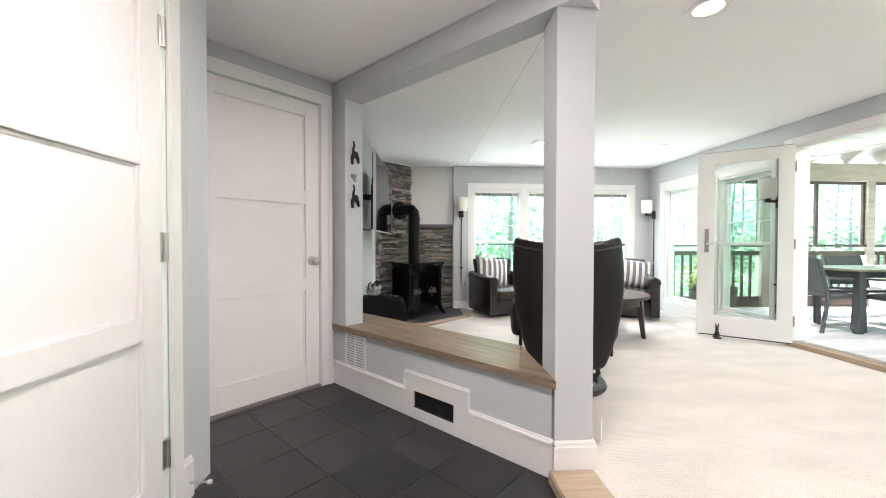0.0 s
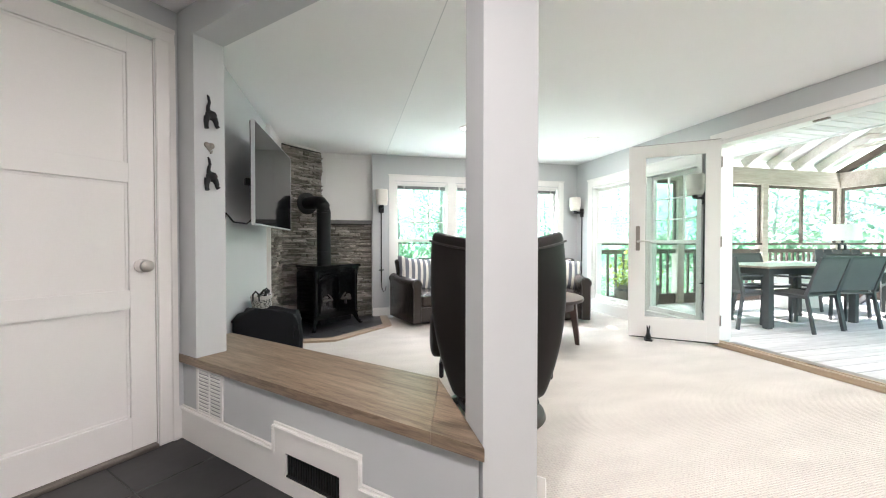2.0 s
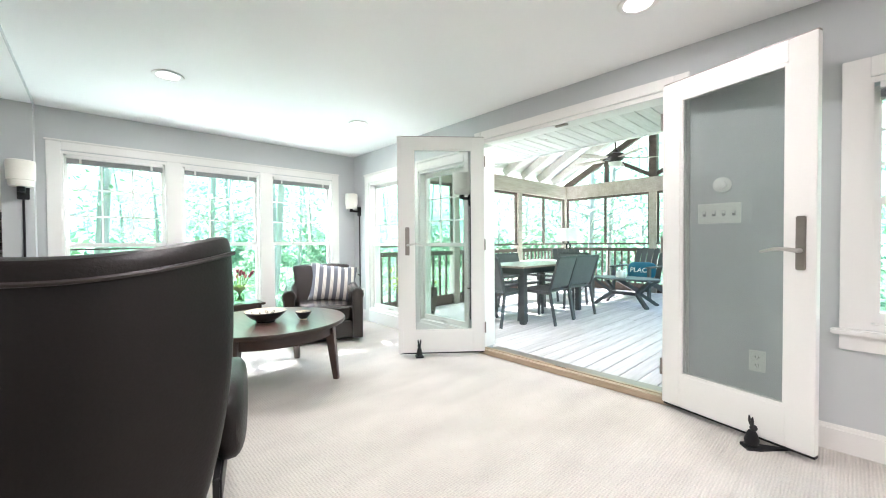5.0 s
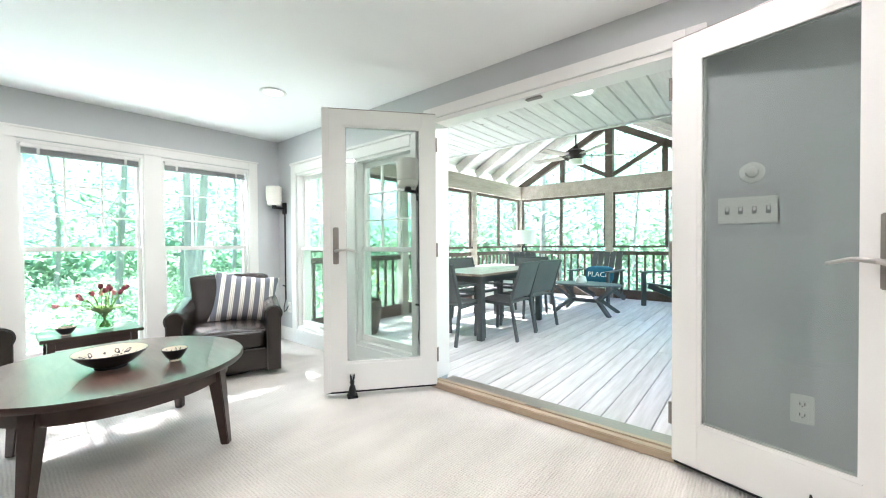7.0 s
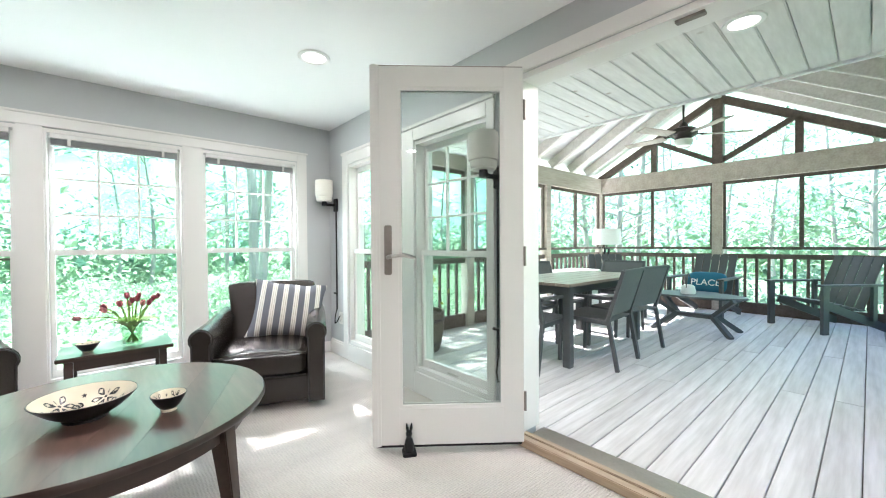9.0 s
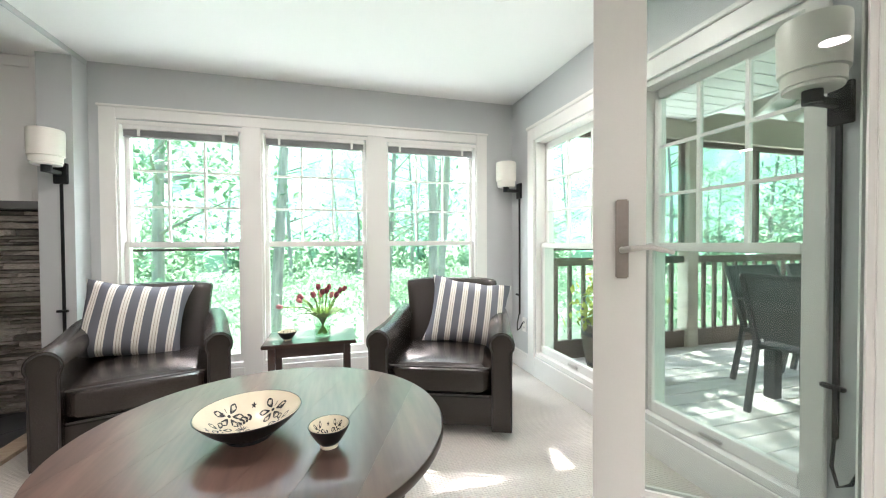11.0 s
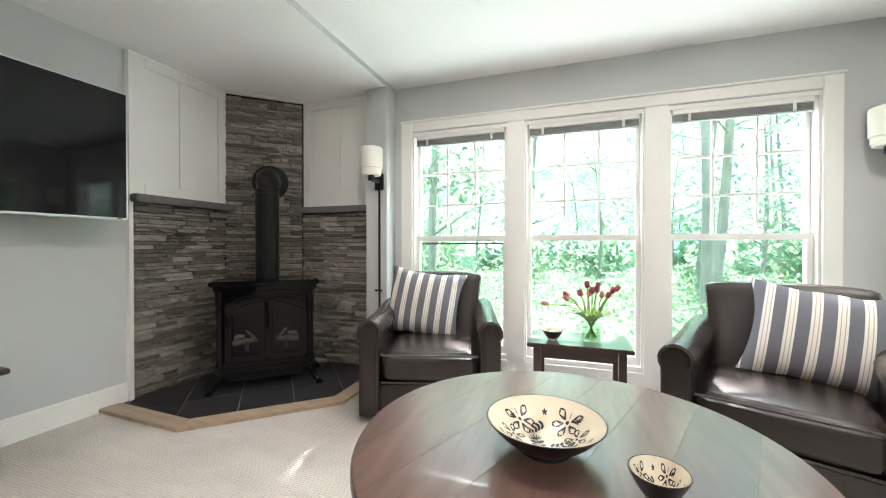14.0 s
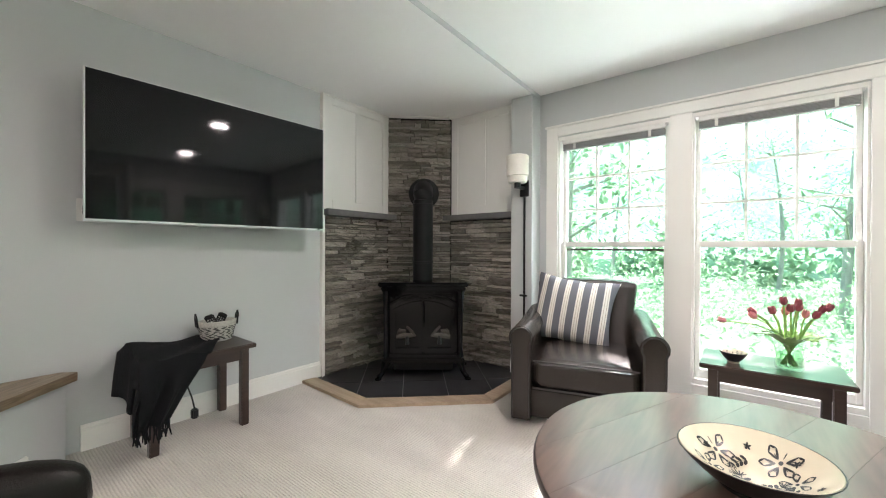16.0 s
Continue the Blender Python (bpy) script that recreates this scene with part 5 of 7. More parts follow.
def stripe_mat():
    """Woven stripes in grey-blue, cream and tan."""
    m = mat("striped_cotton", (0.5, 0.5, 0.5), 0.9, grain=300, vary=0.05, bump=0.4, spec=0.2)
    nt = m.node_tree
    bsdf = nt.nodes["Principled BSDF"]
    tc, sep = nt.nodes.new("ShaderNodeTexCoord"), nt.nodes.new("ShaderNodeSeparateXYZ")
    nt.links.new(tc.outputs["Object"], sep.inputs[0])
    sc, fr = nt.nodes.new("ShaderNodeMath"), nt.nodes.new("ShaderNodeMath")
    sc.operation, fr.operation = "MULTIPLY_ADD", "FRACT"
    sc.inputs[1].default_value, sc.inputs[2].default_value = 1 / 0.078, 10.2
    nt.links.new(sep.outputs[0], sc.inputs[0])
    nt.links.new(sc.outputs[0], fr.inputs[0])
    ramp = nt.nodes.new("ShaderNodeValToRGB")
    ramp.color_ramp.interpolation = "CONSTANT"
    cr, gr, tan = (0.72, 0.69, 0.63, 1), (0.15, 0.152, 0.172, 1), (0.42, 0.36, 0.29, 1)
    el = ramp.color_ramp.elements
    el[0].position, el[0].color = 0.0, gr
    el[1].position, el[1].color = 0.50, cr
    for p, c2 in ((0.62, tan), (0.66, cr), (0.80, tan), (0.84, cr), (0.94, gr)):
        e3 = el.new(p)
        e3.color = c2
    nt.links.new(fr.outputs[0], ramp.inputs[0])
    nt.links.new(ramp.outputs[0], bsdf.inputs["Base Color"])
    return m


STRIPE = stripe_mat()


def pillow(m, wide, size, label):
    """Knife-edge cushion standing in local x-z."""
    bm = bmesh.new()
    n = 20
    sides = []
    for s in (-1, 1):
        g = []
        for j in range(n + 1):
            row = []
            for i in range(n + 1):
                a8, b8 = 2 * i / n - 1, 2 * j / n - 1
                puff = 0.105 * (max(0, 1 - a8 ** 2) * max(0, 1 - b8 ** 2)) ** 0.55
                pin = 1 - 0.13 * (1 - abs(a8) ** 2) * abs(b8) ** 3
                pin2 = 1 - 0.13 * (1 - abs(b8) ** 2) * abs(a8) ** 3
                wob = 0.012 * math.sin(9 * a8 + 5 * b8) * (1 - puff / 0.11) + s * 0.006 * math.sin(7 * a8 * b8 + 3 * a8) * (a8 * b8) ** 2 * (puff / 0.105)
                row.append(bm.verts.new((a8 * wide / 2 * pin2, s * puff + wob, size / 2 + b8 * size / 2 * pin)))
            g.append(row)
        sides.append(g)
    for k, g in enumerate(sides):
        for j in range(n):
            for i in range(n):
                q = (g[j][i], g[j][i + 1], g[j + 1][i + 1], g[j + 1][i])
                bm.faces.new(q if k == 0 else q[::-1])
    bmesh.ops.remove_doubles(bm, verts=bm.verts, dist=0.0004)
    ob = obj("throw_pillow", bm, STRIPE, True)
    for f in ob.data.polygons:
        f.use_smooth = True
    ob.matrix_world = m
    return tagged(ob, label, "pillow", "striped pillows")


pillow(pose(1.462, 5.67, 0, 0, 0, 16.5) @ pose(-0.115, 0.05, 0.368, -19, 7, -6), 0.53, 0.46, "grey and cream striped pillow on the armchair by the stove")
pillow(pose(3.155, 5.42, 0, 0, 0, -23) @ pose(0.105, 0.015, 0.366, -27, 8, 3), 0.54, 0.46, "grey and cream striped pillow on the corner armchair")


def recliner():
    """Swivel recliner; local +y is its front."""
    c = empty("recliner", pose(1.315, 2.945, 0, 0, 0, -16), "dark brown leather swivel recliner on a round wooden base", "recliner")
    bm = lathe([(0.235, 0.0), (0.285, 0.0), (0.295, 0.012), (0.285, 0.034), (0.26, 0.042), (0.235, 0.034), (0.235, 0.0)], 48)
    part("base_ring", bm, RING, c, "dark stained round wooden base", True)
    bm = tube([(0, 0.02, 0.30), (0, 0.0, 0.16), (0.0, -0.02, 0.06)], [0.04, 0.035, 0.05], 16)
    for s in (-1, 1):
        tube([(0, 0, 0.07), (s * 0.12, 0.05, 0.06), (s * 0.25, 0.08, 0.03)], 0.022, 10, bm)
    part("pedestal", bm, RING, c, smooth=True)
    bm = tube([(-0.17, -0.12, 0.30), (-0.20, -0.22, 0.16), (-0.10, -0.26, 0.04)], 0.016, 8)
    part("rocker_bar", bm, BLACK, c, smooth=True)
    part("rocker_bar", tube([(0.17, -0.12, 0.30), (0.20, -0.22, 0.16), (0.10, -0.26, 0.04)], 0.016, 8), BLACK, c, smooth=True)
    soft("seat", cushion_box(-0.28, 0.28, -0.24, 0.49, 0.28, 0.44, 0.03, 0.05), LEATHER2, c, levels=1)
    # backrest shell: curved round the sitter, taller at the wings
    bm = bmesh.new()
    n, rows = 14, 12
    f_in, f_out = [], []
    for j in range(rows + 1):
        f = j / rows
        half = 0.335 + 0.035 * math.sin(f * 2.4) - 0.10 * (1 - f) ** 3
        fi, fo = [], []
        for i in range(n + 1):
            s = 2 * i / n - 1
            z = 0.19 + (0.815 + 0.055 * s * s) * f
            y = -0.335 - 0.03 * math.sin(f * 3.0) - 0.03 * f + 0.20 * abs(s) ** 2.6 * (0.35 + 0.65 * f)
            fo.append(bm.verts.new((s * half, y, z)))
            fi.append(bm.verts.new((s * (half - 0.03), y + 0.12 - 0.03 * f, z - 0.004)))
        f_in.append(fi)
        f_out.append(fo)
    for g, fl in ((f_out, False), (f_in, True)):
        for j in range(rows):
            for i in range(n):
                q = (g[j][i], g[j][i + 1], g[j + 1][i + 1], g[j + 1][i])
                bm.faces.new(q[::-1] if fl else q)
    for i in range(n):
        bm.faces.new((f_out[rows][i], f_out[rows][i + 1], f_in[rows][i + 1], f_in[rows][i]))
        bm.faces.new((f_out[0][i + 1], f_out[0][i], f_in[0][i], f_in[0][i + 1]))
    for j in range(rows):
        bm.faces.new((f_out[j][0], f_out[j + 1][0], f_in[j + 1][0], f_in[j][0]))
        bm.faces.new((f_out[j + 1][n], f_out[j][n], f_in[j][n], f_in[j + 1][n]))
    back = soft("backrest", bm, LEATHER2, c, levels=2)
    seam = []
    for i in range(n + 1):
        s = 2 * i / n - 1
        f = 0.93
        half = 0.335 + 0.035 * math.sin(f * 2.4)
        seam.append((s * half * 0.985, -0.343 - 0.03 * math.sin(f * 3.0) - 0.03 * f + 0.20 * abs(s) ** 2.6 * (0.35 + 0.65 * f), 0.19 + (0.815 + 0.055 * s * s) * f))
    part("seam", tube(seam, 0.006, 6), PIPING, back, "stitched seam below the top edge")
    for s in (-1, 1):
        bm = bmesh.new()
        bmesh.ops.create_uvsphere(bm, u_segments=24, v_segments=16, radius=1)
        for v in bm.verts:
            x, y, z = (math.copysign(abs(q) ** 0.62, q) for q in v.co)
            v.co = (s * 0.325 + 0.055 * x, 0.195 + 0.25 * y, 0.45 + 0.02 * y + (0.118 - 0.02 * y) * z)
        part("arm", bm, LEATHER2, c, "rounded padded leather armrest", True)
        part("arm_support", box(s * 0.30 - 0.012, s * 0.30 + 0.012, -0.12, 0.20, 0.24, 0.33, 0.006), BLACK, c)
    return c


RING = wood("espresso_ring", (0.018, 0.012, 0.010), (0.04, 0.026, 0.02), 0.3, (3, 3, 3))
recliner()


# ---- basket and throw on the side table ----
def basket():
    b = empty("basket", pose(-0.19, 4.205, 0.4505, 0, 0, 80) @ Matrix.Diagonal((0.80, 0.85, 1.0, 1)), "small woven grey and white basket of remote controls", "basket")
    oval = Matrix.Diagonal((1.4, 1, 1, 1))
    part("weave", lathe([(0.0, 0.0), (0.066, 0.0), (0.070, 0.006), (0.086, 0.088), (0.089, 0.090), (0.091, 0.112), (0.086, 0.116), (0.080, 0.112), (0.078, 0.09)], 40, m=oval), WEAVE, b, "woven cream rope with a plain rim", True)
    rg = random.Random(12)
    bm = bmesh.new()
    for k in range(9):
        f = (k + 0.5) / 9
        z, rr = 0.008 + 0.078 * f, 0.0705 + 0.0155 * f
        at = rg.random()
        while at < 6.9:
            ln = rg.uniform(0.12, 0.42)
            pts = [(1.4 * rr * math.cos(at + ln * i / 4), rr * math.sin(at + ln * i / 4), z + 0.0022 * math.sin(i * 1.3 + k)) for i in range(5)]
            tube(pts, [0.0012, 0.0026, 0.003, 0.0026, 0.0012], 6, bm)
            at += ln + rg.uniform(0.10, 0.24)
    part("dark_strands", bm, BLACK, b, "dark woven strands")
    part("lining", lathe([(0, 0.010), (0.064, 0.010), (0.077, 0.088), (0.074, 0.088), (0.06, 0.014), (0, 0.014)], 24, m=oval), BLACK, b)
    for s in (-1, 1):
        part("handle", tube([(s * 0.124, -0.028, 0.085), (s * 0.131, -0.026, 0.135), (s * 0.134, 0.0, 0.158), (s * 0.131, 0.026, 0.135), (s * 0.124, 0.028, 0.085)], 0.0075, 6), BLACK, b, "dark rope handle", True)
    return b


WEAVE = mat("woven_rope", (0.50, 0.48, 0.44), 0.9, grain=90, vary=0.25, bump=0.8)
basket()
for k, (dx, dy, tilt) in enumerate(((-0.03, 0.02, 25), (0.03, -0.02, -20))):
    rc = empty("remote_control", pose(-0.19 + dx, 4.205 + dy, 0.535, 35, tilt, 60), "black remote control standing in the basket", "remote control")
    part("case", box(-0.024, 0.024, -0.009, 0.009, -0.06, 0.095, 0.006), BLACK, rc)
    for i in range(3):
        for j in range(5):
            part("button", box(-0.016 + i * 0.012, -0.008 + i * 0.012, -0.0115, -0.0092, j * 0.016, 0.009 + j * 0.016, 0.001), PLASTIC_W if (i + j) % 4 == 0 else SLATM, rc)


def throw():
    t = empty("throw_blanket", pose(-0.118, 4.045, 0.03, 0, 0, 90), "dark navy knitted throw with fringe draped over the side table", "throw")
    bm = bmesh.new()
    nx, ny = 26, 34
    g = []
    rg = random.Random(2)
    for j in range(ny + 1):
        row = []
        for i in range(nx + 1):
            u, v = i / nx, j / ny
            # local x along the table, y across it; the cloth falls over the front edge (-y)
            s = v * 0.70
            right = 0.19 - 0.55 * max(0.0, s - 0.08) if s < 0.40 else 0.014 - 0.55 * (s - 0.40)
            end = -0.49 if s < 0.40 else -0.335 - 0.155 * max(0.0, 1 - (s - 0.40) * 6)
            x = end + (right - end) * u
            over = max(0.0, -0.272 - x)
            x = max(x, -0.272) - 0.10 * over - 0.012 * math.sin(s * 22) * min(1.0, over * 10)
            fold = 0.020 * math.sin(u * 15 + v * 3) + 0.010 * math.sin(u * 27 + 1)
            if s < 0.40:
                y, z = 0.165 - s, 0.432 + 0.016 * math.sin(u * 9 + v * 7) ** 2 + 0.05 * math.exp(-((u - 0.35) / 0.25) ** 2) * math.sin(s / 0.40 * math.pi)
                z -= 1.0 * over
            else:
                q = s - 0.40
                bend = min(q / 0.06, 1)
                y, z = -0.225 - 0.03 * bend - fold * min(1, q * 6), 0.435 - max(0, q - 0.015) * 0.98
                x -= 0.04 * q
                z -= 0.5 * over * max(0.0, 1 - q * 5)
            row.append(bm.verts.new((x, y, max(z, 0.012) + 0.004 * noise.noise(Vector((x * 9, y * 9, z * 9))))))
        g.append(row)
    for j in range(ny):
        for i in range(nx):
            bm.faces.new((g[j][i], g[j][i + 1], g[j + 1][i + 1], g[j + 1][i]))
    ends = [v.co.copy() for v in g[ny]]
    side = [g[j][0].co.copy() for j in range(0, ny, 2)]
    ob = part("cloth", bm, THROW, t, smooth=True)
    md = ob.modifiers.new("thick", "SOLIDIFY")
    md.thickness = 0.008
    fb = bmesh.new()
    for i in range(0, nx + 1):
        e4 = ends[i]
        tube([e4, e4 + Vector((0.006 * rg.uniform(-1, 1), 0.004, -0.03)), e4 + Vector((0.012 * rg.uniform(-1, 1), 0.006, -0.06 - 0.02 * rg.random()))], [0.0045, 0.004, 0.0025], 5, fb)
    part("fringe", fb, THROW, t, "twisted dark fringe")
    return t


throw()
cord = empty("plug_adapter", pose(-0.03, 3.98, 0.065), "black power adapter hanging below the side table", "power adapter")
part("lead", tube([(-0.19, 0.0, 0.36), (-0.1, 0.02, 0.30), (0.0, 0.02, 0.22), (0.04, 0.03, 0.16), (0.05, 0.04, 0.10)], 0.004, 6), BLACK, cord)
part("plug", box(0.035, 0.065, 0.025, 0.055, 0.05, 0.10, 0.006), BLACK, cord)


# ---- flowers ----
def tulips():
    v = empty("tulip_vase", pose(2.40, 5.72, 0.4205), "clear glass vase of red and pink tulips", "vase of flowers")
    vase = part("vase", lathe([(0.0, 0.0), (0.048, 0.0), (0.054, 0.01), (0.050, 0.07), (0.062, 0.135), (0.060, 0.135), (0.047, 0.07), (0.050, 0.014), (0.0, 0.010)], 28), VASE, v, "clear glass vase", True)
    vase.visible_shadow = False
    part("water", lathe([(0.0, 0.012), (0.046, 0.014), (0.045, 0.075), (0.0, 0.076)], 24), WATER, vase)
    rg = random.Random(4)
    for k in range(15):
        a9 = k * 2.4
        out = 0.02 + 0.14 * rg.random()
        top = Vector((out * math.cos(a9), out * 0.75 * math.sin(a9), 0.25 - 0.15 * out + 0.07 * rg.random()))
        if k == 3:
            top = Vector((-0.24, 0.0, 0.20))
        base = Vector((0.03 * math.cos(a9 + 3), 0.03 * math.sin(a9 + 3), 0.02))
        mid = Vector((0.035 * math.cos(a9), 0.035 * math.sin(a9), 0.14))
        stem = part("stem", tube([base, mid, mid.lerp(top, 0.55) + Vector((0, 0, 0.02)), top], 0.0038, 6), STEM, v)
        d = (top - mid).normalized()
        m = Matrix.Translation(top) @ d.to_track_quat("Z", "Y").to_matrix().to_4x4()
        bm = bmesh.new()
        for p in range(6):
            lathe([(0.003, 0.0), (0.008, 0.008), (0.009, 0.018), (0.006, 0.031), (0.001, 0.040)], 6, bm, m @ pose(0, 0, 0, 0, 0, p * 60) @ Matrix.Translation((0.0045, 0, 0)) @ pose(0, 0, 0, 0, 8, 0))
        part("blossom", bm, TULIP if k % 3 else TULIP_PINK, stem, "half-closed tulip", True)
    for k in range(20):
        a9 = k * 1.9
        out = 0.07 + 0.11 * rg.random()
        bm = bmesh.new()
        pts = []
        for i in range(6):
            f = i / 5
            c = Vector((out * f * math.cos(a9), out * f * math.sin(a9), 0.10 + 0.17 * f - 0.10 * f * f))
            w = 0.021 * math.sin(math.pi * min(1, 0.12 + 0.88 * f)) + 0.001
            sx = Vector((-math.sin(a9), math.cos(a9), 0.15)) * w
            pts.append((bm.verts.new(c - sx), bm.verts.new(c + Vector((0, 0, -0.004))), bm.verts.new(c + sx)))
        for (a, b, c), (d, e5, f) in zip(pts, pts[1:]):
            bm.faces.new((a, b, e5, d))
            bm.faces.new((b, c, f, e5))
        part("leaf", bm, TULIP_LEAF, v, smooth=True)
    return v


WATER = glass_mat("vase_water", (0.80, 0.92, 0.80))
STEM = mat("tulip_stem", (0.20, 0.34, 0.08), 0.5, vary=0.2)
TULIP = mat("tulip_red", (0.24, 0.035, 0.055), 0.5, grain=40, vary=0.4)
TULIP_PINK = mat("tulip_pink", (0.55, 0.18, 0.20), 0.5, grain=40, vary=0.3)
TULIP_LEAF = mat("tulip_leaf", (0.24, 0.38, 0.10), 0.5, grain=30, vary=0.3)
tulips()


# ---- wall lamps and small fixtures ----
def sconce(m, label, drop=0.95):
    """Plug-in wall lamp; local -y points into the room."""
    s = empty("wall_sconce", m, label, "wall lamp", "plug-in wall lamps")
    part("wall_plate", box(-0.035, 0.035, -0.018, 0.0, -0.062, 0.062, 0.003), BLACK, s, "black square wall plate")
    bm = box(-0.012, 0.012, -0.135, -0.018, -0.012, 0.012, 0.002)
    cyl((0, -0.125, -0.01), (0, -0.125, 0.035), 0.024, n=16, bm=bm)
    part("arm", bm, BLACK, s)
    sh = part("shade", lathe([(0.03, 0.04), (0.072, 0.04), (0.072, 0.075), (0.080, 0.078), (0.082, 0.20), (0.080, 0.225), (0.070, 0.23), (0.05, 0.225), (0.0, 0.224)], 32, m=pose(0, -0.125, 0)), OPAL, s, "white opal glass shade", True)
    part("shade_band", lathe([(0.0, 0.028), (0.066, 0.028), (0.068, 0.032), (0.066, 0.0395), (0.0, 0.0395)], 32, m=pose(0, -0.125, 0)), OPAL, sh, smooth=True)
    part("cord_cover", box(-0.007, 0.007, -0.012, 0.0, -0.062 - drop, -0.0625, 0.002), BLACK, s, "black cord cover running down the wall")
    part("cord_switch", box(-0.03, 0.03, -0.028, -0.0125, -drop + 0.09, -drop + 0.105, 0.003), BLACK, s)
    part("cord", tube([(0, -0.01, -0.062 - drop), (0.005, -0.03, -0.14 - drop), (0.025, -0.04, -0.19 - drop), (0.05, -0.03, -0.17 - drop), (0.06, -0.008, -0.12 - drop)], 0.005, 8), BLACK, s, "loop of black lamp cord")
    return s


sconce(pose(0.912, 5.961, 1.45), "plug-in wall lamp with white shade beside the stove", 0.92)
sconce(pose(WX, 5.965, 1.445, 0, 0, -90), "plug-in wall lamp with white shade in the window corner", 0.95)
sconce(pose(WX, 3.925, 1.435, 0, 0, -90), "plug-in wall lamp with white shade behind the open French door", 0.95)


def outlet(m, label):
    o = empty("wall_outlet", m, label, "outlet", "white wall outlets")
    part("plate", box(-0.036, 0.036, -0.006, 0.0, -0.058, 0.058, 0.003), PLASTIC_W, o)
    for z in (-0.022, 0.022):
        sock = part("socket", box(-0.017, 0.017, -0.0085, -0.0061, z - 0.014, z + 0.014, 0.002), PLASTIC_W, o)
        part("slot", box(-0.009, -0.006, -0.0095, -0.0086, z - 0.004, z + 0.007), BLACK, sock)
        part("slot", box(0.006, 0.009, -0.0095, -0.0086, z - 0.004, z + 0.007), BLACK, sock)
        part("ground_hole", cyl((0, -0.0095, z - 0.009), (0, -0.0086, z - 0.009), 0.0025, n=8), BLACK, sock)
    return o


outlet(pose(WX, 1.815, 0.367, 0, 0, -90), "white duplex outlet seen through the folded door")
outlet(pose(WX, 5.885, 0.36, 0, 0, -90), "white duplex outlet below the corner lamp")
sw = empty("light_switch", pose(WX, 1.99, 1.18, 0, 0, -90), "white four-gang switch plate with toggles", "light switch")
part("plate", box(-0.102, 0.102, -0.006, 0.0, -0.058, 0.058, 0.003), PLASTIC_W, sw)
for k in range(4):
    x = -0.069 + k * 0.046
    part("toggle", box(x - 0.005, x + 0.005, -0.022, -0.0061, -0.002, 0.014, 0.002), PLASTIC_W, sw)
    part("toggle_slot", box(x - 0.008, x + 0.008, -0.0072, -0.0061, -0.016, 0.016), SLATM, sw)
dim = empty("dimmer_dial", pose(WX, 1.975, 1.34, 90, 0, -90), "round white dimmer dial on the wall", "dimmer")
part("base", lathe([(0, 0), (0.044, 0.0), (0.044, 0.008), (0.036, 0.014), (0, 0.014)], 32), PLASTIC_W, dim, smooth=True)
part("knob", lathe([(0, 0.0145), (0.024, 0.0145), (0.021, 0.032), (0.016, 0.036), (0, 0.036)], 24), PLASTIC_W, dim, smooth=True)


def rabbit_stop(m, label):
    r = empty("door_stop", m, label, "doorstop", "rabbit doorstops")
    bm = box(-0.035, 0.035, -0.035, 0.035, 0.0, 0.014, 0.003)
    prism([(-0.035, -0.03), (0.03, -0.03), (0.16, -0.004), (0.16, 0.004), (0.03, 0.03), (-0.035, 0.03)], 0.0, 0.010, bm=bm)
    part("wedge", bm, BLACK, r, "flat cast wedge")
    bm = lathe([(0.0, 0.0), (0.027, 0.005), (0.030, 0.03), (0.020, 0.062), (0.012, 0.075), (0, 0.078)], 16, m=pose(0, 0, 0.014) @ Matrix.Diagonal((1.1, 0.85, 1, 1)))
    lathe([(0, -0.018), (0.013, -0.011), (0.017, 0.0), (0.012, 0.012), (0, 0.018)], 14, bm, pose(0.008, 0, 0.10))
    part("figure", bm, BLACK, r, "seated cast-iron rabbit", True)
    for s in (-1, 1):
        part("ear", tube([(0.0, s * 0.006, 0.112), (-0.004, s * 0.010, 0.135), (-0.004, s * 0.013, 0.158)], [0.006, 0.0075, 0.003], 8), BLACK, r, smooth=True)
    return r


rabbit_stop(pose(3.43, 4.08, 0, 0, 0, 60), "black cast-iron rabbit doorstop by the open French door")
rabbit_stop(pose(3.675, 1.80, 0, 0, 0, -52), "black cast-iron rabbit doorstop by the folded French door")


def cat_hook(z):
    h = empty("cat_hook", DIAG @ pose(0.1655, 0.066, z, 0, 0, 90), "black cat-shaped wall hook with a raised tail", "wall hook", "cat hooks")
    bm = tube([(-0.014, -0.010, 0.016), (-0.017, -0.014, 0.038), (-0.012, -0.019, 0.062), (-0.017, -0.020, 0.086), (-0.020, -0.016, 0.098)], [0.011, 0.009, 0.0075, 0.0065, 0.0035], 10)
    part("tail", bm, BLACK, h, smooth=True)
    bm = lathe([(0, -0.030), (0.020, -0.019), (0.028, 0.0), (0.023, 0.017), (0, 0.030)], 16, m=pose(0.002, -0.008, 0.0, 0, -14, 0) @ Matrix.Diagonal((1.1, 0.5, 1, 1)))
    part("body", bm, BLACK, h, smooth=True)
    for s, low in ((-1, -0.072), (1, -0.060)):
        part("leg", tube([(s * 0.018 - 0.002, -0.010, -0.012), (s * 0.026, -0.012, -0.040), (s * 0.025, -0.012, low + 0.012), (s * 0.029 + 0.004, -0.016, low)], [0.016, 0.012, 0.010, 0.011], 10), BLACK, h, smooth=True)
    return h


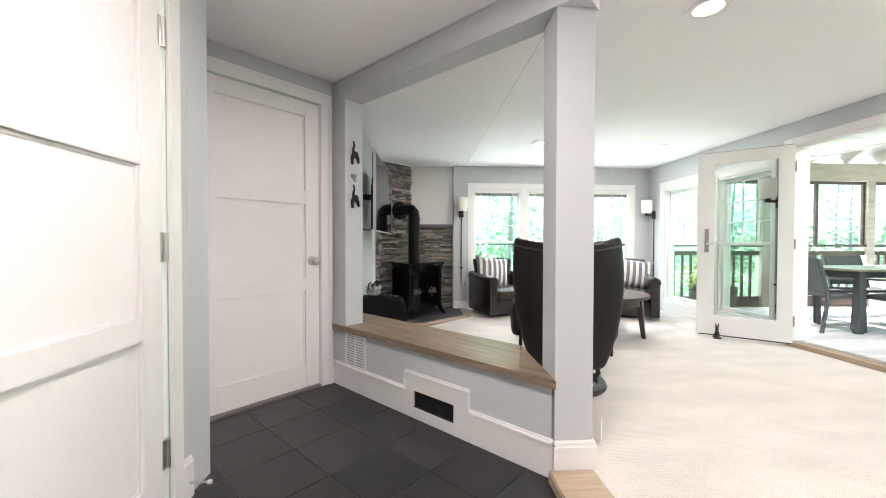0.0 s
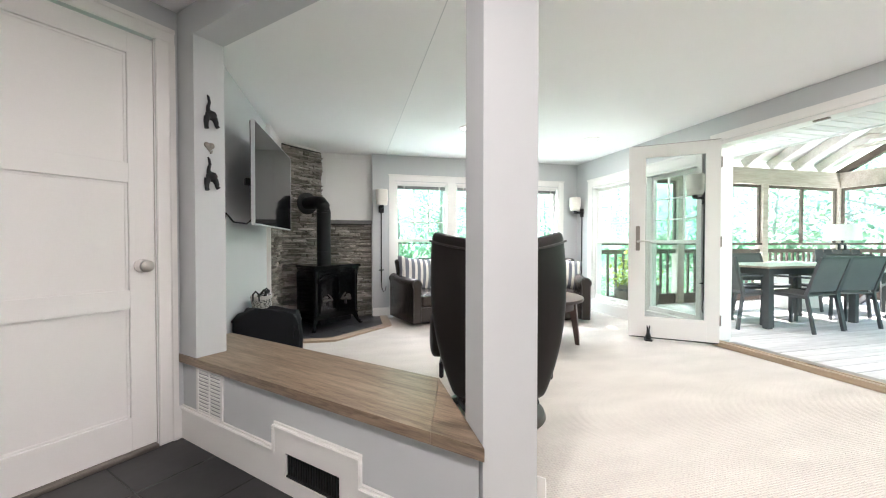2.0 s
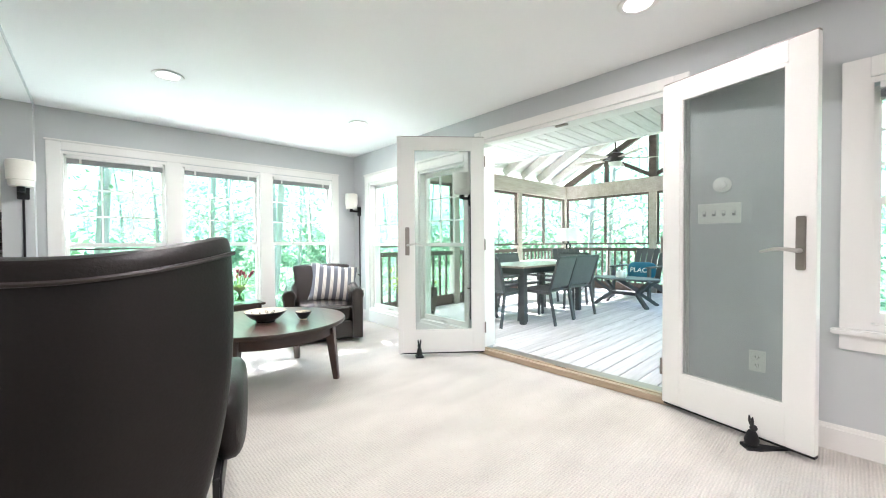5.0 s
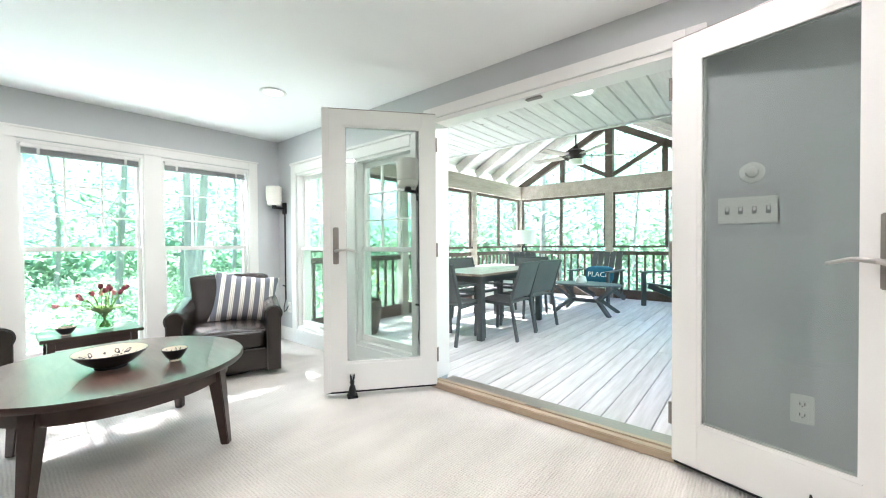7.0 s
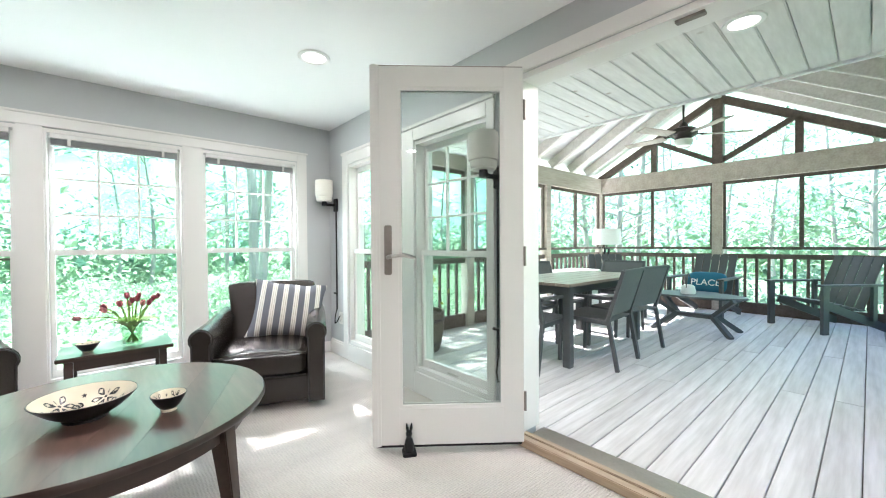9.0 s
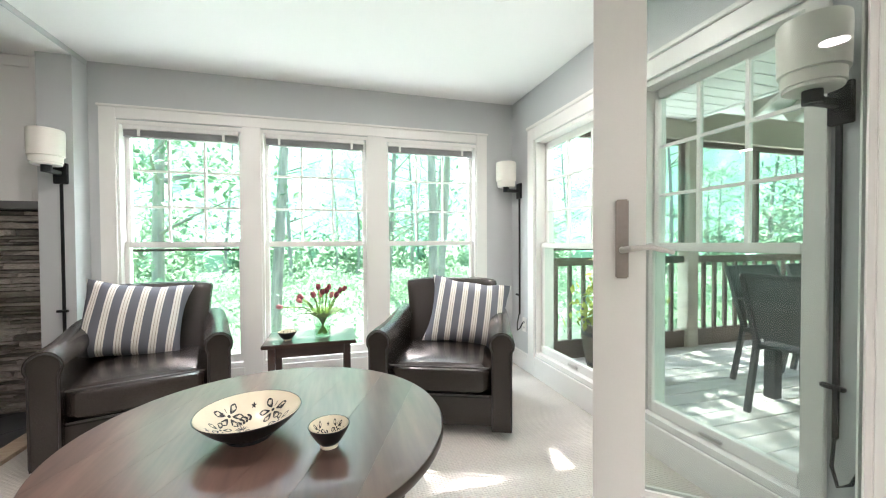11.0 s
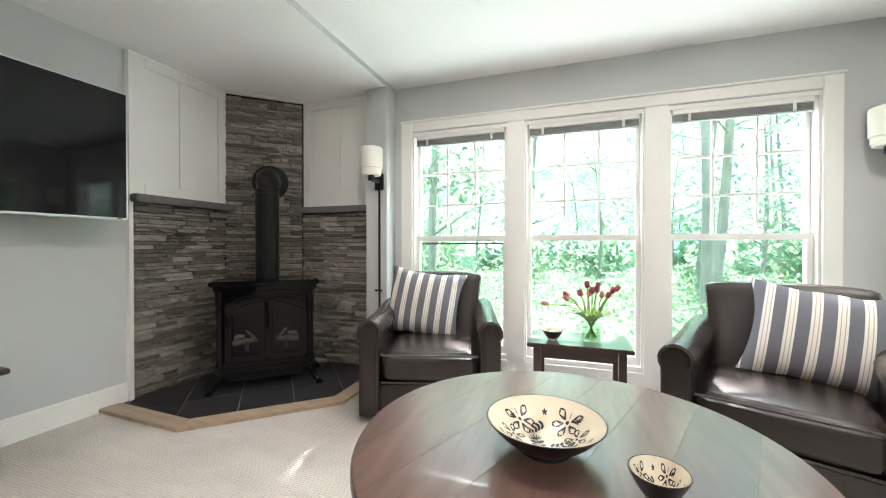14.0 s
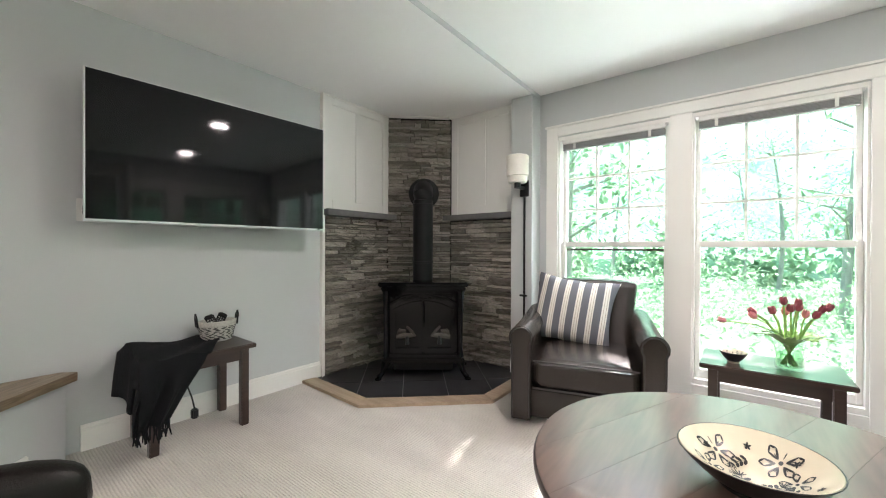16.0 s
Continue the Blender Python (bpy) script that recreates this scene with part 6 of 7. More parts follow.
cat_hook(1.655)
cat_hook(1.335)
hk = empty("heart_hook", DIAG @ pose(0.1655, 0.06, 1.49, 0, 0, 90), "small pewter heart-shaped wall hook", "wall hook")
bm = bmesh.new()
for s in (-1, 1):
    lathe([(0, 0), (0.016, 0.002), (0.012, 0.008), (0, 0.010)], 14, bm, pose(s * 0.011, 0, 0.008, 90, 0, 0))
prism([(-0.025, 0.006), (0.0, -0.024), (0.025, 0.006), (0.0, 0.012)], 0, 0.006, bm=bm, m=pose(0, 0, 0, 90, 0, 0))
part("heart", bm, BRONZE, hk)
part("hook", tube([(0, -0.006, -0.02), (0, -0.014, -0.035), (0, -0.026, -0.035), (0, -0.028, -0.022)], 0.003, 6), BRONZE, hk)

vent = empty("wall_vent", DIAG @ pose(0.15, -0.0005, 0.10), "white louvred return-air grille under the bench", "vent")
bm = box(0, 0.24, -0.008, 0.0, 0.0, 0.016, 0.002)
box(0, 0.24, -0.008, 0.0, 0.239, 0.255, 0.002, bm=bm)
box(0, 0.016, -0.008, 0.0, 0.016, 0.239, bm=bm)
box(0.224, 0.24, -0.008, 0.0, 0.016, 0.239, bm=bm)
box(0.116, 0.124, -0.007, 0.0, 0.016, 0.239, bm=bm)
part("frame", bm, PLASTIC_W, vent)
part("backing", box(0.016, 0.224, -0.001, -0.0002, 0.016, 0.239), SLATM, vent)
for k in range(12):
    z = 0.024 + k * 0.0182
    part("louvre", box(0.017, 0.223, -0.0055, -0.0015, z, z + 0.010), PLASTIC_W, vent)
reg = empty("floor_register", DIAG @ pose(0.875, -0.002, 0.016), "dark recessed heat register in the baseboard", "register")
part("backing", box(0.0, 0.315, -0.002, 0.0, 0.0, 0.102), REGISTER, reg)
bm = box(0.0, 0.315, -0.010, -0.0021, 0.0, 0.006)
box(0.0, 0.315, -0.010, -0.0021, 0.096, 0.102, bm=bm)
part("rim", bm, BLACK, reg)
for k in range(20):
    x = 0.012 + k * 0.0150
    part("fin", box(x, x + 0.004, -0.007, -0.0021, 0.010, 0.092), BLACK, reg)
ds = empty("wall_door_stop", pose(-0.662, 1.90, 0.02), "nickel spring door stop on the baseboard", "doorstop")
part("rod", cyl((-0.002, 0, 0), (0.07, 0, 0), 0.005), NICKEL, ds)
part("tip", cyl((0.07, 0, 0), (0.085, 0, 0), 0.009), PLASTIC_W, ds)


def downlight(x, y, z, label):
    d = empty("recessed_light", pose(x, y, z), label, "ceiling light", "recessed downlights")
    part("trim_ring", lathe([(0.066, -0.001), (0.092, -0.001), (0.095, -0.004), (0.090, -0.009), (0.068, -0.010), (0.066, -0.001)], 32), WHITE, d, "white trim ring", True)
    part("lens", lathe([(0.0, -0.003), (0.0655, -0.003), (0.0655, -0.006), (0.0, -0.006)], 32), LENS, d, "glowing frosted lens")
    return d


LENS = glow("downlight_glow", (1.0, 0.94, 0.86), 0.5)
for cx, cy in CANS:
    downlight(cx, cy, CEIL, "lit recessed ceiling downlight with white trim")
# Hall downlight is out of view, its spot set by the light it gives.
downlight(0.25, 1.0, CEIL, "lit recessed downlight in the hall ceiling")
# Unseen fittings of the two added southern downlights.
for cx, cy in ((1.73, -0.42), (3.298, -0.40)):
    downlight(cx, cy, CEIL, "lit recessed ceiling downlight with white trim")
downlight(4.78, 2.98, 2.205, "lit recessed downlight in the porch ceiling")
# ---- porch furniture ----
def patio_chair(m, label):
    """Sling dining armchair; local +y is its front."""
    c = empty("patio_chair", m, label, "chair", "patio dining chairs")
    for s in (-1, 1):
        part("front_leg", beam((s * 0.27, 0.24, 0.0), (s * 0.27, 0.22, 0.62), 0.028, 0.028), PATIO, c)
        part("back_leg", beam((s * 0.26, -0.28, 0.0), (s * 0.26, -0.20, 0.44), 0.028, 0.03), PATIO, c)
        part("back_upright", beam((s * 0.26, -0.20, 0.42), (s * 0.255, -0.33, 0.86), 0.028, 0.03), PATIO, c)
        part("arm", box(s * 0.27 - 0.024, s * 0.27 + 0.024, -0.24, 0.26, 0.615, 0.635, 0.005), PATIO, c)
        part("side_rail", beam((s * 0.255, 0.24, 0.42), (s * 0.255, -0.21, 0.40), 0.025, 0.035), PATIO, c)
    part("cross_bar", box(-0.24, 0.24, 0.215, 0.24, 0.40, 0.43), PATIO, c)
    part("top_bar", box(-0.255, 0.255, -0.345, -0.315, 0.84, 0.865, 0.004), PATIO, c)
    part("seat", box(-0.24, 0.24, -0.20, 0.23, 0.418, 0.430, 0.004, m=pose(0, 0, 0, 2, 0, 0)), SLING, c, "dark woven sling seat")
    part("backrest", beam((0, -0.205, 0.46), (0, -0.325, 0.84), 0.49, 0.012), SLING, c, "dark woven sling back")
    return c


def patio_table():
    t = empty("patio_table", pose(6.03, 4.63, DECK_Z), "long patio dining table with wood top and dark metal legs", "table")
    for k in range(6):
        part("top_slat", box(-0.80, 0.80, -0.40 + k * 0.134, -0.270 + k * 0.134, 0.715, 0.742, 0.003), PTOP, t)
    part("apron", box(-0.72, 0.72, -0.34, -0.31, 0.64, 0.7145), PATIO, t)
    part("apron", box(-0.72, 0.72, 0.31, 0.34, 0.64, 0.7145), PATIO, t)
    part("apron", box(-0.75, -0.72, -0.34, 0.34, 0.64, 0.7145), PATIO, t)
    part("apron", box(0.72, 0.75, -0.34, 0.34, 0.64, 0.7145), PATIO, t)
    for sx in (-1, 1):
        for sy in (-1, 1):
            part("leg", box(sx * 0.72 - 0.035, sx * 0.72 + 0.035, sy * 0.34 - 0.035, sy * 0.34 + 0.035, 0.0, 0.7145, 0.004), PATIO, t)
    return t


patio_table()
first = patio_chair(pose(5.74, 4.24, DECK_Z, 0, 0, 4), "dark metal and sling patio chair at the porch table")
for x, y, a in ((6.37, 4.26, -5), (5.66, 5.02, 180), (6.34, 5.03, 176), (5.20, 4.60, -90), (7.0, 4.66, 92)):
    copy_thing(first, pose(x, y, DECK_Z, 0, 0, a))


def lounge_chair(m, label):
    """Low slatted lounge chair; local +y is its front."""
    c = empty("lounge_chair", m, label, "chair", "porch lounge chairs")
    for s in (-1, 1):
        part("front_leg", box(s * 0.33 - 0.02, s * 0.33 + 0.02, 0.24, 0.32, 0.0, 0.56, 0.004), PATIO, c)
        part("arm", box(s * 0.33 - 0.045, s * 0.33 + 0.045, -0.42, 0.34, 0.562, 0.586, 0.005), PATIO, c)
        part("back_leg", beam((s * 0.29, 0.22, 0.34), (s * 0.29, -0.62, 0.03), 0.03, 0.09), PATIO, c)
        part("arm_post", box(s * 0.33 - 0.018, s * 0.33 + 0.018, -0.38, -0.32, 0.15, 0.561, 0.003), PATIO, c)
    for k in range(6):
        f = k / 5
        part("seat_slat", box(-0.275, 0.275, 0.24 - 0.105 * k - 0.045, 0.24 - 0.105 * k + 0.045, 0.375 - 0.12 * f, 0.392 - 0.12 * f, 0.004), PATIO, c)
    for k in range(5):
        x = -0.22 + 0.11 * k
        part("back_slat", beam((x, -0.30, 0.27), (x, -0.58, 0.90), 0.098, 0.018, bevel=0.003), PATIO, c)
    part("back_rail", beam((-0.27, -0.585, 0.84), (0.27, -0.585, 0.84), 0.02, 0.05), PATIO, c)
    return c


lounge_chair(pose(8.85, 4.18, DECK_Z, 0, 0, 85), "dark slatted lounge chair holding a blue pillow")
lounge_chair(pose(8.97, 2.98, DECK_Z, 0, 0, 53), "dark slatted lounge chair on the porch deck")
lounge_chair(pose(8.15, 5.15, DECK_Z, 0, 0, 130), "dark slatted lounge chair near the corner lamp")


def outdoor_pillow():
    p = empty("outdoor_pillow", pose(8.93, 4.15, 0.34 + DECK_Z, 0, 0, -90) @ pose(0, 0, 0, -18, 0, 0), "teal blue pillow lettered PLACE on the lounge chair", "pillow")
    bm = bmesh.new()
    bmesh.ops.create_uvsphere(bm, u_segments=20, v_segments=12, radius=1)
    for v in bm.verts:
        x, y, z = v.co
        v.co = (0.25 * math.copysign(abs(x) ** 0.5, x), 0.075 * y, 0.16 + 0.16 * math.copysign(abs(z) ** 0.5, z))
    part("cover", bm, TEAL, p, smooth=True)
    cu = bpy.data.curves.new("text", "FONT")
    cu.body, cu.size, cu.align_x, cu.extrude = "PLACE", 0.13, "CENTER", 0.002
    tmp = bpy.data.objects.new("text", cu)
    scene.collection.objects.link(tmp)
    me = bpy.data.meshes.new_from_object(tmp.evaluated_get(bpy.context.evaluated_depsgraph_get()))
    bpy.data.objects.remove(tmp)
    me.materials.clear()
    me.materials.append(PLASTIC_W)
    ob = new("lettering", me)
    ob.parent = p
    ob.matrix_local = pose(0, -0.082, 0.10, 90, 0, 0)
    ob["label"] = "white letters reading PLACE"
    return p


TEAL = mat("teal_cotton", (0.02, 0.12, 0.19), 0.9, grain=200, vary=0.2, bump=0.3)
outdoor_pillow()
ct = empty("porch_coffee_table", pose(7.75, 3.98, DECK_Z, 0, 0, 90), "oval dark porch table on crossed angled legs", "coffee table")
part("tabletop", lathe([(0, 0.425), (0.30, 0.425), (0.305, 0.435), (0.30, 0.45), (0, 0.45)], 40, m=Matrix.Diagonal((1.75, 1.0, 1, 1))), PATIO, ct, smooth=True)
for s in (-1, 1):
    for q in (-1, 1):
        part("leg", beam((s * 0.42, q * 0.24, 0.0), (s * 0.20, q * 0.06, 0.20), 0.05, 0.05), PATIO, ct)
        part("strut", beam((s * 0.20, q * 0.06, 0.20), (s * 0.44, q * 0.20, 0.425), 0.045, 0.045), PATIO, ct)
part("stretcher", box(-0.22, 0.22, -0.05, 0.05, 0.165, 0.215, 0.006), PATIO, ct)
lan = empty("lantern", pose(7.75, 4.05, 0.45 + DECK_Z), "small white lantern with a wire handle", "lantern")
part("body", lathe([(0, 0), (0.075, 0.0), (0.085, 0.02), (0.07, 0.09), (0.05, 0.11), (0, 0.112)], 20), PLASTIC_W, lan, smooth=True)
part("handle", tube([(-0.07, 0, 0.08), (-0.08, 0, 0.20), (0, 0, 0.26), (0.08, 0, 0.20), (0.07, 0, 0.08)], 0.005, 6), PATIO, lan)
st4 = empty("lamp_table", pose(8.95, 5.65, DECK_Z), "small square dark side table in the porch corner", "side table")
part("tabletop", box(-0.25, 0.25, -0.25, 0.25, 0.53, 0.56, 0.005), PATIO, st4)
for sx in (-1, 1):
    for sy in (-1, 1):
        part("leg", box(sx * 0.21 - 0.02, sx * 0.21 + 0.02, sy * 0.21 - 0.02, sy * 0.21 + 0.02, 0, 0.5295), PATIO, st4)
lamp4 = empty("table_lamp", pose(8.95, 5.65, 0.561 + DECK_Z), "table lamp with white drum shade and open dark frame", "lamp")
bm = box(-0.10, 0.10, -0.06, 0.06, 0.0, 0.025, 0.003)
for s in (-1, 1):
    box(s * 0.075 - 0.014, s * 0.075 + 0.014, -0.014, 0.014, 0.025, 0.42, bm=bm)
box(-0.089, 0.089, -0.014, 0.014, 0.42, 0.448, bm=bm)
cyl((0, 0, 0.448), (0, 0, 0.56), 0.01, n=10, bm=bm)
part("frame", bm, BLACK, lamp4, "open rectangular dark frame")
part("shade", lathe([(0.235, 0.50), (0.24, 0.50), (0.225, 0.78), (0.22, 0.78), (0.235, 0.50)], 32), SHADE, lamp4, "white fabric drum shade", True)
box4 = empty("storage_tub", pose(7.35, 5.35, DECK_Z), "pale grey lidded tub behind the table", "tub")
part("tub", box(-0.3, 0.3, -0.2, 0.2, 0.0, 0.66, 0.02), PLASTIC_W, box4)
part("lid", box(-0.32, 0.32, -0.22, 0.22, 0.661, 0.71, 0.012), PLASTIC_W, box4)


def ceiling_fan():
    f = empty("ceiling_fan", pose(7.45, 4.02, 2.36), "dark ceiling fan with grey blades hanging from the ridge", "ceiling fan")
    part("downrod", cyl((0, 0, 0.12), (0, 0, PEAK - 2.36 - 0.05), 0.012), BRONZE_D, f)
    part("canopy", lathe([(0, 0), (0.06, 0.0), (0.03, -0.07), (0, -0.08)], 20, m=pose(0, 0, PEAK - 2.36 - 0.03)), BRONZE_D, f, smooth=True)
    part("motor", lathe([(0, -0.07), (0.06, -0.07), (0.12, -0.035), (0.15, 0.0), (0.13, 0.05), (0.06, 0.075), (0.035, 0.13), (0, 0.13)], 28), BRONZE_D, f, smooth=True)
    part("light_bowl", lathe([(0, -0.16), (0.07, -0.145), (0.10, -0.10), (0.10, -0.072), (0, -0.071)], 24), OPAL, f, "white glass light bowl", True)
    for k in range(5):
        a = 72 * k + 15
        blade = part("blade", box(0.20, 0.68, -0.065, 0.065, -0.006, 0.006, 0.004, m=pose(0, 0, -0.02, 0, 0, a) @ pose(0, 0, 0, 9, 0, 0)), BEAM_M, f, "grey weathered blade")
        part("blade_iron", box(0.11, 0.24, -0.02, 0.02, -0.005, 0.005, m=pose(0, 0, -0.012, 0, 0, a)), BRONZE_D, blade)
    return f


BRONZE_D = mat("dark_bronze", (0.045, 0.035, 0.03), 0.4, 0.6, vary=0.2)
ceiling_fan()
pot = empty("planter", pose(4.68, 5.66, DECK_Z), "wide weathered barrel planter with yellow-green foliage", "planter")
part("pot", lathe([(0, 0), (0.235, 0.0), (0.245, 0.01), (0.285, 0.20), (0.292, 0.385), (0.292, 0.40), (0.270, 0.40), (0.262, 0.36), (0, 0.35)], 40), TERRA, pot, smooth=True)
for z, rr in ((0.07, 0.260), (0.31, 0.2915)):
    part("hoop", lathe([(rr - 0.004, z), (rr + 0.003, z), (rr + 0.004, z + 0.03), (rr - 0.003, z + 0.03)], 40), BLACK, pot, "dark metal hoop", True)
rg = random.Random(9)
verts, faces = [], []
for k in range(320):
    p = Vector((rg.gauss(-0.05, 0.13), rg.gauss(0.08, 0.11), 0.36 + abs(rg.gauss(0, 0.22))))
    s = 0.025 + 0.02 * rg.random()
    m3 = Euler((rg.gauss(0, 0.8), rg.gauss(0, 0.8), rg.random() * 6.28)).to_matrix()
    b0 = len(verts)
    verts += [tuple(p + m3 @ Vector(q)) for q in ((-s, 0, 0), (0, -0.5 * s, 0), (1.2 * s, 0, 0), (0, 0.5 * s, 0))]
    faces.append((b0, b0 + 1, b0 + 2, b0 + 3))
me = bpy.data.meshes.new("foliage")
me.from_pydata(verts, [], faces)
me.materials.append(leaf_mat("golden_leaves", (0.24, 0.27, 0.05), (0.42, 0.42, 0.10)))
fo = new("foliage", me)
fo.parent = pot
tagged(fo, "small yellow-green leaves", kind="stuff")
# ---- outdoors ----
bm = bmesh.new()
bmesh.ops.create_grid(bm, x_segments=60, y_segments=60, size=400)
for v in bm.verts:
    r = max(0.0, math.hypot(v.co.x - 3, v.co.y - 3) - 12)
    v.co.z = -1.0 + 0.03 * min(r, 60) * noise.noise(v.co * 0.02)
tagged(obj("ground", bm, GRASS), "leafy green woodland ground", "ground", kind="structure")


def tree_meshes(seed, height, spread, leaves, low=0.16):
    rng = random.Random(seed)
    bm = bmesh.new()
    n = 9
    path, radii = [], []
    for i in range(n):
        f = i / (n - 1)
        path.append((0.35 * math.sin(f * 2.2 + seed), 0.3 * math.sin(f * 3.1 + seed * 2), f * height - 0.3))
        radii.append(0.105 * (1 - f) ** 0.7 + 0.012)
    tube(path, radii, 8, bm)
    tips = []
    for k in range(26):
        f = low + (1 - low) * rng.random()
        i = min(int(f * (n - 1)), n - 2)
        base = Vector(path[i]).lerp(Vector(path[i + 1]), f * (n - 1) - i)
        ang, ln = rng.random() * 6.28, spread * (1.15 - 0.6 * f) * (0.6 + 0.6 * rng.random())
        mid = base + Vector((math.cos(ang), math.sin(ang), 0.35)) * ln * 0.5
        tip = base + Vector((math.cos(ang + 0.3), math.sin(ang + 0.3), 0.45)) * ln
        tube([base, mid, tip], [0.035, 0.02, 0.006], 5, bm)
        tips += [mid, tip, mid.lerp(tip, 0.5), tip + Vector((0.3, 0.2, 0.2))]
    verts, faces = [], []
    for k in range(leaves):
        c = rng.choice(tips)
        p = c + Vector((rng.gauss(0, 0.42), rng.gauss(0, 0.42), rng.gauss(0, 0.26)))
        s = 0.05 + 0.07 * rng.random()
        m = Euler((rng.gauss(0, 0.6), rng.gauss(0, 0.6), rng.random() * 6.28)).to_matrix()
        b0 = len(verts)
        for q in ((-s, 0, 0), (0, -0.55 * s, 0.1 * s), (1.2 * s, 0, -0.1 * s), (0, 0.55 * s, 0.1 * s)):
            verts.append(tuple(p + m @ Vector(q)))
        faces.append((b0, b0 + 1, b0 + 2, b0 + 3))
    return bm, verts, faces


def tree(name, seed, height, spread, leaves, material, m, label, low=0.16):
    bm, verts, faces = tree_meshes(seed, height, spread, leaves, low)
    top = empty(name, m, label, "tree", "woodland trees")
    part("trunk", bm, BARK, top, smooth=True)
    me = bpy.data.meshes.new("crown")
    me.from_pydata(verts, [], faces)
    me.materials.append(material)
    crown = new("crown", me)
    crown.parent = top
    return top


rng = random.Random(7)
kinds = []
for i, (h, s, n, mt, lab) in enumerate(((11, 2.6, 1100, LEAF, "tall woodland tree with fresh green leaves"), (13, 2.9, 1100, LEAF_Y, "slender woodland tree with yellow-green leaves"), (8, 2.3, 1100, LEAF_Y, "young woodland tree with bright leaves"), (12, 2.4, 900, LEAF, "woodland tree with a bare lower trunk"))):
    kinds.append((h, s, n, mt, lab))
firsts = []
spots = []
while len(spots) < 60:
    ang, r = rng.uniform(-0.75, 2.6), 13 + 29 * rng.random() ** 1.0
    x, y = 2.5 + r * math.cos(ang), 3.0 + r * math.sin(ang)
    if (x < 12.2 and y < 8.8 and x > -6) or x < -14:
        continue
    if min([math.hypot(x - a2, y - b2) for a2, b2 in spots] + [9]) < 1.7:
        continue
    spots.append((x, y))
for i, (x, y) in enumerate(spots):
    k = i % 4
    m = pose(x, y, -1.0, 0, 0, rng.random() * 360)
    if i < 4:
        firsts.append(tree("tree", 11 + i, *kinds[k][:3], kinds[k][3], m, kinds[k][4]))
    else:
        copy_thing(firsts[k], m)


# Trees near the house; upper crowns are thickened to keep sun off the carpet.
for x, y, n, high, wide, low, turn, label in ((-0.35, 11.4, 3800, 9, 2.0, 0.2, 20, "leafy young tree near the house"), (1.37, 11.5, 3600, 12, 1.9, 0.48, 130, "slender tree with a bare trunk near the house"), (4.36, 11.5, 3400, 12, 2.1, 0.42, 250, "leaning tree with bare lower branches near the house"), (4.95, 12.3, 900, 11, 1.8, 0.3, 70, "thin tree beside a leaning one")):
    tree("tree", int(44 + x * 3), high, wide, n, LEAF_Y, pose(x, y, -1.0, 0, 0, turn), label, low)


def shrub_mass(name, n, seed, material, label, area, big=1.0):
    r2 = random.Random(seed)
    verts, faces = [], []
    centres = [area(r2) for _ in range(n // 130)]
    for k in range(n):
        c = r2.choice(centres)
        p = Vector((c[0] + r2.gauss(0, 0.55), c[1] + r2.gauss(0, 0.55), -0.95 + abs(r2.gauss(0, 0.5)) * c[2]))
        s = (0.05 + 0.08 * r2.random()) * big
        m = Euler((r2.gauss(0, 0.7), r2.gauss(0, 0.7), r2.random() * 6.28)).to_matrix()
        b0 = len(verts)
        for q in ((-s, 0, 0), (0, -0.55 * s, 0.1 * s), (1.2 * s, 0, -0.1 * s), (0, 0.55 * s, 0.1 * s)):
            verts.append(tuple(p + m @ Vector(q)))
        faces.append((b0, b0 + 1, b0 + 2, b0 + 3))
    me = bpy.data.meshes.new(name)
    me.from_pydata(verts, [], faces)
    me.materials.append(material)
    return tagged(new(name, me), label, "shrubs", kind="stuff")


def yard_north(r2):
    return (r2.uniform(-8, 16), r2.uniform(9.2, 24), r2.uniform(0.5, 1.6))


def yard_east(r2):
    return (r2.uniform(14.5, 28), r2.uniform(-8, 14), r2.uniform(0.5, 1.6))


shrub_mass("undergrowth", 26000, 3, LEAF_Y, "bright green woodland undergrowth", yard_north, 0.6)
shrub_mass("undergrowth", 10000, 4, LEAF, "bright green woodland undergrowth", yard_east)

def far_brush(r2):
    a2, d2 = r2.uniform(-0.9, 2.7), r2.uniform(22, 44)
    return (3 + d2 * math.cos(a2), 3 + d2 * math.sin(a2), r2.uniform(1.5, 4.5))


shrub_mass("far_brush", 22000, 5, LEAF_Y, "pale green brush deeper in the woods", far_brush, 3.2)

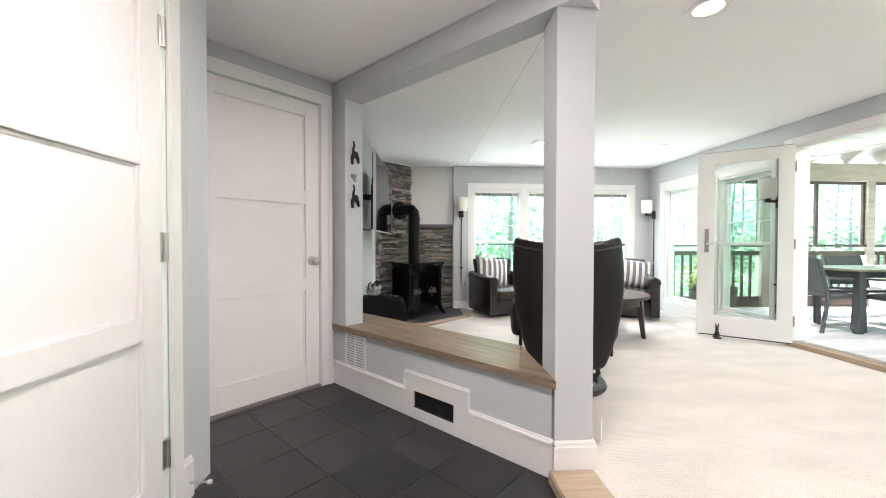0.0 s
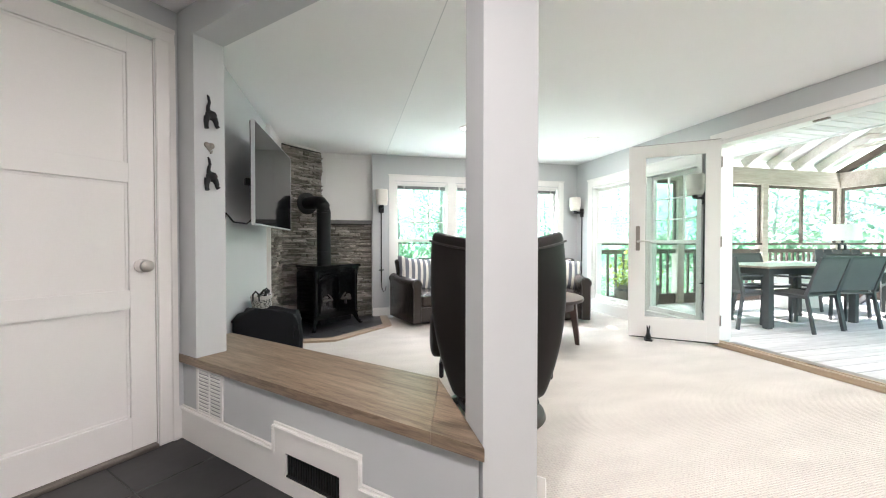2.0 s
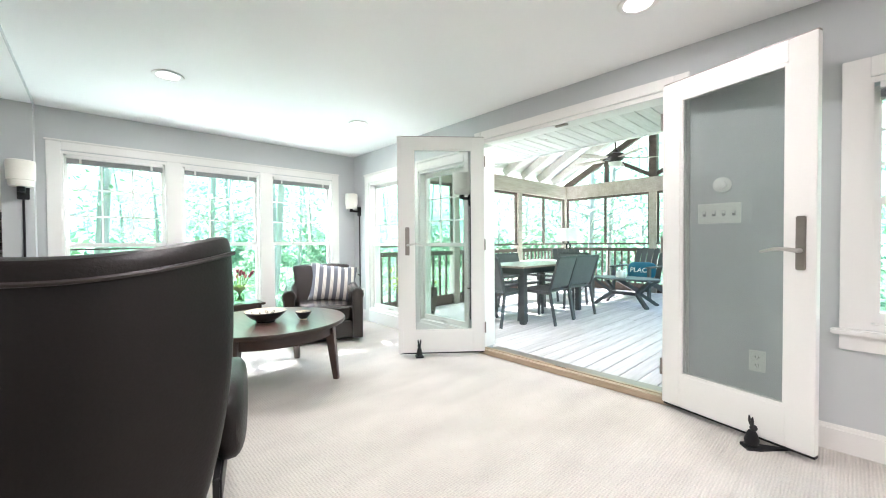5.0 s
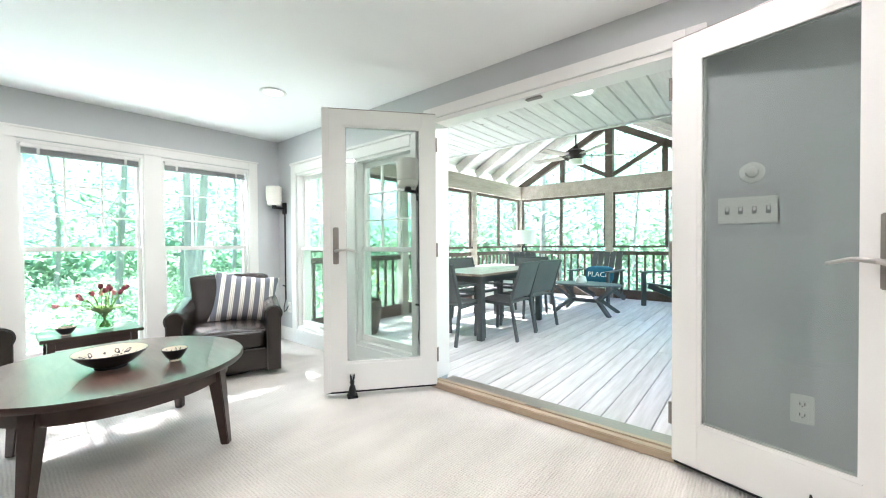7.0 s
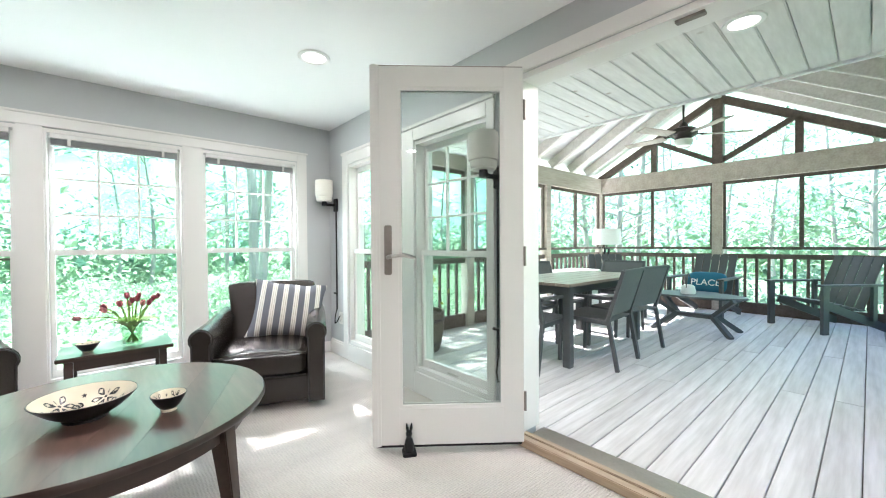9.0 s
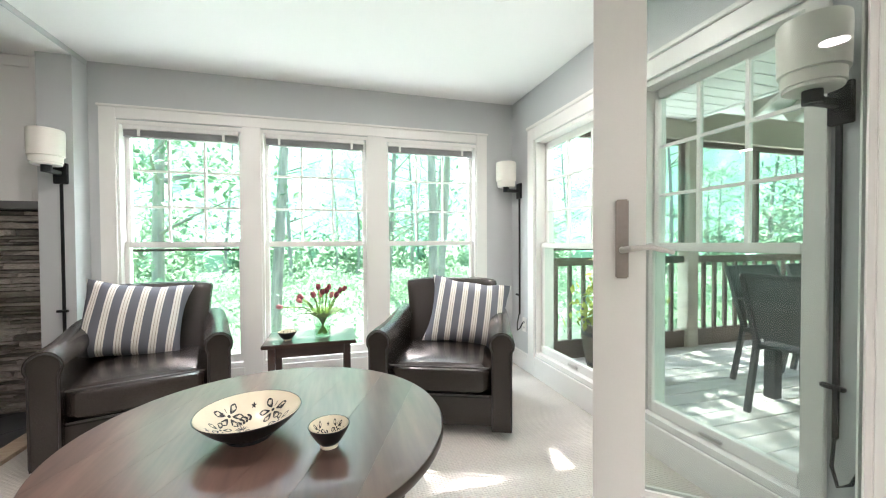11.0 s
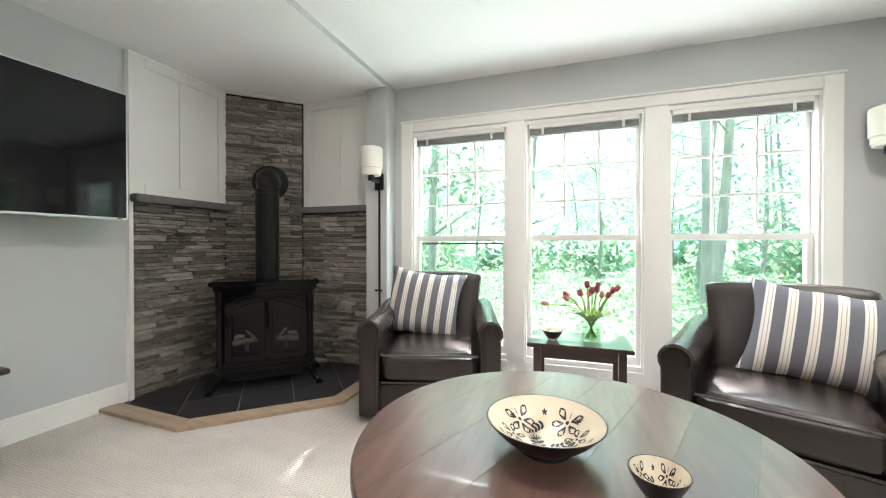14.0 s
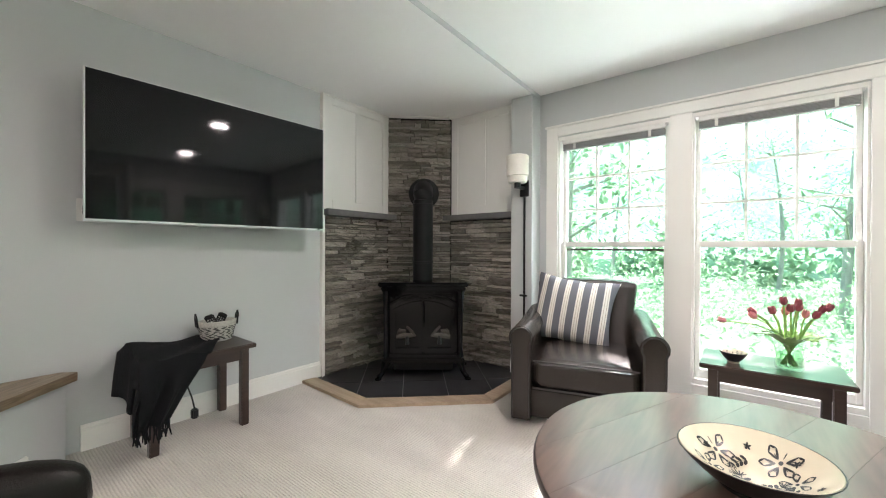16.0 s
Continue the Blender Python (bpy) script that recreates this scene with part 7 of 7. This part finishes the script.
# distant woods: glowing ring far beyond the trees, sunlit leaves and pale gaps painted
def woods_glow_mat():
    m = bpy.data.materials.new("distant_woods_glow")
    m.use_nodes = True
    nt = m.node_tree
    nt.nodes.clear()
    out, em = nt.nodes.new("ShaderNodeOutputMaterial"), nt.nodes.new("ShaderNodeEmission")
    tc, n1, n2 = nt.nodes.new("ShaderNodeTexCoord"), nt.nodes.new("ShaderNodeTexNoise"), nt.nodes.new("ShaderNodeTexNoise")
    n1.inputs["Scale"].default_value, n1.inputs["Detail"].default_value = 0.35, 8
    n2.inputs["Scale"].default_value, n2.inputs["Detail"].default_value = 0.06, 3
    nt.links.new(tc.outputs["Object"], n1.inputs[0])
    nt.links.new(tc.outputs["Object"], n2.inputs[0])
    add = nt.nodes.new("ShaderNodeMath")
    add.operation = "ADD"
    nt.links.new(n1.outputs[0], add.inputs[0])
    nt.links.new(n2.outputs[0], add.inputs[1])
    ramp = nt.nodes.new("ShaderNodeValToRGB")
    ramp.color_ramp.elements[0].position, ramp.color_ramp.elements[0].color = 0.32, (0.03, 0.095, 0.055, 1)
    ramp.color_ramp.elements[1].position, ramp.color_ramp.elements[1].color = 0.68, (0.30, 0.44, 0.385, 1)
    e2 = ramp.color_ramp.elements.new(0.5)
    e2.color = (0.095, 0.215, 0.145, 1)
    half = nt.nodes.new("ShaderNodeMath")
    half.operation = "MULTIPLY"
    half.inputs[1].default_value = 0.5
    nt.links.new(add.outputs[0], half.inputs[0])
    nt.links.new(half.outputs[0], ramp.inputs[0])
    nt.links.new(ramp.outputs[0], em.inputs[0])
    em.inputs[1].default_value = WOODS_GLOW
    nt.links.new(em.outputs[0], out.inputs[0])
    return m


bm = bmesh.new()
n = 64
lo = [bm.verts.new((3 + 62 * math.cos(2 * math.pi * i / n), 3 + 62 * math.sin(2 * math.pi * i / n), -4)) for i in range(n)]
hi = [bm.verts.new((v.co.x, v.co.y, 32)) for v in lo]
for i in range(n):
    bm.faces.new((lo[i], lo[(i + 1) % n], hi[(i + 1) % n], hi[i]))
tagged(obj("backdrop", bm, woods_glow_mat()), "glowing ring painted as distant sunlit woods", "woods", kind="structure")
# ---- pieces: hall tiles, deck boards, ledge stones ----
def block_mesh(name, w, d, h, material, bevel):
    bm = box(-w / 2, w / 2, -d / 2, d / 2, -h / 2, h / 2)
    if bevel:
        bmesh.ops.bevel(bm, geom=[ed for ed in bm.edges if all(v.co.z > 0 for v in ed.verts)], offset=bevel, segments=1, affect="EDGES")
    me = bpy.data.meshes.new(name)
    bm.to_mesh(me)
    bm.free()
    me.materials.append(material)
    return me


tile_me = block_mesh("tile", 0.319, 0.319, 0.008, TILE, 0.002)
P = 0.324
for i in range(-9, 10):
    for j in range(-9, 10):
        p = DIAG @ Vector((0.02 + P * (i + 0.5), -0.012 - P * (j + 0.5), 0))
        if -0.85 < p.x < 0.86 and SOUTH - 0.1 < p.y < 3.1 or (-1.5 < p.x <= -0.85 and 1.9 < p.y < 3.1):
            if p.x + p.y > 2.95 or p.y - p.x > 3.75:
                continue
            ob = new("tile", tile_me)
            ob.parent = floor_tile
            ob.matrix_world = Matrix.Translation((p.x, p.y, TILE_Z - 0.004 + 0.0002)) @ pose(0, 0, 0, 0, 0, -45)

rng = random.Random(21)
BW = 0.139
y = PY0 - 0.06
while y < PY1 + 0.1:
    cuts = sorted([PX0 - 0.05, PX1 + 0.15] + [rng.uniform(PX0 + 1.0, PX1 - 0.6)])
    for a2, b2 in zip(cuts, cuts[1:]):
        ob = new("deck_board", block_mesh("deck_board", b2 - a2 - 0.004, BW - 0.005, 0.03, DECK, 0.003))
        ob.parent = deck
        ob.location = ((a2 + b2) / 2, y + BW / 2, DECK_Z - 0.0165 + rng.uniform(-0.001, 0.001))
    y += BW


def ledge(wall, origin, along, out, w, z1, seed):
    """Courses of split stone on one wall; origin at the wall's foot, out towards the room."""
    rg = random.Random(seed)
    shapes = []
    for k in range(18):
        bm = bmesh.new()
        bmesh.ops.create_cube(bm, size=1)
        bmesh.ops.subdivide_edges(bm, edges=[ed for ed in bm.edges if abs(ed.verts[0].co.x - ed.verts[1].co.x) > 0.5], cuts=3)
        for v in bm.verts:
            if v.co.y > 0:
                v.co.y += rg.uniform(-0.42, 0.34)
                v.co.z = v.co.z * rg.uniform(0.62, 1.0) + rg.uniform(-0.10, 0.10)
            v.co.x *= rg.uniform(0.985, 1.0)
        me = bpy.data.meshes.new("ledge_stone")
        bmesh.ops.recalc_face_normals(bm, faces=bm.faces)
        bm.to_mesh(me)
        bm.free()
        me.materials.append(STONE)
        shapes.append(me)
    basis = Matrix((along, out, Vector((0, 0, 1)))).transposed().to_4x4()
    z = 0.012
    while z < z1 - 0.012:
        h = min(rg.choice((0.018, 0.024, 0.028, 0.034, 0.042)), z1 - z)
        x = 0.0
        while x < w - 0.005:
            ln = rg.choice((rg.uniform(0.06, 0.14), rg.uniform(0.10, 0.22), rg.uniform(0.16, 0.30)))
            if w - x - ln < 0.08:
                ln = w - x
            dep = rg.uniform(0.012, 0.054)
            split = h > 0.032 and rg.random() < 0.3
            for zz, hh in (((z, h * 0.5), (z + h * 0.5, h * 0.5)) if split else ((z, h),)):
                ob = new("ledge_stone", rg.choice(shapes))
                ob.parent = wall
                c = origin + along * (x + ln / 2) + out * (dep / 2 + 0.0005) + Vector((0, 0, zz + hh / 2))
                ob.matrix_world = Matrix.Translation(c) @ basis @ Matrix.Diagonal((ln - 0.003, dep, hh - 0.003, 1))
                dep = max(0.014, dep + rg.uniform(-0.008, 0.008))
            x += ln
        z += h


ledge(wall_l, Vector((-0.287, 4.987, 0)), Vector((0, 1, 0)), Vector((1, 0, 0)), 0.655, 1.234, 1)
ledge(wall_r, Vector((0.15, 6.045, 0)), Vector((1, 0, 0)), Vector((0, -1, 0)), 0.64, 1.234, 2)
DC = (CENTRE_B - CENTRE_A).normalized()
ledge(wall_c, CENTRE_A, DC, Vector((DC.y, -DC.x, 0)), (CENTRE_B - CENTRE_A).length, LOW - 0.02, 3)
